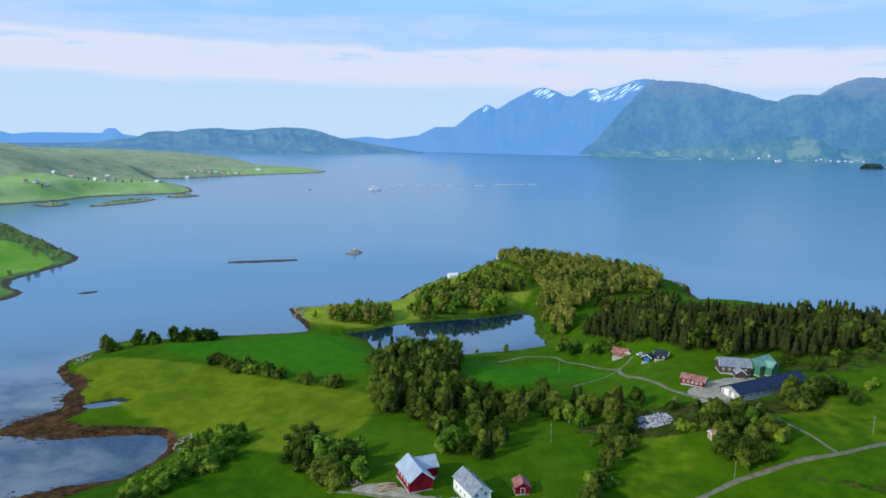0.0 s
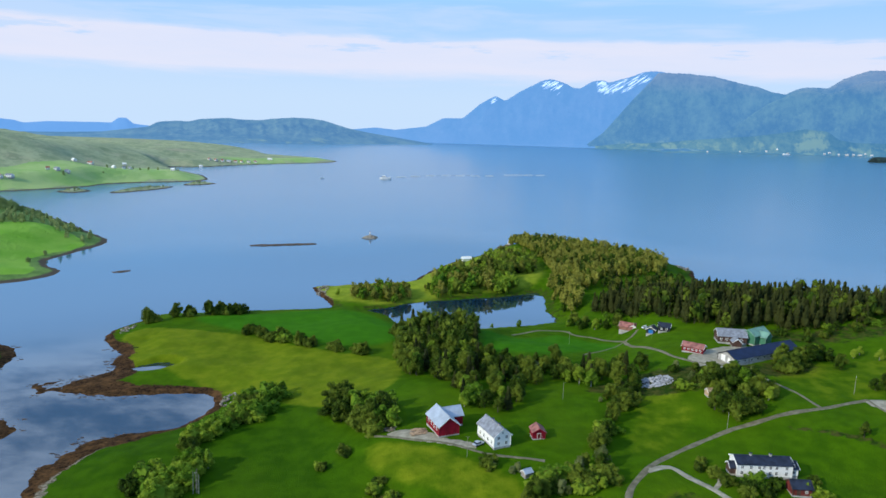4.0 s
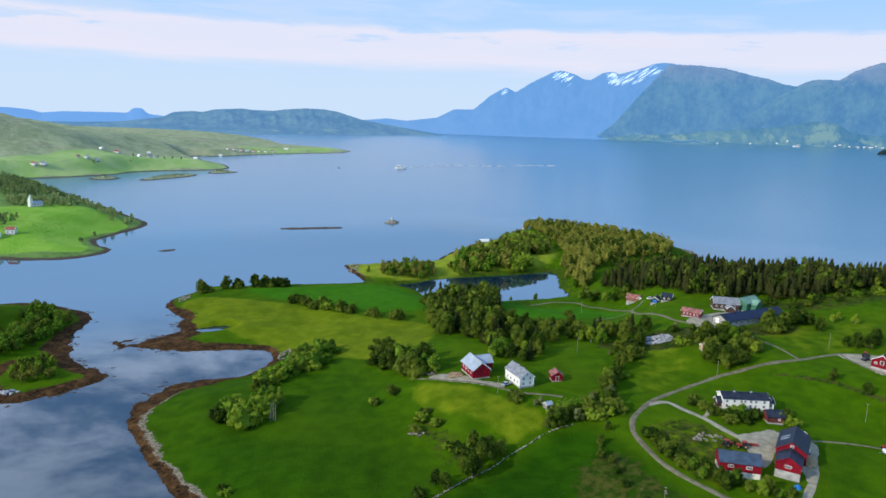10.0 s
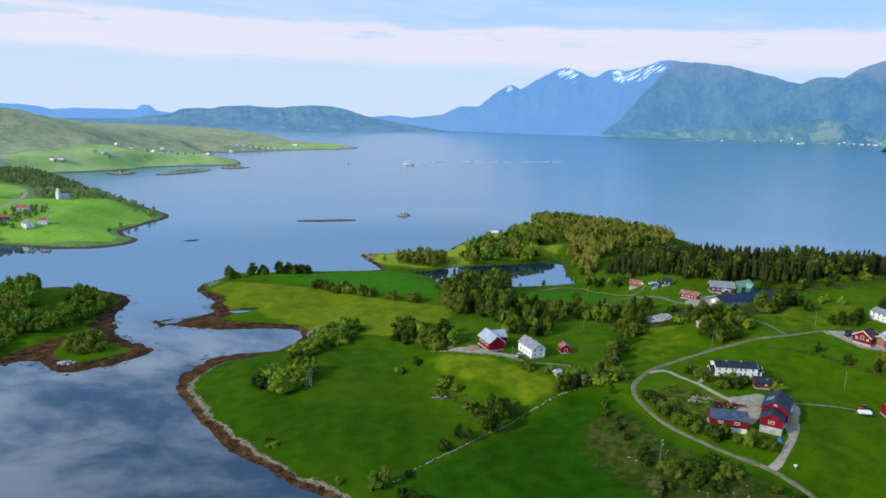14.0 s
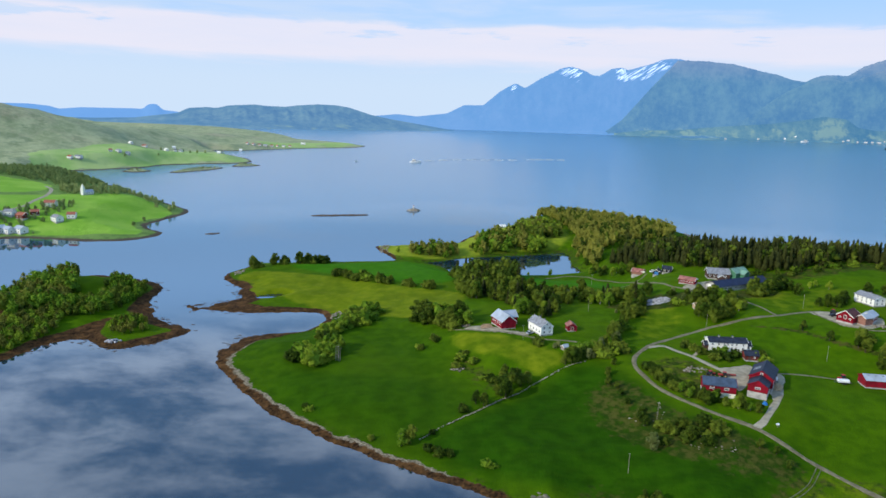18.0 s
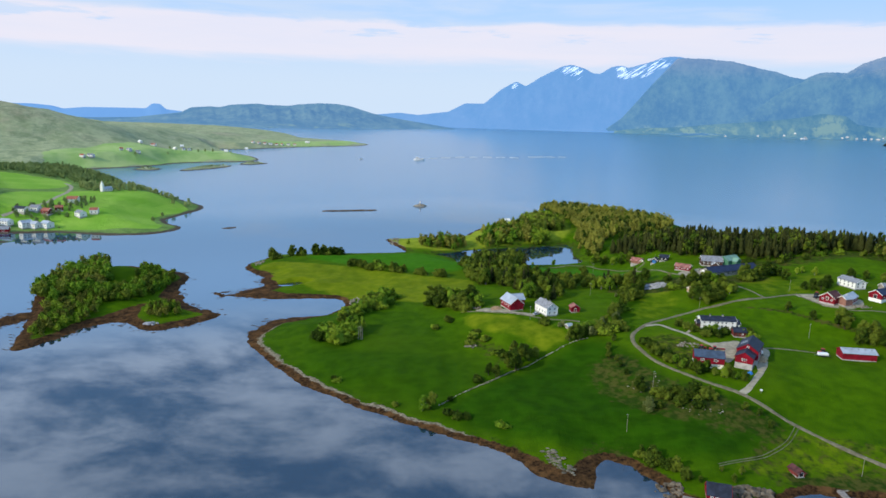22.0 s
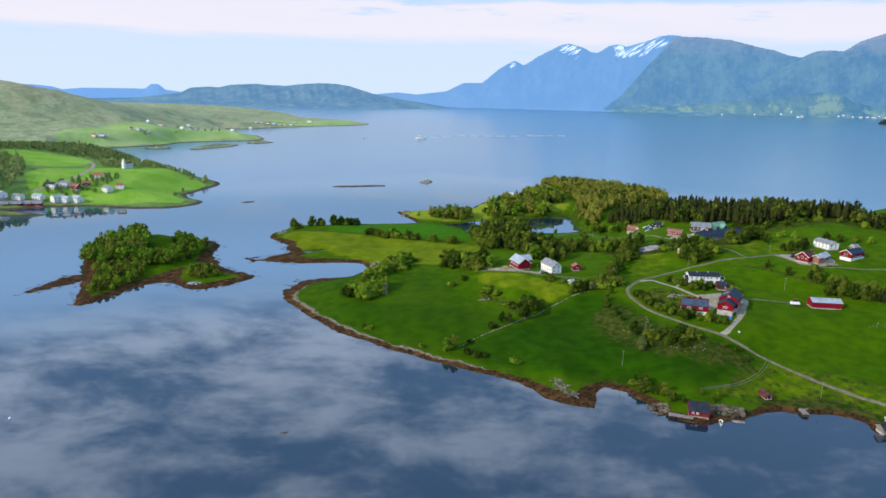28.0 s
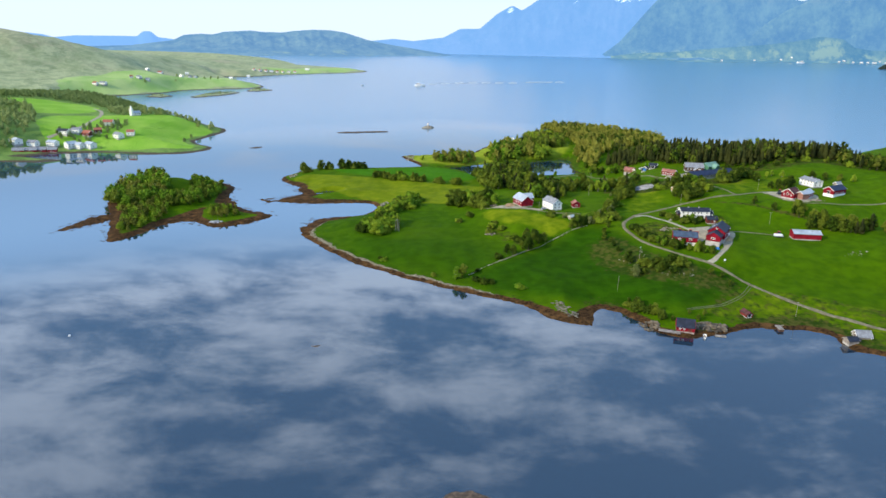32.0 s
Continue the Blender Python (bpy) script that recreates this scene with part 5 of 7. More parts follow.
def lay_roads():
    road("road_main", "narrow grey gravel road", [(215, -30), (185, -5), (155, 25), (128, 56), (118, 66), (105, 78), (96, 90), (88, 99), (80, 106), (68, 114), (62, 120), (56, 127), (51, 136), (47.5, 146), (47, 153), (49.5, 161), (55, 169), (63, 178), (74, 187),
         (90, 197), (104, 202), (118, 206), (130, 209), (141, 213), (152, 217)], 2.0)
    road("road_branch", "gravel lane to the upper barns", [(131, 209.5), (129, 220), (125, 231), (121, 239), (117, 246)], 1.41)
    road("road_drive", "gravel drive to the long farmhouse", [(57, 171), (65, 174), (69, 167), (74, 160), (78, 152), (83, 147), (90, 147)], 2.3, None, YARD)
    road("road_stub", "gravel drive to the long farmhouse", [(74, 160.5), (77, 164), (79, 169)], 1.41, None, YARD)
    road("road_yard", "gravel track past the large barn", [(104, 150), (101, 138), (99, 130), (91, 118), (84, 109), (80, 106)], 2.5, None, YARD)
    road("road_field", "gravel track to the long red shed", [(100, 149), (112, 150), (122, 150.5), (131, 148), (135, 145)], 1.14)
    road("road_farm", "gravel lane below the upper farm", [(152, 217), (152, 207), (156, 194), (164, 188.5), (176, 187.5), (204, 188), (240, 190)], 1.23)
    for off in (-0.5, 0.5):
        road("road_rut", "worn wheel rut of the shore track", [(96 + off, 90 - off), (88 + off * 0.8, 80 - off), (78 + off * 0.5, 73 - off), (67, 68 - off), (57, 63 - off)], 0.34, None, TRACK)
    road("road_lagoon", "pale gravel road along the lagoon", [(88, 323), (78, 343), (67, 353), (61, 360), (46, 358), (30, 347)], 1.76)
    road("road_hub", "gravel road to the far farm", [(97, 332), (92, 326), (88, 322), (87, 306), (89, 290), (93, 268), (100, 257), (110, 252), (114, 247)], 1.76)
    road("road_path", "gravel path along the meadow", [(88, 322), (76, 312), (61, 298)], 1.06)
    road("road_barn", "gravel drive past the red barn", [(-34, 198), (-22, 193), (-12, 189.5), (-3, 187), (6, 182), (14, 180), (26, 177)], 1.41)
    yard("yard_farm", "grey gravel farmyard", [(82, 149), (90, 152), (96, 155), (98, 150), (93, 143), (87, 135), (84, 132), (82, 140)])
    yard("yard_side", "pale gravel apron beside the large barn", [(99, 152), (106, 152), (108, 147), (104, 138), (100, 131), (96, 126), (94, 124), (96, 132), (99, 141)])
    yard("yard_upper", "worn gravel yard of the upper farm", [(150, 216), (160, 216), (172, 212), (180, 206), (176, 196), (166, 190), (156, 192), (154, 202)])
    yard("yard_barn", "gravel yard at the red barn", [(-27, 197), (-20, 199), (-13, 196), (-5, 191), (3, 189), (4, 185), (-8, 187.5), (-20, 192)])
    yard("yard_far", "gravel yard of the far farm", [(100, 262), (112, 272), (128, 279), (134, 275), (118, 262), (110, 249), (102, 252)])


# ---- buildings ----
RED = plain("red_paint", (0.22, 0.002, 0.013), 0.9, vary=0.22, scale=0.5)
OLDRED = plain("weathered_red_paint", (0.17, 0.030, 0.024), 0.85, vary=0.25, scale=0.5)
WHITE = plain("white_paint", (0.80, 0.79, 0.74), 0.6, vary=0.05)
CREAM = plain("cream_paint", (0.80, 0.76, 0.62), 0.6, vary=0.05)
BLACK = plain("black_stain", (0.022, 0.023, 0.027), 0.75)
GREEN = plain("green_sheet", (0.060, 0.185, 0.105), 0.5, vary=0.12, scale=0.4)
PALEGREEN = plain("faded_green_roof", (0.165, 0.300, 0.215), 0.5, vary=0.15, scale=0.4)
SLATEBLUE = plain("blue_slate_roof", (0.050, 0.075, 0.115), 0.6, vary=0.2, scale=0.6, grain=3)
DARKRUST = plain("dark_rusty_roof", (0.095, 0.032, 0.030), 0.8, vary=0.3, scale=0.8)
SLATE = plain("slate_roof", (0.020, 0.025, 0.042), 0.6, vary=0.3, scale=0.6, grain=3)
BLUEROOF = plain("blue_black_roof", (0.012, 0.018, 0.050), 0.45, vary=0.2, scale=0.4)
TIN = plain("grey_sheet_roof", (0.40, 0.44, 0.48), 0.45, 0.2, vary=0.12, scale=0.35, grain=2)
SHINGLE = plain("grey_shingles", (0.235, 0.245, 0.265), 0.8, vary=0.2, scale=0.8, grain=4)
RUST = plain("rusty_roof", (0.32, 0.130, 0.105), 0.8, vary=0.3, scale=0.6)
TERRACOTTA = plain("red_tiles", (0.36, 0.120, 0.075), 0.8, vary=0.2, scale=0.8)
CONCRETE = plain("concrete", (0.40, 0.385, 0.355), 0.9, vary=0.2, scale=0.6)
PLANK = plain("grey_planks", (0.27, 0.235, 0.20), 0.85, vary=0.25, scale=0.8)
BROWN = plain("brown_boards", (0.085, 0.045, 0.032), 0.8, vary=0.25)
BRICK = plain("brick_wall", (0.30, 0.145, 0.105), 0.9, vary=0.25, scale=1.0)
STEEL = plain("steel", (0.35, 0.36, 0.37), 0.4, 0.8)
RUBBER = plain("rubber", (0.02, 0.02, 0.02), 0.85)
BLUETARP = plain("blue_tarpaulin", (0.020, 0.160, 0.460), 0.5, vary=0.15)
GLASS = Mat("window_glass", 0.08, 0, 0.6).color((0.025, 0.032, 0.042)).m


def part(name, bm, mat, parent, label=""):
    """One mesh under a thing or a part."""
    me = bpy.data.meshes.new(name)
    bm.to_mesh(me)
    bm.free()
    me.materials.append(mat)
    ob = new(name, me)
    ob.parent = parent
    if label:
        ob["label"] = label
    return ob


def box(x0, x1, y0, y1, z0, z1, bevel=0.0, bm=None):
    bm = bm or bmesh.new()
    got = bmesh.ops.create_cube(bm, size=1)["verts"]
    for v in got:
        v.co = ((x0 + x1) / 2 + v.co.x * (x1 - x0), (y0 + y1) / 2 + v.co.y * (y1 - y0), (z0 + z1) / 2 + v.co.z * (z1 - z0))
    if bevel:
        bmesh.ops.bevel(bm, geom=list({e for v in got for e in v.link_edges}), offset=bevel, segments=1, affect="EDGES")
    return bm


def solid(points, y0, y1, axis="y"):
    """A prism: an outline in x and z (or y and z) drawn out along the other axis."""
    bm = bmesh.new()
    ends = []
    for w in (y0, y1):
        ends.append([bm.verts.new((a, w, b) if axis == "y" else (w, a, b)) for a, b in points])
    bm.faces.new(ends[0])
    bm.faces.new(ends[1][::-1])
    for k in range(len(points)):
        j = (k + 1) % len(points)
        bm.faces.new((ends[0][j], ends[0][k], ends[1][k], ends[1][j]))
    bmesh.ops.recalc_face_normals(bm, faces=bm.faces)
    return bm


def lattice(xs, zs, y0, y1):
    """A frame in one piece: every second strip of the grid between xs and zs is solid."""
    bm, nx, nz = bmesh.new(), len(xs) - 1, len(zs) - 1
    grid = [[[bm.verts.new((x, y, z)) for z in zs] for x in xs] for y in (y0, y1)]
    full = lambda i, k: 0 <= i < nx and 0 <= k < nz and (i % 2 == 0 or k % 2 == 0)
    for i in range(nx):
        for k in range(nz):
            if not full(i, k):
                continue
            f, b = grid
            bm.faces.new((f[i][k], f[i + 1][k], f[i + 1][k + 1], f[i][k + 1]))
            bm.faces.new((b[i][k + 1], b[i + 1][k + 1], b[i + 1][k], b[i][k]))
            for di, dk, p, q in ((-1, 0, (i, k), (i, k + 1)), (1, 0, (i + 1, k + 1), (i + 1, k)), (0, -1, (i + 1, k), (i, k)), (0, 1, (i, k + 1), (i + 1, k + 1))):
                if not full(i + di, k + dk):
                    bm.faces.new((f[p[0]][p[1]], f[q[0]][q[1]], b[q[0]][q[1]], b[p[0]][p[1]]))
    return bm


def opening(parent, side, u, v, w, h, L, W, name="window", mat=None, trim=None, cross=True):
    """A window or door with its own casing, sash bars and pane, on one side of a block that is L by W."""
    turn = {"S": 0, "E": 90, "N": 180, "W": 270}[side]
    off = W / 2 if side in "SN" else L / 2
    m = Euler((0, 0, radians(turn))).to_matrix().to_4x4() @ Matrix.Translation((u, -off, v))
    t = 0.11
    xs, zs = [-w / 2 - t, -w / 2, w / 2, w / 2 + t], [-h / 2 - t, -h / 2, h / 2, h / 2 + t]
    if cross and name == "window":
        xs[2:2], zs[2:2] = [-0.03, 0.03], [h * 0.12 - 0.03, h * 0.12 + 0.03]
    bm = lattice(xs, zs, -0.06, 0.04)
    ob = part(name, bm, trim or WHITE, parent)
    ob.matrix_basis = m
    part("pane" if name == "window" else "leaf", box(-w / 2, w / 2, -0.03, 0.03, -h / 2, h / 2), mat or GLASS, ob)
    return ob


def block(parent, x, y, turn, L, W, eave, ridge, walls, roof, foot=0.0, foot_mat=None, over=0.45, z=0.0, trim=None, wall_name="wall"):
    """A gabled block with its ridge along its own x: footing, walls and two roof slopes. Returns the wall part, to hang openings on."""
    at = Matrix.Translation((x, y, z)) @ Euler((0, 0, radians(turn))).to_matrix().to_4x4()
    body = part(wall_name, solid([(-W / 2, foot), (W / 2, foot), (W / 2, eave), (0, ridge), (-W / 2, eave)], -L / 2, L / 2, "x"), walls, parent)
    body.matrix_basis = at
    base = part("foundation", box(-L / 2 - 0.06, L / 2 + 0.06, -W / 2 - 0.06, W / 2 + 0.06, -2.2, foot + 0.02), foot_mat or CONCRETE, parent)
    base.matrix_basis = at
    slope = (ridge - eave) / (W / 2)
    t = 0.16
    lo_y, lo_z = W / 2 + over, eave - slope * over
    for s in (-1, 1):
        pts = [(0, ridge + 0.03), (s * lo_y, lo_z + 0.03), (s * lo_y, lo_z + 0.03 + t), (0, ridge + 0.03 + t * 1.25)]
        r = part("roof", solid(pts, -L / 2 - over, L / 2 + over, "x"), roof, parent)
        r.matrix_basis = at
        for e in (-1, 1):
            b = part("bargeboard", solid([(0, ridge - 0.14), (s * lo_y, lo_z - 0.14), (s * lo_y, lo_z + 0.20), (0, ridge + 0.23)], e * (L / 2 + over) - 0.02, e * (L / 2 + over) + 0.06 * e, "x"), trim or WHITE, parent)
            b.matrix_basis = at
    cap = part("ridge_cap", box(-L / 2 - over, L / 2 + over, -0.16, 0.16, ridge + 0.16, ridge + 0.30, 0.04), roof, parent)
    cap.matrix_basis = at
    for a in (-1, 1):
        for b in (-1, 1):
            c = part("corner_board", box(a * L / 2 - 0.09 + 0.04 * a, a * L / 2 + 0.09 + 0.04 * a, b * W / 2 - 0.09 + 0.04 * b, b * W / 2 + 0.09 + 0.04 * b, foot, eave - 0.02), trim or walls, parent)
            c.matrix_basis = at
    return body


def chimney(parent, body, u, ridge, mat=None):
    c = part("chimney", box(u - 0.32, u + 0.32, -0.3, 0.3, ridge - 0.6, ridge + 0.85, 0.03), mat or CONCRETE, parent)
    c.matrix_basis = body.matrix_basis
    part("chimney_cap", box(u - 0.4, u + 0.4, -0.38, 0.38, ridge + 0.85, ridge + 0.97), SLATE, c)


def homestead(name, label, category, x, y, z=None):
    root = new(name)
    root.location = (x, y, ground(x, y) if z is None else z)
    return tagged(root, label, category)


def build_farm():
    # the red barn with a cross wing
    b = homestead("red_barn", "bright red wooden barn with pale sheet-metal roof and cross wing", "barn", -7.2, 198.2)
    w = block(b, 0, 0, 113.5, 11.6, 7.4, 4.0, 6.9, RED, TIN, 0.5)
    for u in (-4, -1.5, 1, 3.5):
        opening(w, "N", u, 2.4, 0.8, 0.9, 11.6, 7.4)
    opening(w, "W", 0, 1.8, 2.4, 2.6, 11.6, 7.4, "door", RED, RED)
    w = block(b, 2.7, 5.3, 23.5, 6.8, 6.0, 4.0, 6.3, RED, TIN, 0.5, wall_name="wing_wall")
    opening(w, "E", 0, 2.4, 0.9, 1.0, 6.8, 6.0)
    # the white house
    b = homestead("white_house", "white wooden house with grey shingle roof", "house", 10.4, 190.6)
    w = block(b, 0, 0, 115.5, 11.6, 6.2, 4.4, 6.7, WHITE, SHINGLE, 0.5)
    for u in (-1.5, 1.5):
        for v in (1.7, 3.7):
            opening(w, "W", u, v, 0.8, 1.0, 11.6, 6.2, trim=WHITE)
    opening(w, "W", 0, 5.4, 0.6, 0.7, 11.6, 6.2)
    for u in (-4, -1.4, 1.4, 4):
        opening(w, "N", u, 1.8, 0.8, 1.1, 11.6, 6.2)
    chimney(b, w, 1.0, 6.7), chimney(b, w, -3.2, 6.7)
    # the red shed
    b = homestead("red_shed", "small bright red shed with faded brown roof", "shed", 25.6, 193.6)
    w = block(b, 0, 0, 96, 4.6, 4.2, 2.6, 3.9, RED, RUST, 0.25, trim=RED)
    opening(w, "W", 0, 1.2, 1.1, 1.9, 4.6, 4.2, "door", OLDRED)
    # the long white farmhouse
    b = homestead("long_farmhouse", "long white two-storey farmhouse with black slate roof", "house", 91.9, 170.8)
    w = block(b, 0, 0, -0.6, 16.6, 6.0, 4.2, 5.5, WHITE, SLATE, 0.3)
    for k, u in enumerate((-6.9, -4.2, -1.7, -0.3, 1.7, 3.6, 6.6)):
        opening(w, "S", u, 3.2, 0.75, 0.95, 16.6, 6.0)
        if k == 1:
            opening(w, "S", u, 1.25, 1.3, 1.8, 16.6, 6.0, "door", WHITE)
        else:
            opening(w, "S", u, 1.4, 0.75, 1.0, 16.6, 6.0)
    chimney(b, w, -3.5, 5.5), chimney(b, w, 2.6, 5.5)
    w = block(b, 9.4, 0.3, -0.6, 2.2, 4.8, 2.7, 4.0, WHITE, SLATE, 0.4, wall_name="annex_wall")
    opening(w, "S", 0, 1.6, 0.8, 1.0, 2.2, 4.8)
    w = block(b, -9.1, -0.2, -0.6, 1.6, 3.2, 2.5, 3.6, BROWN, SLATE, 0.3, wall_name="porch_wall")
    # the storehouse
    b = homestead("storehouse", "small dark brown storehouse with black roof", "shed", 99.0, 160.8)
    w = block(b, 0, 0, -3, 5.4, 4.6, 2.6, 4.0, OLDRED, SLATE, 0.3, trim=BROWN)
    opening(w, "S", 1.2, 1.5, 0.6, 0.6, 5.4, 4.6)
    opening(w, "S", -1.0, 1.2, 0.9, 1.8, 5.4, 4.6, "door", BROWN, BROWN)
    # the byre
    b = homestead("byre", "red wooden byre on a pale masonry base with slate roof", "barn", 74.6, 130.0)
    w = block(b, 0, 0, -10.8, 12.0, 6.8, 4.5, 6.4, RED, SLATEBLUE, 1.5, CREAM, trim=RED)
    for u in (-2.8, 2.6):
        opening(w, "S", u, 3.2, 1.5, 0.8, 12, 6.8)
    for u in (-4, 0, 4):
        opening(w, "S", u, 0.8, 0.7, 0.5, 12.12, 6.92)
    opening(w, "E", 0, 4.0, 1.0, 1.0, 12, 6.8)
    # the large barn in two steps
    b = homestead("large_barn", "large red barn with stepped dark slate roofs", "barn", 92.2, 133.0)
    w = block(b, -1.9, -3.4, 60, 7.6, 7.0, 4.9, 6.9, RED, SLATE, 2.2, CONCRETE, trim=RED)
    opening(w, "W", 0, 3.8, 1.7, 0.8, 7.6, 7.0)
    w = block(b, 3.5, 5.8, 60, 14.0, 8.6, 6.0, 8.7, RED, SLATE, 2.0, CONCRETE, trim=RED, wall_name="rear_wall")
    for u in (-3.6, 0, 3.6):
        opening(w, "S", u, 3.6, 1.0, 0.8, 14.0, 8.6)
    opening(w, "W", 0, 7.4, 0.8, 0.7, 14.0, 8.6)
    for k, u in enumerate((-1.6, 0.2)):
        s = part("roof_light", box(u - 0.22, u + 0.22, -1.5, 1.5, -0.05, 0.05), TIN, b)
        s.matrix_basis = w.matrix_basis @ Matrix.Translation((0, 2.4, 7.36)) @ Euler((radians(-32.1), 0, 0)).to_matrix().to_4x4() @ Matrix.Translation((0, 0, 0.16))
    # the long red shed
    b = homestead("long_red_shed", "long low red shed with pale grey sheet roof", "shed", 145.2, 143.0)
    w = block(b, 0, 0, -5, 14.2, 6.6, 3.4, 4.7, RED, TIN, 0.4, trim=RED)
    for k in range(5):
        v = part("roof_vent", box(-5.6 + 2.8 * k - 0.2, -5.2 + 2.8 * k, -1.1, -0.7, 4.3, 4.85, 0.03), STEEL, b)
        v.matrix_basis = w.matrix_basis


def build_upper_farm():
    b = homestead("gabled_barn", "dark red barn with white-washed base on the upper farm", "barn", 160.9, 199.4)
    w = block(b, 0, 0, 37, 8.0, 7.6, 3.8, 6.4, RED, DARKRUST, 0.8, CONCRETE)
    opening(w, "W", 0, 3.2, 1.2, 1.5, 8.0, 7.6, "door", BROWN)
    opening(w, "W", -2.3, 2.6, 0.8, 0.8, 8.0, 7.6), opening(w, "W", 2.3, 2.6, 0.8, 0.8, 8.0, 7.6)
    b = homestead("brick_outbuilding", "weathered brick outbuilding with grey tin roof", "outbuilding", 166.2, 195.2)
    w = block(b, 0, 0, 23, 4.6, 4.4, 4.0, 5.2, BRICK, TIN, 0.5)
    w = block(b, 4.9, 5.4, 46, 8.6, 5.4, 3.6, 5.3, RED, TIN, 1.2, CONCRETE, wall_name="wing_wall")
    for u in (-3, 0, 3):
        opening(w, "S", u, 2.3, 0.8, 0.8, 8.6, 5.4)
    b = homestead("upper_farmhouse", "white wooden farmhouse with grey roof on the upper farm", "house", 186.2, 227.2)
    w = block(b, 0, 0, 106, 12.4, 7.0, 3.8, 5.2, WHITE, SHINGLE, 0.3)
    for u in (-4.2, -1.4, 1.4, 4.2):
        for v in (1.4, 3.0):
            opening(w, "N", u, v, 0.8, 1.0, 12.4, 7.0)
    for u in (-1.6, 1.6):
        for v in (1.4, 3.0):
            opening(w, "W", u, v, 0.8, 1.0, 12.4, 7.0)
    chimney(b, w, 0, 5.2)
    b = homestead("blue_roofed_barn", "red barn with white base and dark blue roof", "barn", 191.2, 206.0)
    w = block(b, 0, 0, 31, 13.0, 6.6, 3.8, 5.8, RED, BLUEROOF, 1.1, WHITE)
    for u in (-4, -1.4, 1.4, 4):
        opening(w, "S", u, 1.9, 0.7, 0.7, 13.0, 6.6)
    opening(w, "W", 0, 2.2, 1.6, 2.0, 13, 6.6, "door", BLACK)
    b = homestead("little_store", "small grey store shed behind the farmyard", "shed", 200.5, 221)
    block(b, 0, 0, 20, 3.6, 3.2, 3.2, 4.4, PLANK, SHINGLE, 0.5)


def build_far_farm():
    b = homestead("grey_barn", "old brown barn with weathered grey roof at the wood edge", "barn", 127.2, 284.6)
    w = block(b, 0, 0, -8, 12.6, 7.6, 3.9, 6.4, BROWN, SHINGLE, 1.0, CONCRETE)
    for u in (-5, -2.5, 4):
        opening(w, "S", u, 2.4, 0.9, 0.9, 12.6, 7.6)
    block(b, 0.2, -6.2, 82, 4.2, 3.8, 2.6, 4.0, BROWN, SHINGLE, 0.4, wall_name="porch_wall")
    b = homestead("green_shed", "green sheet-metal shed with faded green roof", "shed", 139.0, 285.0)
    w = block(b, 0, 0, 34, 11.5, 6.8, 4.6, 6.8, GREEN, PALEGREEN, 0.4, trim=PALEGREEN)
    block(b, 2.2, -2.2, -50, 6.0, 5.4, 4.0, 5.8, GREEN, PALEGREEN, 0.4, trim=PALEGREEN, wall_name="wing_wall")
    b = homestead("long_dark_barn", "long grey livestock barn with blue-black roof", "barn", 131.6, 264.2)
    w = block(b, 0, 0, 27.5, 40.0, 9.2, 3.1, 5.4, CONCRETE, BLUEROOF, 0.6, trim=BLACK)
    for k in range(10):
        opening(w, "S", -18 + 4 * k, 1.9, 1.4, 0.8, 40, 9.2, cross=False)
    opening(w, "W", -1.8, 2.0, 1.9, 2.4, 40, 9.2, "door", WHITE), opening(w, "W", 1.2, 1.6, 0.9, 1.9, 40, 9.2, "door", WHITE)
    b = homestead("low_red_house", "low red wooden building with faded red tile roof", "house", 104.6, 268.8)
    w = block(b, 0, 0, -33, 9.0, 5.0, 2.6, 3.9, RED, RUST, 0.4)
    for k in range(5):
        opening(w, "S", -3.4 + 1.7 * k, 1.5, 0.7, 0.7, 9.0, 5.0)
    b = homestead("cottage", "cream and brick cottage with faded rusty roof by the wood", "house", 93.5, 341.0)
    w = block(b, 0, 0, -30, 7.0, 5.0, 2.6, 4.4, BRICK, RUST, 0.5)
    w = block(b, 3.8, -2.0, 60, 4.4, 4.0, 2.5, 4.0, CREAM, RUST, 0.5, wall_name="wing_wall")
    opening(w, "W", 0, 1.7, 1.2, 1.0, 4.4, 4.0)
    b = homestead("black_house", "black-stained house with black roof at the wood edge", "house", 104.0, 309.0)
    w = block(b, 0, 0, -25, 5.4, 4.4, 2.6, 4.1, BLACK, SLATE, 0.4)
    opening(w, "S", -1.2, 1.6, 0.8, 1.0, 5.4, 4.4), opening(w, "S", 1.2, 1.6, 0.8, 1.0, 5.4, 4.4)
    b = homestead("black_garage", "black-stained garage with black roof", "garage", 99.5, 315.0)
    w = block(b, 0, 0, 60, 4.6, 4.4, 2.5, 3.8, BLACK, SLATE, 0.3)
    opening(w, "W", 0, 1.3, 2.4, 2.0, 4.6, 4.4, "door", BLUETARP, BLACK)


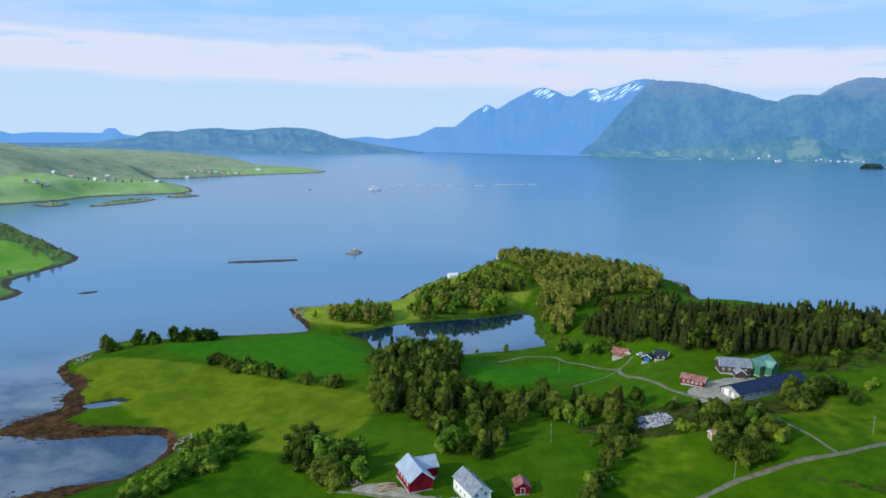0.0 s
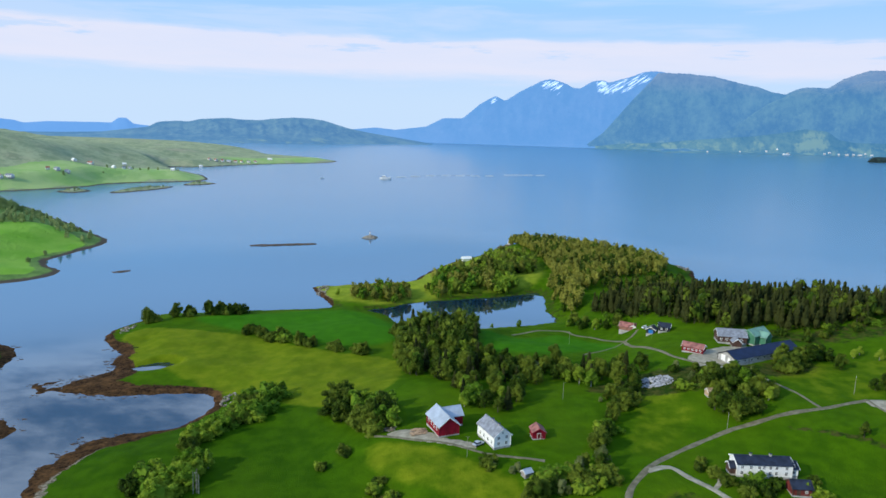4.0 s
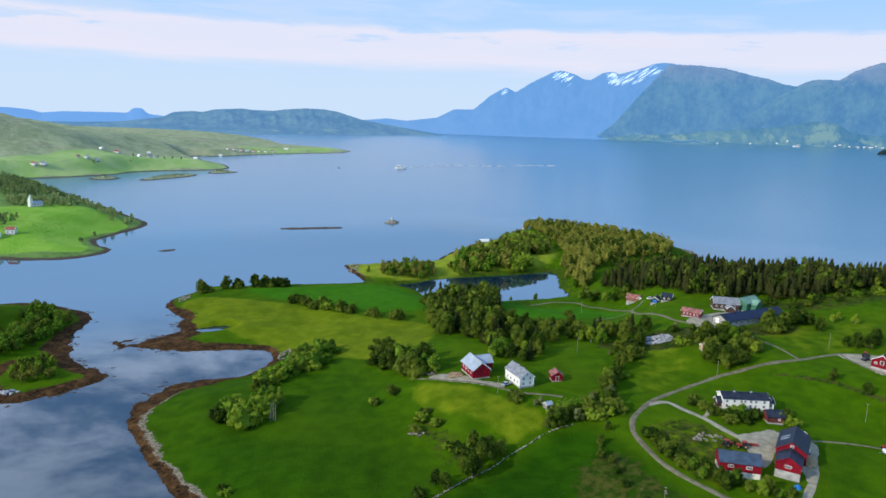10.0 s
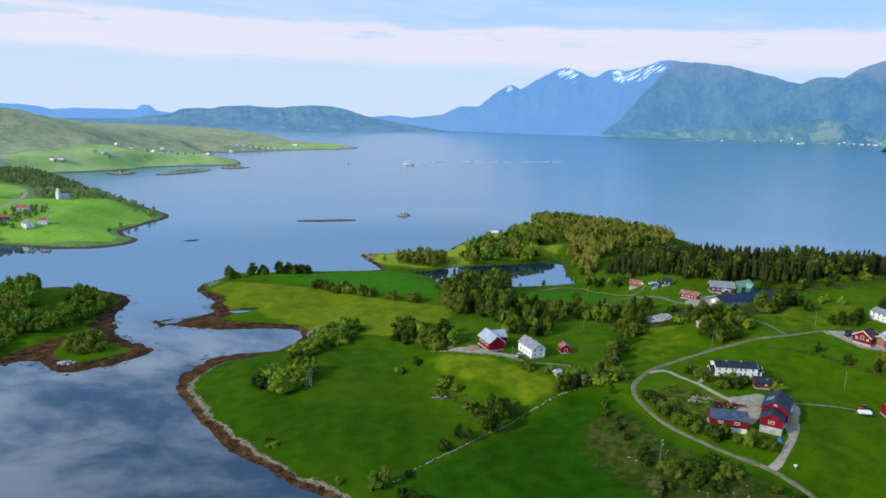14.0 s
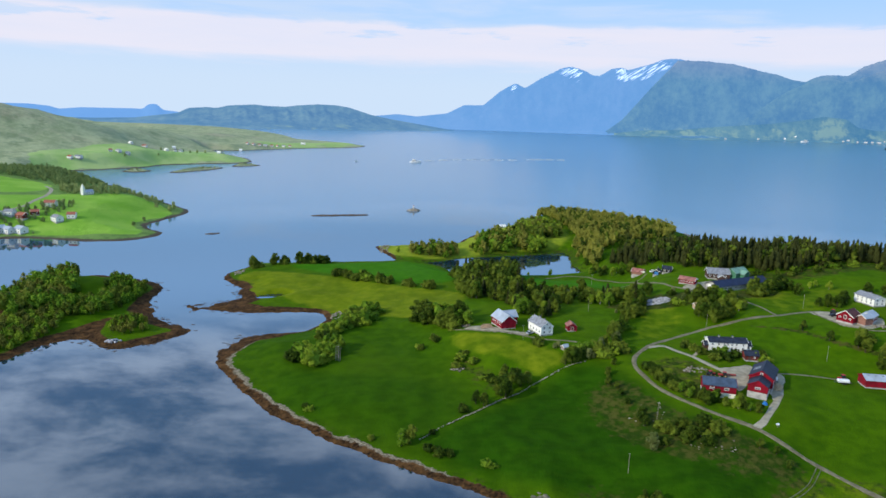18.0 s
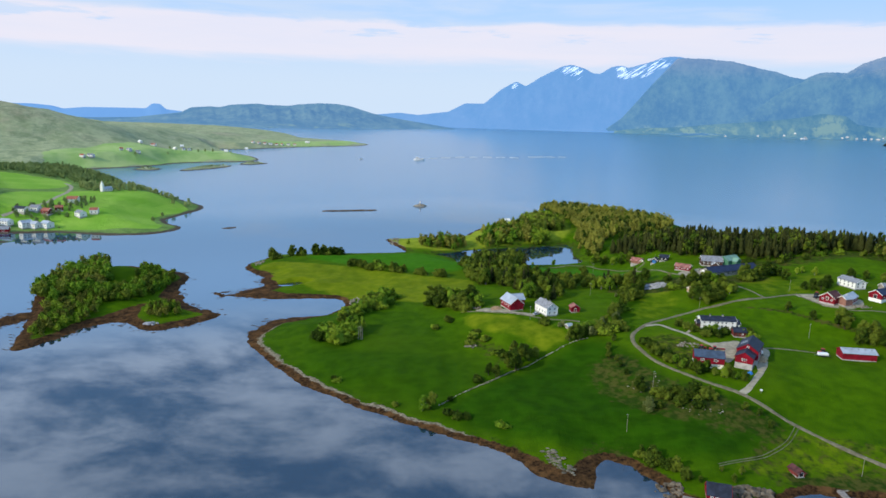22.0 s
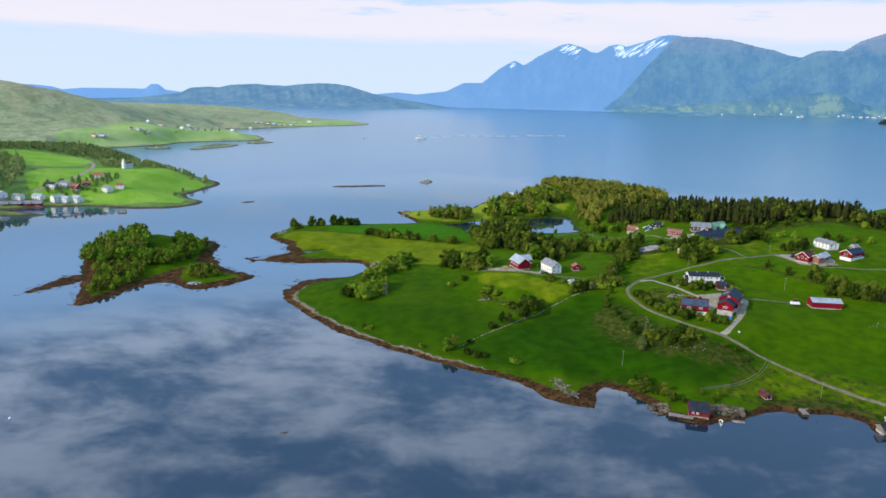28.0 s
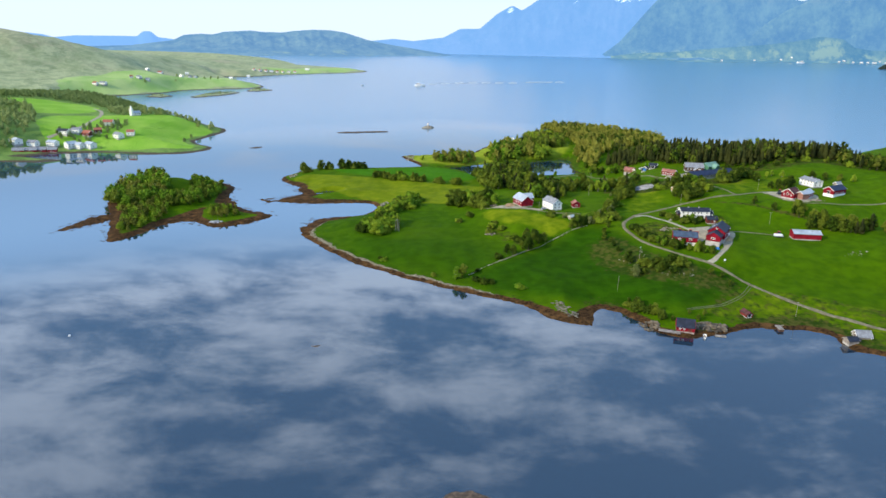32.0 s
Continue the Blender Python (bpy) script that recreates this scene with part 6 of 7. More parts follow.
def build_shore_houses():
    b = homestead("boathouse", "red boathouse with black roof on a stone quay", "boathouse", 51.2, 46.6, 1.2)
    w = block(b, 0, 0, -13, 7.2, 6.2, 2.1, 4.7, RED, SLATE, 0.2, PLANK, 0.3, trim=RED)
    opening(w, "S", -2.2, 1.35, 0.6, 0.6, 7.2, 6.2), opening(w, "S", -0.6, 1.35, 0.6, 0.6, 7.2, 6.2), opening(w, "S", 1.9, 1.05, 1.3, 1.5, 7.2, 6.2, "door", OLDRED, OLDRED)
    q = new("plank_quay")
    q.location = (46.5, 45.5, 0)
    tagged(q, "grey plank quay on wooden piles", "quay")
    deck = part("deck", box(-6.5, 2.5, -3.4, -1.0, 1.0, 1.2), PLANK, q)
    for k in range(9):
        part("plank", box(-6.5 + k, -5.55 + k, -3.5, -0.9, 1.204, 1.25), PLANK, deck)
    for k in range(5):
        part("pile", box(-6.3 + 1.9 * k, -6.05 + 1.9 * k, -3.4, -3.15, -2, 1.0, 0.04), BROWN, q)
        part("pile", box(-6.3 + 1.9 * k, -6.05 + 1.9 * k, -1.4, -1.15, -2, 1.0, 0.04), BROWN, q)
    q.rotation_euler = (0, 0, radians(-18))
    b = homestead("beach_hut", "small old hut with rusty red roof above the beach", "shed", 84.0, 63.4)
    w = block(b, 0, 0, 104, 4.4, 2.8, 1.7, 2.6, OLDRED, DARKRUST, 0.15, trim=OLDRED)
    # black leaf stands in for the shade inside the open front
    opening(w, "W", 0, 0.95, 1.6, 1.4, 4.4, 2.8, "door", BLACK)
    b = homestead("grey_boathouse", "grey boathouse with shingle roof at the water's edge", "boathouse", 124.6, 43.0, 1.0)
    w = block(b, 0, 0, -6, 5.6, 5.0, 1.8, 3.6, PLANK, SHINGLE, 0.2, trim=WHITE)
    opening(w, "W", 0, 1.1, 1.6, 1.5, 5.6, 5.0, "door", BROWN)
    b = homestead("low_boat_shed", "low grey boat shed on the rocks", "boathouse", 117.8, 38.6, 0.6)
    block(b, 0, 0, 10, 4.4, 3.6, 1.9, 2.9, PLANK, SLATE, 0.2, trim=PLANK)
    s = new("stone_jetty")
    s.location = (95, 54, 0)
    tagged(s, "timber boat landing between low stone walls", "jetty")
    pier = part("landing", box(-2.2, 0.2, -4.4, -0.2, 1.0, 1.3, 0.04), PLANK, s)
    for k in range(4):
        for x in (-2.1, 0.0):
            part("pile", box(x - 0.12, x + 0.12, -4.3 + 1.3 * k, -4.05 + 1.3 * k, -2.0, 1.0), BROWN, pier)
    part("crib", box(-1.9, -0.1, -4.2, -0.4, -1.5, 0.98), BROWN, s)
    part("wall", box(-0.2, 10.5, 0.2, 1.5, -1.2, 0.9, 0.15), ROCK, s).rotation_euler = (0, 0, radians(12))
    part("wing_wall", box(-5.2, -0.2, -0.5, 0.6, -1.2, 0.9, 0.15), ROCK, s).rotation_euler = (0, 0, radians(-48))
    d = new("floating_dock")
    d.location, d.rotation_euler = (65.4, 43.0, 0), (0, 0, radians(-10))
    tagged(d, "small floating plank dock", "dock")
    part("deck", box(-2.3, 2.3, -0.7, 0.7, 0.18, 0.34, 0.03), PLANK, d)
    for s_ in (-1, 1):
        part("float", box(-2.2, 2.2, 0.48 * s_ - 0.2, 0.48 * s_ + 0.2, -0.25, 0.18, 0.05), CONCRETE, d)


def small_house(label, x, y, turn, L, W, eave, ridge, walls, roof, sheet_z=None):
    b = homestead("house", label, "house", x, y, sheet_z)
    w = block(b, 0, 0, turn, L, W, eave, ridge, walls, roof, 0.5, over=0.35)
    n = max(2, int(L / 3))
    for k in range(n):
        opening(w, "S", (k + 0.5) / n * L - L / 2, 1.9, 1.0, 1.1, L, W, cross=False)
        if eave > 4:
            opening(w, "S", (k + 0.5) / n * L - L / 2, 4.0, 1.0, 1.1, L, W, cross=False)
    opening(w, "E", 0, 2.0, 1.0, 1.1, L, W, cross=False), opening(w, "W", 0, 2.0, 1.0, 1.1, L, W, cross=False)
    return tagged(b, group="houses across the bay")


def build_village():
    rows = [(-466, 484, 10, 16, 8, 3.6, 6.2, WHITE, SLATE), (-456, 491, 20, 10, 8, 4.2, 6.8, WHITE, SHINGLE), (-444, 490, -15, 11, 8, 3.8, 6.6, OLDRED, TERRACOTTA), (-438, 500, 30, 9, 7, 3.6, 6.0, OLDRED, TERRACOTTA),
            (-442, 532, 10, 13, 9, 4.6, 7.6, CREAM, TERRACOTTA), (-413, 494, -10, 12, 8, 4.4, 7.2, WHITE, SHINGLE), (-404, 503, 35, 9, 7, 4.2, 6.8, WHITE, TERRACOTTA), (-428, 463, 0, 11, 9, 5.0, 7.8, WHITE, TIN),
            (-446, 459, 80, 12, 9, 5.2, 8.0, WHITE, TIN), (-438, 460, 5, 10, 8, 4.6, 7.4, WHITE, TIN), (-464, 458, 10, 12, 8, 4.4, 7.0, WHITE, TIN), (-478, 448, 15, 11, 8, 4.4, 7.0, WHITE, SHINGLE), (-492, 443, -10, 14, 9, 4.8, 7.6, WHITE, TIN)]
    for x, y, turn, L, W, e, r, wall, roof in rows:
        kind = "white" if wall in (WHITE, CREAM) else "red"
        small_house(kind + " wooden house with " + {SLATE: "dark", SHINGLE: "grey", TERRACOTTA: "red tile", TIN: "pale"}[roof] + " roof in the bay village", x, y, turn - (22 if wall == WHITE else 0), L * 0.8, W * 0.85, e * 0.95, r * 0.86, wall, roof)
    for x, y, L in ((-466, 441, 9), (-474, 437, 10), (-484, 433, 10), (-456, 443, 8)):
        b = homestead("sea_shed", "red sea shed standing on the village waterfront", "boathouse", x, y, 0.8)
        w = block(b, 0, 0, 15, L, 5.5, 3.0, 5.2, RED, SHINGLE, 0.3)
        opening(w, "S", 0, 1.4, 1.8, 2.0, L, 5.5, "door", OLDRED)
        tagged(b, group="sea sheds on the waterfront")
    b = homestead("church", "white wooden church with a pointed tower", "church", -448, 601)
    w = block(b, 3, 5.5, 60, 9, 5, 3.0, 5.2, WHITE, TIN, 0.5)
    for u in (-3, 0, 3):
        opening(w, "S", u, 1.9, 0.8, 1.5, 9, 5)
    t = part("tower", box(-1.6, 1.6, -1.6, 1.6, -1, 7.4), WHITE, b)
    part("belfry", box(-1.25, 1.25, -1.25, 1.25, 7.4, 8.6), WHITE, t)
    bm = bmesh.new()
    bmesh.ops.create_cone(bm, cap_ends=True, segments=8, radius1=1.6, radius2=0.05, depth=3.8, matrix=Matrix.Translation((0, 0, 10.5)))
    part("spire", bm, WHITE, t)
    t.rotation_euler = (0, 0, radians(-12))
    far = [(-738, 1072, 14), (-728, 1082, 18), (-696, 1163, 16), (-682, 1170, 12), (-708, 1156, 10), (-732, 1284, 14), (-724, 1328, 16), (-672, 1317, 13), (-648, 1334, 14), (-656, 1326, 10), (-589, 1400, 12),
           (-650, 1790, 13), (-636, 1800, 14), (-622, 1812, 12), (-610, 1826, 16), (-596, 1840, 13), (-584, 1856, 12), (-570, 1872, 14), (-556, 1890, 12), (-534, 1962, 20), (-700, 1420, 12), (-640, 1700, 12)]
    rng = random.Random(7)
    for x, y, L in far:
        small_house("white house far across the fjord", x, y, rng.uniform(-40, 40), L * 0.62, L * 0.42, 3.4, 5.4, WHITE, (SHINGLE, TERRACOTTA, TIN, WHITE)[rng.randrange(4)])

    # the village at the foot of the mountains
    for az, up, L in ((24.2, 30, 11), (24.9, 60, 9), (28.0, 14, 12), (28.3, 30, 16), (28.9, 12, 12), (29.4, 10, 20), (29.8, 12, 14), (30.2, 10, 24), (30.5, 26, 12), (30.9, 12, 14), (20.1, 16, 10), (22.4, 20, 10)):
        a, r = radians(az), float(np.interp(az, [k for k, q in FAR_SHORE], [q for k, q in FAR_SHORE])) + up
        x, y = VIEW[0] + r * math.sin(a), VIEW[1] + r * math.cos(a)
        small_house("white house at the foot of the mountains", x, y, -az, L, L * 0.5, 4.6, 7.4, WHITE, (TIN, WHITE)[int(L) % 2], up * 0.45)


lay_roads()
build_farm()
build_upper_farm()
build_far_farm()
build_shore_houses()
build_village()

# ---- smaller things ----
TIMBER = plain("pole_timber", (0.30, 0.26, 0.21), 0.9, vary=0.2)
LOGS = plain("cut_logs", (0.48, 0.33, 0.20), 0.9, vary=0.25)
STRAW = plain("wood_chips", (0.40, 0.30, 0.17), 0.95, vary=0.3, scale=2.0)
MACHINE = plain("machine_red", (0.36, 0.035, 0.025), 0.5)
GREYCAR = plain("silver_car_paint", (0.42, 0.44, 0.47), 0.35, 0.3, vary=0.05)
HULL = plain("boat_white", (0.82, 0.82, 0.80), 0.35, vary=0.04)
NET = plain("fish_farm_plastic", (0.58, 0.62, 0.66), 0.6)


def turned(ob, x, y, turn, z=None):
    ob.matrix_basis = Matrix.Translation((x, y, ground(x, y) if z is None else z)) @ Euler((0, 0, radians(turn))).to_matrix().to_4x4()
    return ob


def cyl(x0, p1, r0, r1=None, sides=8):
    """A round bar between two points."""
    bm = bmesh.new()
    a, b = Vector(x0), Vector(p1)
    way = b - a
    m = Matrix.Translation((a + b) / 2) @ way.to_track_quat("Z", "Y").to_matrix().to_4x4()
    bmesh.ops.create_cone(bm, cap_ends=True, segments=sides, radius1=r0, radius2=r1 if r1 is not None else r0, depth=way.length, matrix=m)
    return bm


def stone(rng, size, sides=1):
    bm = bmesh.new()
    bmesh.ops.create_icosphere(bm, subdivisions=sides, radius=size)
    for v in bm.verts:
        v.co *= 0.75 + 0.5 * rng.random()
        v.co.z *= 0.7
    return bm


def poles():
    p = new("power_pole")
    part("post", cyl((0, 0, -1), (0, 0, 7.2), 0.075, 0.055), TIMBER, p)
    part("crossarm", box(-0.4, 0.4, -0.04, 0.04, 6.9, 6.98), TIMBER, p)
    for s in (-0.4, 0, 0.4):
        part("insulator", cyl((s, 0, 6.98), (s, 0, 7.15), 0.04), WHITE, p)
    tagged(p, "weathered wooden power pole in the pasture", "power pole", "power poles")
    spots = [(1.1, 179, 20), (39.6, 226.7, 60), (46.3, 111.5, 30), (92.1, 197.5, 75), (150, 222.7, 60), (-85, 172, 10), (30, 84, 30), (106, 63, 20), (60, 330, 10), (96, 303, 10), (135, 166, 0)]
    turned(p, *spots[0])
    for x, y, a in spots[1:]:
        copy_thing(p, Matrix.Translation((x, y, ground(x, y))) @ Euler((0, 0, radians(a))).to_matrix().to_4x4())
    f = new("bare_trunks")
    for k, (x, y, h) in enumerate(((0, 0, 7.5), (1.1, 0.4, 8.2), (2.0, -0.5, 7.0))):
        part("bare_trunk", cyl((x, y, -0.5), (x + 0.2, y, h), 0.16, 0.06), BIRCH_BARK, f)
    turned(tagged(f, "three bare pale tree trunks beside the copse", "dead trees"), -86, 172, 0)


def dry_wall():
    """A low stone wall across the pasture."""
    line = outline([(27, 157), (18, 154), (9, 148), (2, 143), (-4, 137), (-11, 131), (-19, 123), (-27, 116), (-35, 110), (-42, 104)], False, 1.2)
    rng, heap = random.Random(5), Heap()
    v, f = ball()
    near = new("stone_wall")
    shapes = []
    for k in range(4):
        bm = stone(rng, 0.36)
        me = bpy.data.meshes.new("stone")
        bm.to_mesh(me)
        bm.free()
        me.materials.append(ROCK)
        shapes.append(me)
    steps = []
    for a, b in zip(line[:-1], line[1:]):
        n = max(1, int(np.hypot(*(b - a)) / 0.62))
        steps += [a + (b - a) * t / n for t in range(n)]
    for k, (x, y) in enumerate(steps[:280]):
        s = new("stone", shapes[k % 4])
        s.parent = near
        px, py = x + rng.uniform(-0.25, 0.25), y + rng.uniform(-0.25, 0.25)
        s.matrix_basis = Matrix.Translation((px, py, NEAR.height(px, py) + 0.18)) @ Euler((0, 0, rng.uniform(0, 6))).to_matrix().to_4x4() @ Matrix.Scale(rng.uniform(0.8, 1.25), 4)
    tagged(near, "low grey dry-stone wall across the green pasture", "wall", kind="structure")


def heaps():
    """Heaps and scatters of loose stones."""
    v, f = ball()
    jobs = [("stone_heap", "heap of pale grey blasted stone", 79, 239.5, 7.6, 5.0, 320, 0.5, 1.2), ("shore_boulders", "pale flat slabs of rock along the grassy spit", 2.6, 64, 3.6, 9.0, 54, 0.85, 0.05), ("field_stones", "scattered stones by the drive", 71, 147, 5, 2.4, 34, 0.55, 0.3),
            ("rubble", "lichen-grey boulders on the knoll", -29, 160, 3, 2.0, 16, 0.7, 0.3), ("quay_rocks", "brown slabs of rock round the boathouse quay", 63, 49.5, 8, 3.6, 60, 1.25, 0.2), ("shore_rocks", "brown rocks by the quay", 37, 51, 5, 4, 44, 0.9, 0.2),
            ("islet_rocks", "pale bare rocks at the tip of the islet", -206, 198, 4, 2.0, 26, 0.9, 0.5), ("spit_rocks", "pale rocks along the outer spit", -99, 462, 4, 14, 60, 0.7, 0.1), ("scree", "grey stones in the rough pasture", 62, 96, 9, 5, 24, 0.34, 0.1),
            ("roadside_rocks", "stones along the field edge", 160, 118, 8, 3, 18, 0.36, 0.1), ("tip_rocks", "pale stones on the point", -192, 352, 3, 9, 40, 0.7, 0.2), ("headland_rocks", "bare pale rocks on the headland", 204, 578, 8, 7, 40, 1.3, 0.6),
            ("inlet_rocks", "pale rocks at the head of the inlet", -102, 256, 3, 7, 34, 0.7, 0.3), ("yard_stones", "pale boulders and rubble beside the barn yard", -26, 201, 2.2, 2.6, 24, 0.7, 0.6), ("yard_rubble", "rubble and broken timber in the upper farmyard", 173, 193, 6, 2.4, 46, 0.5, 0.6), ("field_rocks", "pale stones in the rough pasture", 44, 118, 8, 9, 14, 0.28, 0.1), ("light_rocks", "dark rocks below the beacon light", 52, 668, 8, 10, 50, 1.5, 0.8)]
    for n, (name, label, x, y, rx, ry, count, size, pile) in enumerate(jobs):
        rng, heap = np.random.default_rng(50 + n), Heap()
        for k in range(count):
            a, r = rng.uniform(0, 6.28), math.sqrt(rng.random())
            px, py = x + rx * r * math.cos(a), y + ry * r * math.sin(a)
            if name == "shore_boulders":
                px += 0.5 * (y - py)
            s = size * rng.uniform(0.45, 1.3)
            shape = v * (0.72 + 0.5 * rng.random((len(v), 1))) * (s, s * rng.uniform(0.7, 1.1), s * (0.18 if name == "shore_boulders" else 0.62))
            heap.add(shape + (px, py, NEAR.height(px, py) + s * 0.25 + pile * (1 - r) * rng.random()), f)
        mat = LEDGE if name == "shore_boulders" else PALEROCK if name in ("stone_heap", "islet_rocks") else SLAB if name in ("quay_rocks", "shore_rocks", "light_rocks") else ROCK
        tagged(new(name, heap.mesh(name, mat)), label, "rocks", kind="stuff")


SLAB = plain("brown_shore_slabs", (0.135, 0.108, 0.074), 0.95, vary=0.4, scale=0.5, grain=2)
LEDGE = plain("weathered_ledge", (0.190, 0.162, 0.108), 0.95, vary=0.4, scale=0.5, grain=2)
PALEROCK = plain("pale_stone", (0.36, 0.36, 0.37), 0.95, vary=0.3, scale=0.9, grain=3)


def log_pile():
    p = new("log_pile")
    rng = random.Random(9)
    for k in range(26):
        y, z = rng.uniform(-1.8, 1.8), 0.25
        z += (1.5 - abs(y) * 0.75) * rng.random()
        a = rng.uniform(-0.5, 0.5)
        x = rng.uniform(-1.5, 1.5)
        part("log", cyl((x - 2.0, y - a, z), (x + 2.0, y + a, z + rng.uniform(-0.1, 0.3)), 0.17, 0.15, 7), LOGS, p)
    turned(tagged(p, "heap of pale cut logs in the barn yard", "log pile"), -15.5, 195.5, 15)


def tractor(x, y, turn, mat=None):
    t = new("tractor")
    mat = mat or MACHINE
    part("bonnet", box(0.3, 2.1, -0.4, 0.4, 0.75, 1.35, 0.08), mat, t)
    part("chassis", box(-0.9, 2.0, -0.3, 0.3, 0.5, 0.78, 0.04), RUBBER, t)
    cab = part("cab", box(-1.0, 0.3, -0.65, 0.65, 0.9, 2.2, 0.1), GLASS, t)
    part("roof", box(-1.1, 0.4, -0.72, 0.72, 2.2, 2.36, 0.05), mat, cab)
    for wx, r, w in ((-0.6, 0.75, 0.42), (1.65, 0.45, 0.28)):
        for s in (-1, 1):
            wheel = part("wheel", cyl((wx, s * 0.62, r), (wx, s * (0.62 + w), r), r, r, 14), RUBBER, t)
            part("rim", cyl((wx, s * (0.62 + w), r), (wx, s * (0.64 + w), r), r * 0.5, r * 0.5, 10), STRAW, wheel)
    return turned(tagged(t, "red farm tractor parked on the gravel", "tractor"), x, y, turn)


def car(x, y, turn, mat, label):
    c = new("car")
    part("body", box(-2.1, 2.1, -0.85, 0.85, 0.35, 0.95, 0.15), mat, c)
    cabin = part("cabin", solid([(-1.6, 0.95), (1.0, 0.95), (0.4, 1.48), (-1.2, 1.48)], -0.75, 0.75), GLASS, c)
    part("roof", box(-1.15, 0.38, -0.74, 0.74, 1.46, 1.54, 0.03), mat, cabin)
    for wx in (-1.3, 1.3):
        for s in (-1, 1):
            part("wheel", cyl((wx, s * 0.72, 0.33), (wx, s * 0.9, 0.33), 0.33, 0.33, 12), RUBBER, c)
    return turned(tagged(c, label, "car"), x, y, turn)


def trailer(x, y, turn, L, label):
    t = new("trailer")
    part("bed", box(-L / 2, L / 2, -1.0, 1.0, 0.7, 0.9, 0.03), STEEL, t)
    part("load", box(-L / 2 + 0.1, L / 2 - 0.1, -0.95, 0.95, 0.9, 1.9, 0.12), HULL, t)
    part("drawbar", box(L / 2, L / 2 + 1.3, -0.08, 0.08, 0.6, 0.72), STEEL, t)
    for wx in (-0.5, 0.5):
        for s in (-1, 1):
            part("wheel", cyl((wx, s * 0.95, 0.38), (wx, s * 1.15, 0.38), 0.38, 0.38, 12), RUBBER, t)
    return turned(tagged(t, label, "trailer"), x, y, turn)


def farm_clutter():
    tractor(81, 142, 170), tractor(76, 142.6, 20), tractor(132.6, 148.2, 190), tractor(160, 212, 40)
    h = new("harrow")
    for k in range(7):
        part("tine_frame", box(-2 + 0.6 * k, -1.9 + 0.6 * k, -0.8, 0.8, 0.3, 0.75), MACHINE, h)
    part("beam", box(-2.1, 2.0, -0.1, 0.1, 0.75, 0.9), MACHINE, h)
    turned(tagged(h, "red harrow parked on the farmyard gravel", "harrow"), 84.5, 143.2, -8)
    trailer(130.5, 143.4, 175, 4.6, "white covered trailer beside the field track")
    trailer(102.0, 142.0, 70, 2.6, "white covered trailer beside the large barn")
    car(79.0, 165.0, 70, GREYCAR, "silver car on the farmhouse drive"), car(5.0, 187.0, 40, GREYCAR, "silver car beside the white house"), car(158, 208, 20, plain("black_car_paint", (0.02, 0.02, 0.025), 0.3), "black car in the upper farmyard")
    car(99.5, 326, 15, HULL, "white car by the cottage")
    b = new("hay_bales")
    rng = random.Random(3)
    for k in range(5):
        part("bale", cyl((1.3 * k - 2.6, -0.6, 0.6), (1.3 * k - 2.6, 0.6, 0.6 + 0.05 * rng.random()), 0.6, 0.6, 14), HULL, b)
    turned(tagged(b, "row of white wrapped hay bales", "hay bales"), 104.5, 152.5, 20)
    t = new("tarpaulin_heap")
    bm = bmesh.new()
    bmesh.ops.create_icosphere(bm, subdivisions=2, radius=1.2)
    for v in bm.verts:
        v.co.z = max(v.co.z, -0.2) * (0.9 + 0.15 * math.sin(v.co.x * 5))
    part("tarpaulin", bm, BLUETARP, t)
    turned(tagged(t, "blue tarpaulin over a heap below the large barn", "tarpaulin"), 89.6, 121.6, 0)
    g = new("muck_heap")
    bm = bmesh.new()
    bmesh.ops.create_icosphere(bm, subdivisions=3, radius=1)
    for v in bm.verts:
        n = noise.noise(v.co * 2.2)
        v.co = Vector((v.co.x * 2.2, v.co.y * 4.0, max(v.co.z, -0.1) * 1.1)) * (1 + 0.25 * n)
    part("heap", bm, STRAW, g)
    turned(tagged(g, "brown heap of wood chips beside the large barn", "wood chip heap"), 100.8, 137.0, -20)
    m = new("mailbox")
    part("post", box(-0.06, 0.06, -0.06, 0.06, -0.3, 1.0), TIMBER, m)
    part("case", box(-0.45, 0.45, -0.3, 0.3, 1.0, 1.6, 0.05), HULL, m)
    turned(tagged(m, "white box on a post beside the road", "mailbox"), 88.5, 107.0, 0)
    k = new("well_house")
    block(k, 0, 0, 30, 2.6, 2.2, 1.4, 2.2, PLANK, TIN, 0.1, over=0.25)
    turned(tagged(k, "tiny grey shed roof among the shrubs", "shed"), 19.4, 169.0, 0)
    k = new("summer_house")
    block(k, 0, 0, 10, 3.0, 2.6, 1.9, 2.8, LOGS, STRAW, 0.1, over=0.25)
    turned(tagged(k, "tiny light brown hut among the trees", "shed"), 95.0, 222.0, 0)


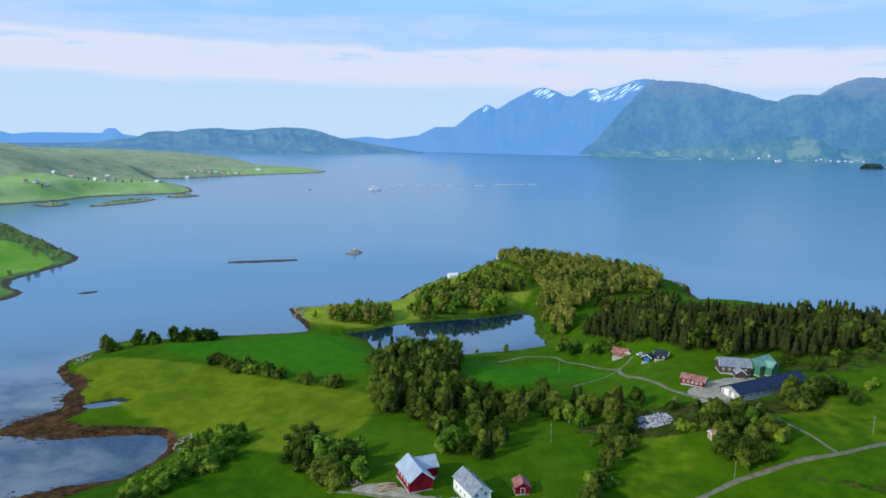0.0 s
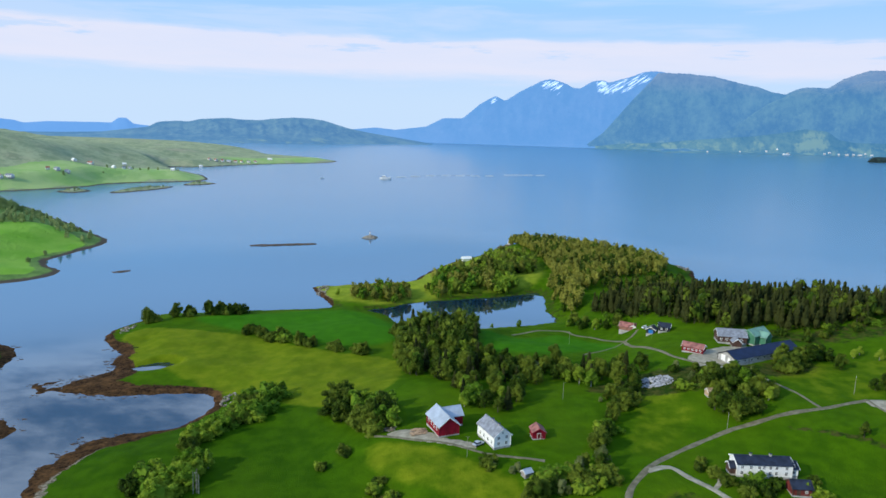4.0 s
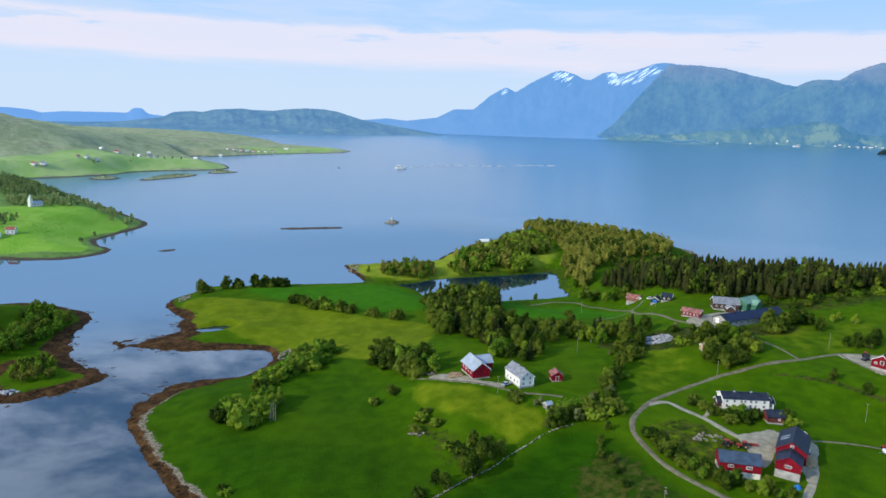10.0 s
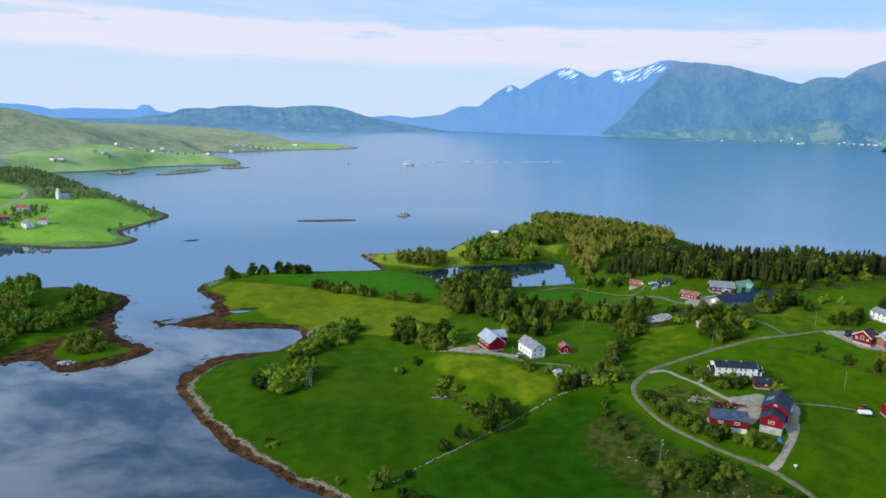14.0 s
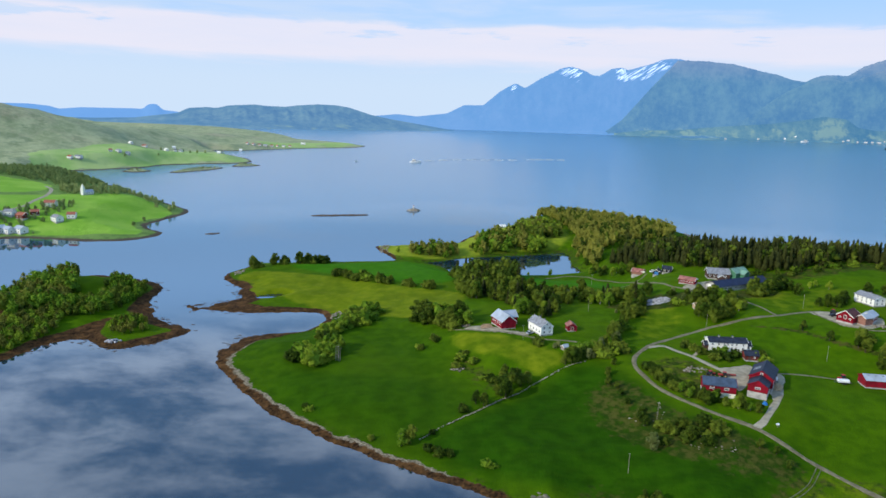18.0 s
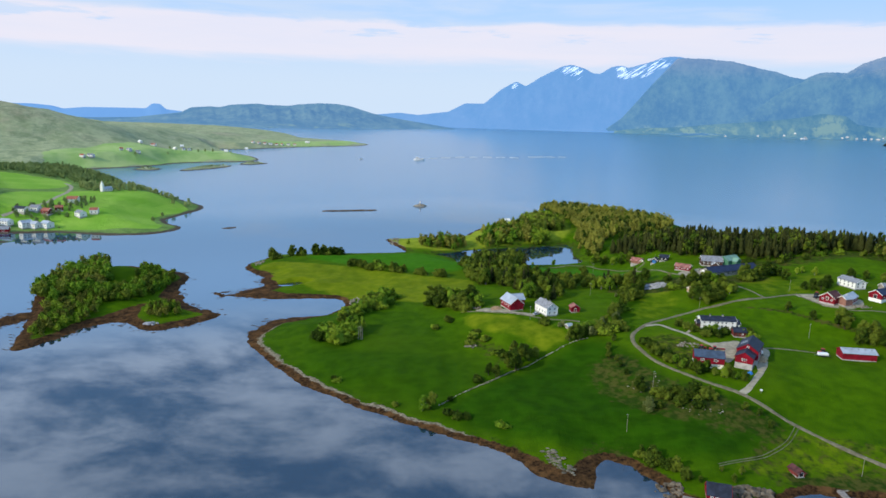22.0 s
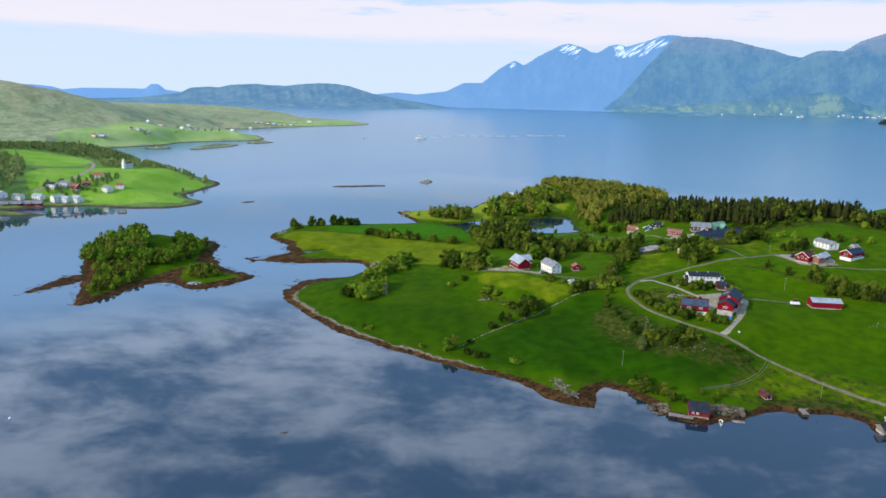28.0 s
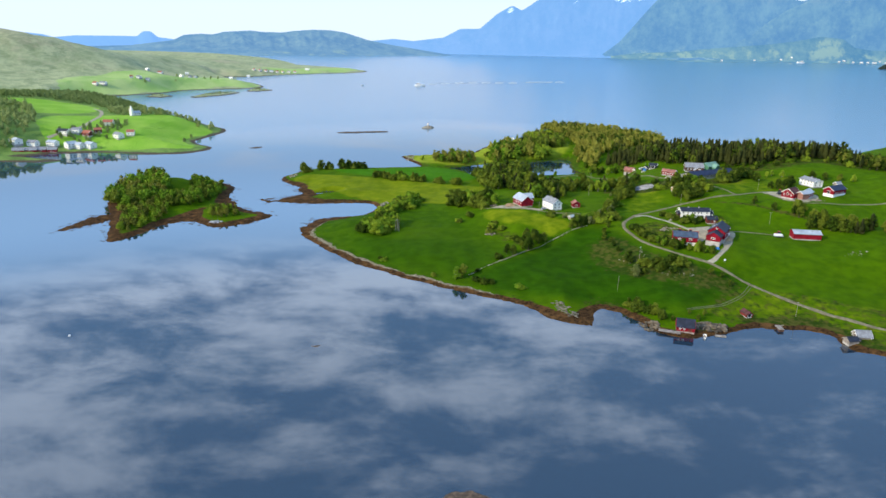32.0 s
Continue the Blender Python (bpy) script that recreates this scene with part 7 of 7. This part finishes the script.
def boat(x, y, turn, L, label, name="rowing_boat", mat=None, cabin=False):
    b = new(name)
    bm = bmesh.new()
    n, rows = 9, []
    for k in range(n):
        u = k / (n - 1)
        w = 0.36 * L * math.sin(math.pi * min(1, 0.22 + 0.78 * (1 - u))) ** 0.8 * 0.5 if u < 1 else 0.01
        x_ = (u - 0.5) * L
        rows.append([bm.verts.new(p) for p in ((x_, -w, 0.14 * L + 0.04 * L * u * u), (x_, -w * 0.6, -0.02 * L), (x_, w * 0.6, -0.02 * L), (x_, w, 0.14 * L + 0.04 * L * u * u))])
    for a, c in zip(rows[:-1], rows[1:]):
        for j in range(3):
            bm.faces.new((a[j], a[j + 1], c[j + 1], c[j]))
    bm.faces.new(rows[0])
    part("hull", bm, mat or HULL, b).modifiers.new("thickness", "SOLIDIFY").thickness = 0.04 * L / 4
    part("deck" if cabin else "thwart", box(-L * 0.3, L * 0.2, -0.13 * L, 0.13 * L, 0.08 * L, 0.10 * L), PLANK, b)
    if cabin:
        house = part("wheelhouse", box(-L * 0.32, L * 0.02, -0.11 * L, 0.11 * L, 0.10 * L, 0.30 * L, 0.2), HULL, b)
        part("windows", box(-L * 0.325, L * 0.025, -0.112 * L, 0.112 * L, 0.20 * L, 0.25 * L), GLASS, house)
        part("mast", cyl((-L * 0.15, 0, 0.3 * L), (-L * 0.15, 0, 0.48 * L), 0.1), STEEL, b)
    return turned(tagged(b, label, "boat"), x, y, turn, 0.0)


def afloat():
    boat(121.5, 35.2, 15, 4.6, "white boat drawn up beside the boathouse")
    boat(58.2, 41.2, 75, 4.2, "small white rowing boat moored at the quay")
    boat(-153, 1500, 5, 26, "white work boat at the fish farm", "work_boat", cabin=True)
    boat(2085, 4315, 178, 46, "white car ferry crossing under the mountains", "ferry", cabin=True)
    boat(-290, 1470, 30, 9, "small white motor boat in the fjord", "motor_boat", cabin=True)
    b = new("mooring_buoy")
    bm = bmesh.new()
    bmesh.ops.create_uvsphere(bm, u_segments=12, v_segments=8, radius=0.45)
    part("float", bm, HULL, b)
    turned(tagged(b, "round white mooring buoy", "buoy"), -205, 23.4, 0, 0.1)
    c = new("fish_cage")
    for k, (r, z) in enumerate(((12.0, 0.1), (11.3, 0.1), (11.4, 1.2))):
        bm = bmesh.new()
        ring = [bm.verts.new((r * math.cos(a) + q * math.cos(a), r * math.sin(a) + q * math.sin(a), z + w)) for a in np.arange(24) * math.pi / 12 for q, w in ((0.2, 0), (0, 0.2), (-0.2, 0), (0, -0.2))]
        for i in range(24):
            for j in range(4):
                bm.faces.new((ring[4 * i + j], ring[4 * i + (j + 1) % 4], ring[(4 * i + 4 + (j + 1) % 4) % 96], ring[(4 * i + 4 + j) % 96]))
        part(("outer_ring", "inner_ring", "handrail")[k], bm, NET, c)
    for k in range(12):
        a = k * math.pi / 6
        part("stanchion", cyl((11.4 * math.cos(a), 11.4 * math.sin(a), 0.3), (11.4 * math.cos(a), 11.4 * math.sin(a), 1.4), 0.12, 0.12, 5), NET, c)
    tagged(c, "round floating fish farm cage with pale rings", "fish cage", "fish farm cages")
    spots = [(-124, 1570), (-92, 1604), (-56, 1640), (-20, 1662), (16, 1672), (52, 1680), (88, 1690), (140, 1740), (166, 1752), (194, 1764), (226, 1772)]
    turned(c, *spots[0], 0, 0.0)
    for x, y in spots[1:]:
        copy_thing(c, Matrix.Translation((x, y, 0)))
    # lights and marks
    m = new("sea_mark")
    part("plinth", cyl((0, 0, -0.5), (0, 0, 1.4), 1.3, 1.0, 12), CONCRETE, m)
    part("lantern_house", cyl((0, 0, 1.4), (0, 0, 3.0), 0.8, 0.7, 12), HULL, m)
    part("lantern_roof", cyl((0, 0, 3.0), (0, 0, 3.6), 0.9, 0.1, 12), RED, m)
    turned(tagged(m, "small white sea mark on the rock islet", "beacon"), -93, 706, 0, 3.2)
    m = new("lighthouse")
    part("tower", box(-1.1, 1.1, -1.1, 1.1, -1, 4.0, 0.05), HULL, m)
    part("lantern", cyl((0, 0, 4.0), (0, 0, 5.2), 0.8, 0.8, 10), GLASS, m)
    part("lantern_roof", cyl((0, 0, 5.2), (0, 0, 6.0), 1.0, 0.1, 10), HULL, m)
    turned(tagged(m, "small white lighthouse on the headland", "lighthouse"), 55, 672, 0, ground(55, 672))
    b = homestead("cabin", "white cabin on the outer shore", "house", 9, 574)
    block(b, 0, 0, 20, 8, 5, 2.6, 4.2, WHITE, WHITE, 0.4)


def left_woods():
    """Woods on the hills across the bay."""
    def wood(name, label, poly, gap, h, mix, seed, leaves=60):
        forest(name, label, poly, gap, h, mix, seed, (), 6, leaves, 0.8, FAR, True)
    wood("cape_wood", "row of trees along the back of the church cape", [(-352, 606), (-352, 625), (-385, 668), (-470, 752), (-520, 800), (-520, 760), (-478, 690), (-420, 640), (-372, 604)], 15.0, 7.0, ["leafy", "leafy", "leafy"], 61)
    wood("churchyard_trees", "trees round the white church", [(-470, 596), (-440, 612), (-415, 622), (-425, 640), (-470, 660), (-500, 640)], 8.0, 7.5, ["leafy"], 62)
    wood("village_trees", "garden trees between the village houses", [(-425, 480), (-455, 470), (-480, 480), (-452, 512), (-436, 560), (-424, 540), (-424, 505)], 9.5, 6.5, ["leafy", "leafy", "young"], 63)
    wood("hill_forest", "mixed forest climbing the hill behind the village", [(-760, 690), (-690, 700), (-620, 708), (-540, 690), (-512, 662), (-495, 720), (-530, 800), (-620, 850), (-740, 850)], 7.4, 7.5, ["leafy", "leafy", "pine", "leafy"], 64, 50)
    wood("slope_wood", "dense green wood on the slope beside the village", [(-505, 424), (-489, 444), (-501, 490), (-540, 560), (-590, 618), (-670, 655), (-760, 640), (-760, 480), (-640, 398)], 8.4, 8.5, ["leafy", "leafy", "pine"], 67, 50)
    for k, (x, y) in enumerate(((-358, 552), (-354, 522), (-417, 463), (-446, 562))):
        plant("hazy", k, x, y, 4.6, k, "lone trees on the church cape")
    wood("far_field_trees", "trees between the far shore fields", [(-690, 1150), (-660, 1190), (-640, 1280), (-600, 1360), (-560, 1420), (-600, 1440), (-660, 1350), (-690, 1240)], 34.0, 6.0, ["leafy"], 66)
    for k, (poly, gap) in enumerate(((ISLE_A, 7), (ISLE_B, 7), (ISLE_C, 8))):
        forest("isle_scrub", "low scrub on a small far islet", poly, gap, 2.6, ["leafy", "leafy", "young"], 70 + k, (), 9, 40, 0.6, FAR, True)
    road("village_road", "pale road climbing through the village", [(-476, 470), (-466, 494), (-462, 516), (-468, 545), (-478, 585), (-498, 625), (-520, 650)], 4.0, FAR, YARD)


poles()
dry_wall()
heaps()
log_pile()
farm_clutter()
afloat()
left_woods()
